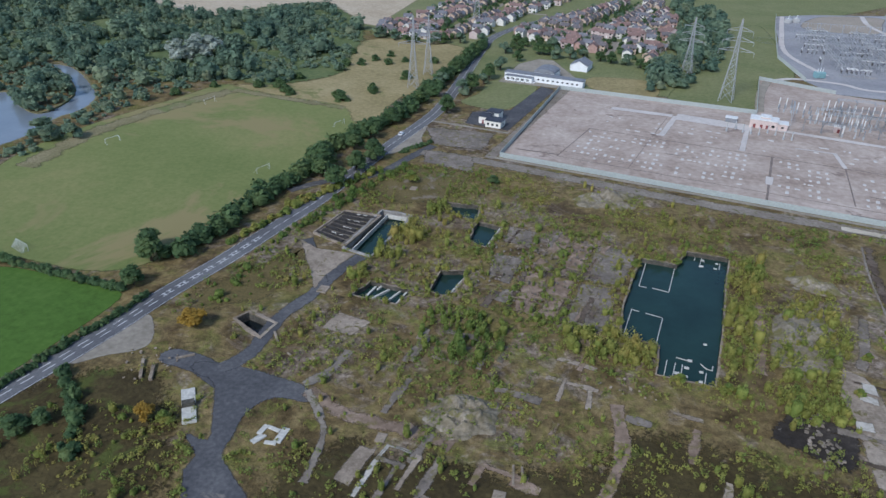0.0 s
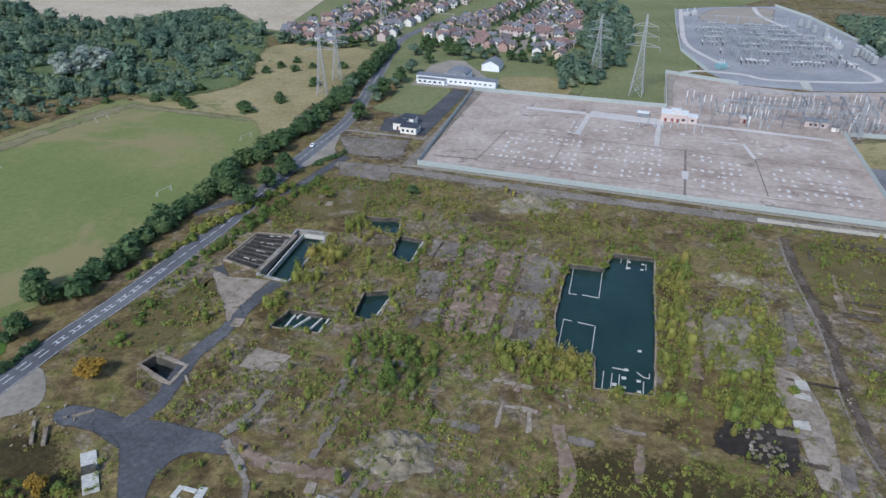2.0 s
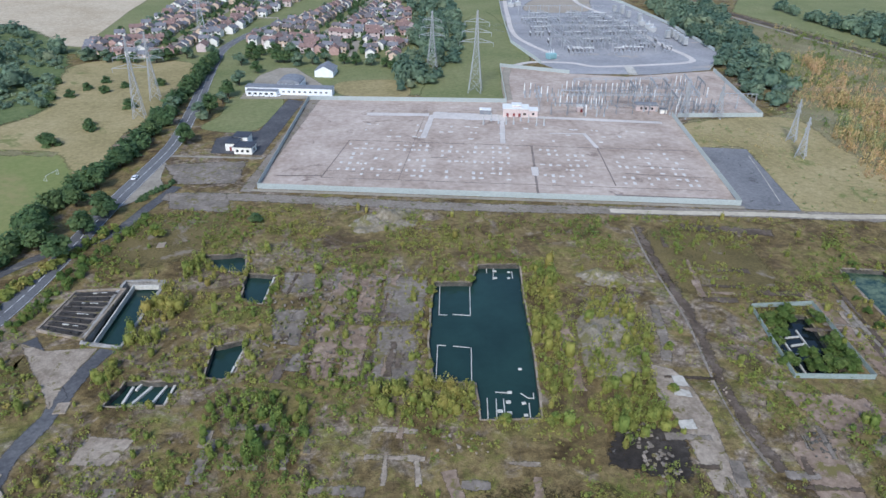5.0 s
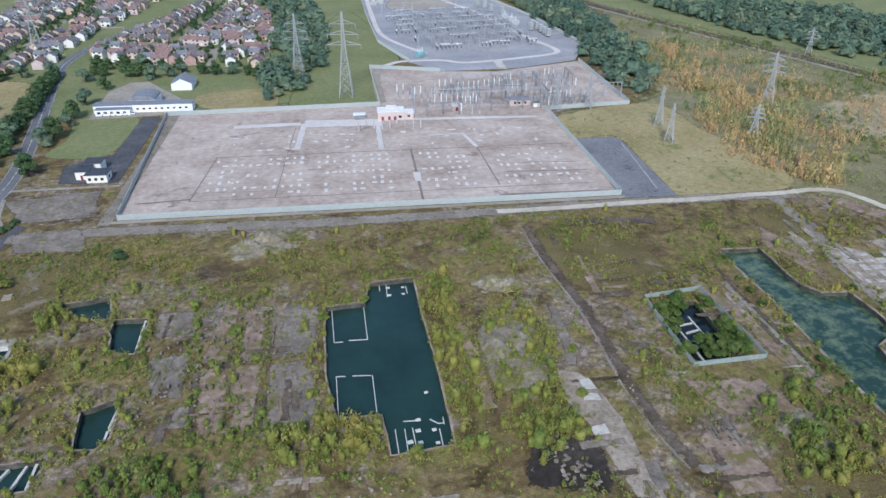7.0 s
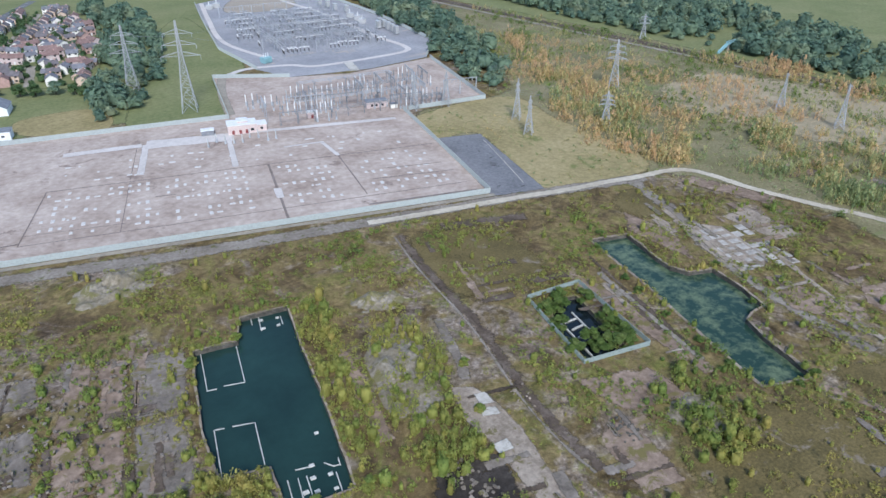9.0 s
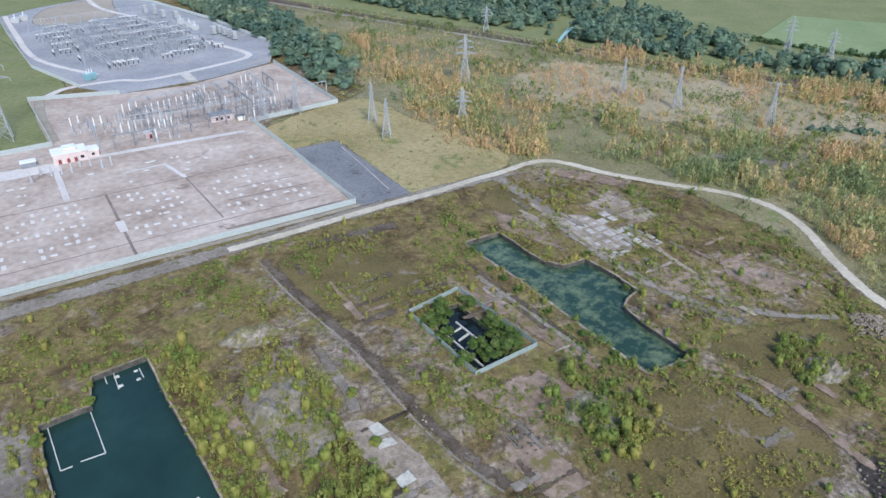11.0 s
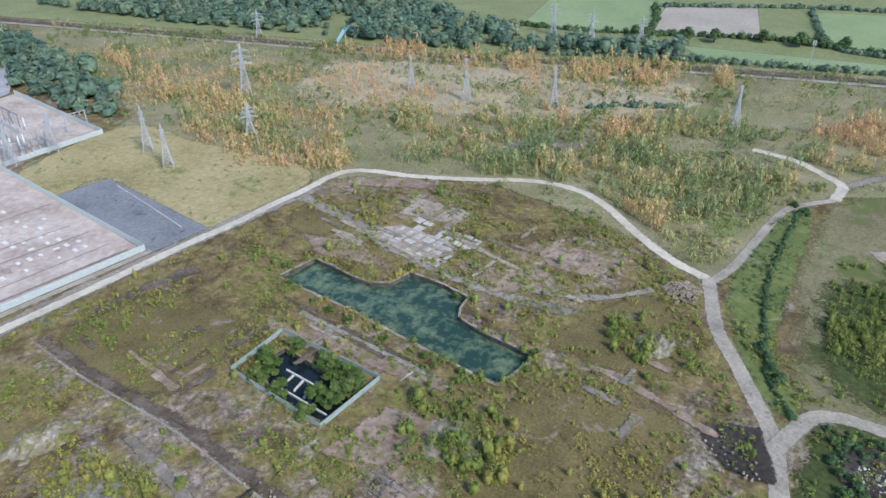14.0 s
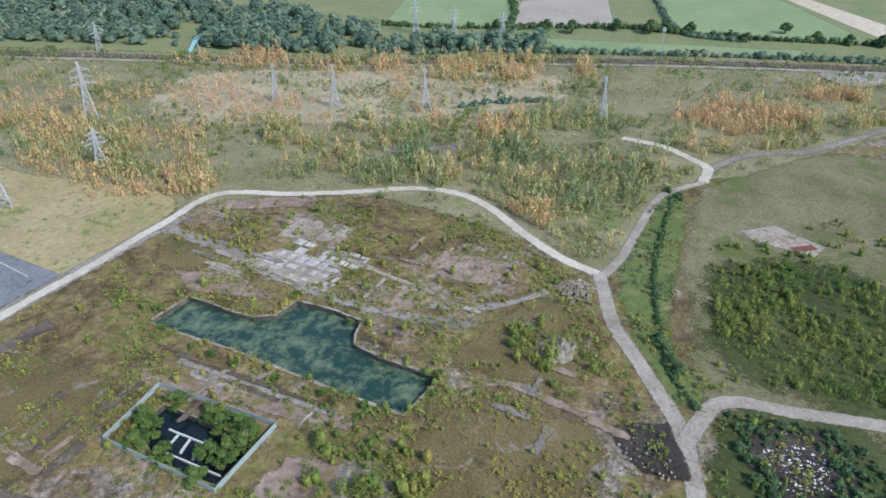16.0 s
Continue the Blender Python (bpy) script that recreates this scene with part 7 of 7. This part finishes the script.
for y in (-1.2, 1.2):
    bm = bmesh.new()
    bar(bm, (-2, y, 6.8), (26, y, 6.8), 0.3)
    for k in range(14):
        bar(bm, (-2 + k * 2, y, 5.6), (k * 2, y, 6.8), 0.15)
    part("truss", bm, TEAL_PAINT, fb)
for x in (0, 24):
    bm = bmesh.new()
    bar(bm, (x, 0, -0.2), (x, 0, 5.2), 0.8)
    part("pier", bm, CONCRETE, fb)
bm = bmesh.new()
bar(bm, (-2, 0, 5.4), (-14, 0, 0.1), 1.6)
part("stair", bm, TEAL_PAINT, fb)
sheet("far_pad", PAD_FAR, LAYBY, 0.05, 3, "pale gravel pad near the railway", "pad")

# ---- single trees and bushes ----
def tree_parts(seed, mat, slim=1.0, lobes=7):
    """Trunk and crown meshes of a tree one unit tall."""
    r = np.random.default_rng(seed)
    bm = bmesh.new()
    bmesh.ops.create_cone(bm, cap_ends=True, segments=7, radius1=0.032, radius2=0.014, depth=0.6, matrix=Matrix.Translation((0, 0, 0.29)))
    heads = []
    for i in range(lobes):
        a, k = 2 * math.pi * i / lobes + r.uniform(-0.4, 0.4), r.uniform(0.12, 0.24) * slim
        z = r.uniform(0.26, 0.72)
        heads.append((k * math.cos(a), k * math.sin(a), z, r.uniform(0.16, 0.24) * (0.8 + 0.2 * slim)))
        bar(bm, (0, 0, z * 0.45), (k * math.cos(a), k * math.sin(a), z), 0.014)
    heads.append((0, 0, 0.78, 0.2))
    trunk = mesh_from("trunk", bm, BARK)
    vs, fs, ts, base = [], [], [], 0
    for x, y, z, s in heads:
        v, f = clump(56, 0.28, 1.0, True, int(r.integers(1000)))
        vs.append(v * s + (x, y, z))
        fs.append(f + base)
        ts.append(np.full(len(v), r.uniform(0.15, 0.85)))
        base += len(v)
    v, f, t = np.concatenate(vs), np.concatenate(fs), np.concatenate(ts)
    crown = bpy.data.meshes.new("crown")
    crown.from_pydata(v.tolist(), [], f.tolist())
    crown.attributes.new("tint", "FLOAT", "POINT").data.foreach_set("value", t.astype(np.float32))
    crown.materials.append(mat)
    return trunk, crown


KINDS = {"oak": [tree_parts(s, LEAF_DARK) for s in (1, 2, 3)], "lime": [tree_parts(s, LEAF_HAZY) for s in (4, 5, 6)], "young": [tree_parts(s, LEAF_SHRUB, 0.9) for s in (7, 8)],
         "sallow": [tree_parts(s, LEAF_GREEN, 1.1) for s in (12, 13)], "gold": [tree_parts(9, LEAF_GOLD, 1.1)], "willow": [tree_parts(s, LEAF_SILVER, 1.2) for s in (10, 11)]}
LABELS = {"oak": "dark green broadleaf tree in full leaf", "lime": "mid-green broadleaf tree in full leaf", "young": "bright yellow-green young tree", "sallow": "green willow bush", "gold": "golden autumn bush-like tree", "willow": "silvery pale willow tree"}
rnd = random.Random(17)


def tree(kind, at, high, wide=1.0, label="", group="", sink=0.0, name="tree"):
    trunk, crown = rnd.choice(KINDS[kind])
    ob = tagged(new(name), label or LABELS[kind], "tree" if name == "tree" else "bush", group)
    ob.matrix_basis = pose(at[0], at[1], -(sink or high * 0.12), 0, 0, rnd.uniform(0, 360)) @ Matrix.Diagonal((high * wide, high * wide, high, 1))
    for n, me in (("trunk", trunk), ("crown", crown)):
        c = new(n, me)
        c.parent = ob
    return ob


def bush(kind, at, high, label, group=""):
    return tree(kind, at, high * 1.3, 1.35, label, group, high * 0.4, "bush")


for at, high in (((-147, 176), 14), ((-143, 161), 9), ((-125, 270), 14), ((-112, 254), 12), ((-110, 273), 12), ((-107, 288), 13), ((-122, 262), 13), ((-152, 182), 11), ((-128, 280), 12), ((-121, 298), 12), ((-119, 315), 12), ((-116, 340), 12)):
    tree("oak", at, high, 1.15, "dark green roadside tree in full leaf", "roadside trees")
for at, high in (((-93, 368), 13), ((-90, 415), 14), ((-93, 405), 12), ((-85, 446), 13), ((-86, 432), 9), ((-112, 380), 12), ((-111, 420), 11), ((-110, 460), 12), ((-109, 500), 12), ((-110, 540), 12), ((-82, 470), 12), ((-75, 500), 10), ((-88, 520), 11), ((-60, 525), 11), ((-40, 520), 11)):
    tree(rnd.choice(("oak", "lime")), at, high, 1.1, "dark green tree beside the road", "roadside trees")
tree("young", (-83, 268), 7, 1.25, "rounded bright yellow-green tree in dry grass")
tree("oak", (-49, 278), 4.5, 1.9, "low dark green bush on dry grass")
tree("gold", (-112, 146), 6.5, 1.5, "golden autumn tree beside the gravel layby")
tree("gold", (-101, 108), 6, 1.0, "golden autumn sapling in scrub")
tree("young", (-96, 108), 5, 1.2, "green sapling in scrub by the apron")
tree("oak", (-118, 104), 5, 1.6, "dark green bush above the road")
tree("oak", (-128, 96), 6, 1.6, "dark green bush above the road")
tree("oak", (-124, 100), 5, 1.5, "dark green bush above the road")
for at, high in (((-287, 429), 21), ((-296, 421), 18), ((-280, 434), 19)):
    tree("willow", at, high, 1.3, "silvery willow standing in dark woodland", "willows")
for at in ((-263, 263), (-272, 267), (-256, 270), (-322, 338), (-310, 330), (-330, 345)):
    tree("lime", at, rnd.uniform(9, 12), 1.35, "pale green riverside willow", "riverside trees")
for at in ((-160, 374), (-148, 399), (-195, 376), (-200, 406), (-136, 429), (-165, 483), (-184, 434), (-176, 453), (-145, 391), (-156, 370), (-171, 468), (-159, 461), (-150, 471), (-130, 474), (-193, 482), (-185, 448), (-215, 380), (-203, 384), (-190, 372), (-252, 350), (-240, 372)):
    bush("oak", at, rnd.uniform(4.5, 7.0), "rounded dark green bush in dry grass", "meadow bushes")
for line in ([(-88, 556), (-60, 546), (-30, 528), (-4, 516), (16, 506)], [(-84, 540), (-66, 528), (-48, 520)], [(-196, 540), (-170, 534), (-148, 530), (-128, 540)]):
    for p in curve_through(line, 8.5):
        tree(rnd.choice(("oak", "lime")), (p.x + rnd.uniform(-4, 4), p.y + rnd.uniform(-4, 4)), rnd.uniform(7, 12), 1.25, "dark green tree at the village edge", "village trees")
for at in GARDENS:
    tree(rnd.choice(("oak", "lime", "lime")), at, rnd.uniform(5, 10), 1.2, "green garden tree between houses", "garden trees")
for outline in (TOWN_WEST, TOWN_EAST):
    p = spread(outline, 0.015)
    p = p[off_line(p, ROAD, 7)]
    planted("garden_shrubbery", p, rng.uniform(1.4, 3.4, len(p)), rng.normal(0.35, 0.25, len(p)).clip(0, 1), LEAF_DARK, CROWNS, (0.9, 1.3), 0.6, "hedges and shrubs between village gardens", "shrubbery")
for at in ((528, 215), (534, 180), (536, 162), (552, 133), (550, 109), (562, 98), (558, 82), (544, 45), (577, 18), (560, 0), (555, -19), (554, -39)):
    tree("oak", at, rnd.uniform(8, 13), 1.3, "dark hedgerow tree between far fields", "field trees")
for at in ((128.2, 195.2), (121, 199.5), (113, 196), (117, 195), (111, 187.4), (124.5, 180), (125.6, 175.3), (124.9, 171.2), (118, 174), (116, 177.5), (114.8, 173.1), (126.5, 184), (121, 171.5), (108.6, 176)):
    bush("sallow", at, rnd.uniform(3.6, 5.0), "dense green willow bush in the fenced basin", "basin bushes")
for at in ((181, 78), (186, 80), (178, 76), (190, 82), (283, 80), (289, 84)):
    bush("oak", at, rnd.uniform(2.5, 4), "dark green bush beside the ditch", "ditch bushes")
for at in ((153, 218), (148, 205), (145, 190), (143, 176), (142, 162), (141, 150), (147, 198), (157, 136), (150, 135), (172, 168), (180, 190), (160, 226)):
    bush("sallow", at, rnd.uniform(1.6, 2.6), "green bush on the pond bank", "pond bushes")
for at in ((27, 228), (22, 229), (13, 222), (38, 160), (26, 161), (72, 168), (66, 160), (57, 172), (78, 186)):
    bush("young", at, rnd.uniform(2.2, 3.4), "bright yellow-green bush beside the flooded basement", "scrub bushes")

# ---- hedges between far fields, ditch and lane verges ----
for ln, r, mat, label in (([(500, 196), (534, 204), (560, 130), (552, 60), (560, -50), (575, -120)], 2.6, LEAF_DARK, "dark hedge between far fields"), ([(520, 300), (542, 214), (640, 230)], 2.4, LEAF_DARK, "dark hedge between far fields"),
                          ([(640, 224), (690, 110), (702, 10)], 2.4, LEAF_HAZY, "green hedge between far fields"), ([(545, 52), (560, 90), (676, 112)], 2.2, LEAF_HAZY, "green hedge between far fields"),
                          ([(452, 250), (474, 190), (500, 60), (515, -60)], 2.6, LEAF_HAZY, "green scrub along the railway"), ([(284, 82), (239, 85), (211, 84), (191, 81), (177, 78), (165, 71)], 0.8, LEAF_DARK, "dark growth in the ditch"),
                          ([(-121, 230), (-112, 250), (-100, 275)], 1.8, LEAF_SHRUB, "bright green verge scrub beside the lane"), ([(-128, 195), (-123, 215), (-118, 235)], 1.6, LEAF_SHRUB, "bright green verge scrub beside the road"),
                          ([(-98, 300), (-94, 308), (-88, 318)], 1.4, LEAF_DARK, "low dark hedge at the layby"), ([(-134, 118), (-122, 108), (-110, 92)], 1.8, LEAF_DARK, "dark scrub above the road"), ([(383, 148), (372, 178), (360, 190)], 2.0, LEAF_HAZY, "thick green scrub in the clearing")):
    p = along(ln, r * 0.75, r * 0.4)
    planted("scrub_line", p, rng.uniform(r * 0.6, r * 1.3, len(p)), rng.normal(0.45, 0.25, len(p)).clip(0, 1), mat, SHRUBS, (0.8, 1.3), 0.5, label, "hedge")
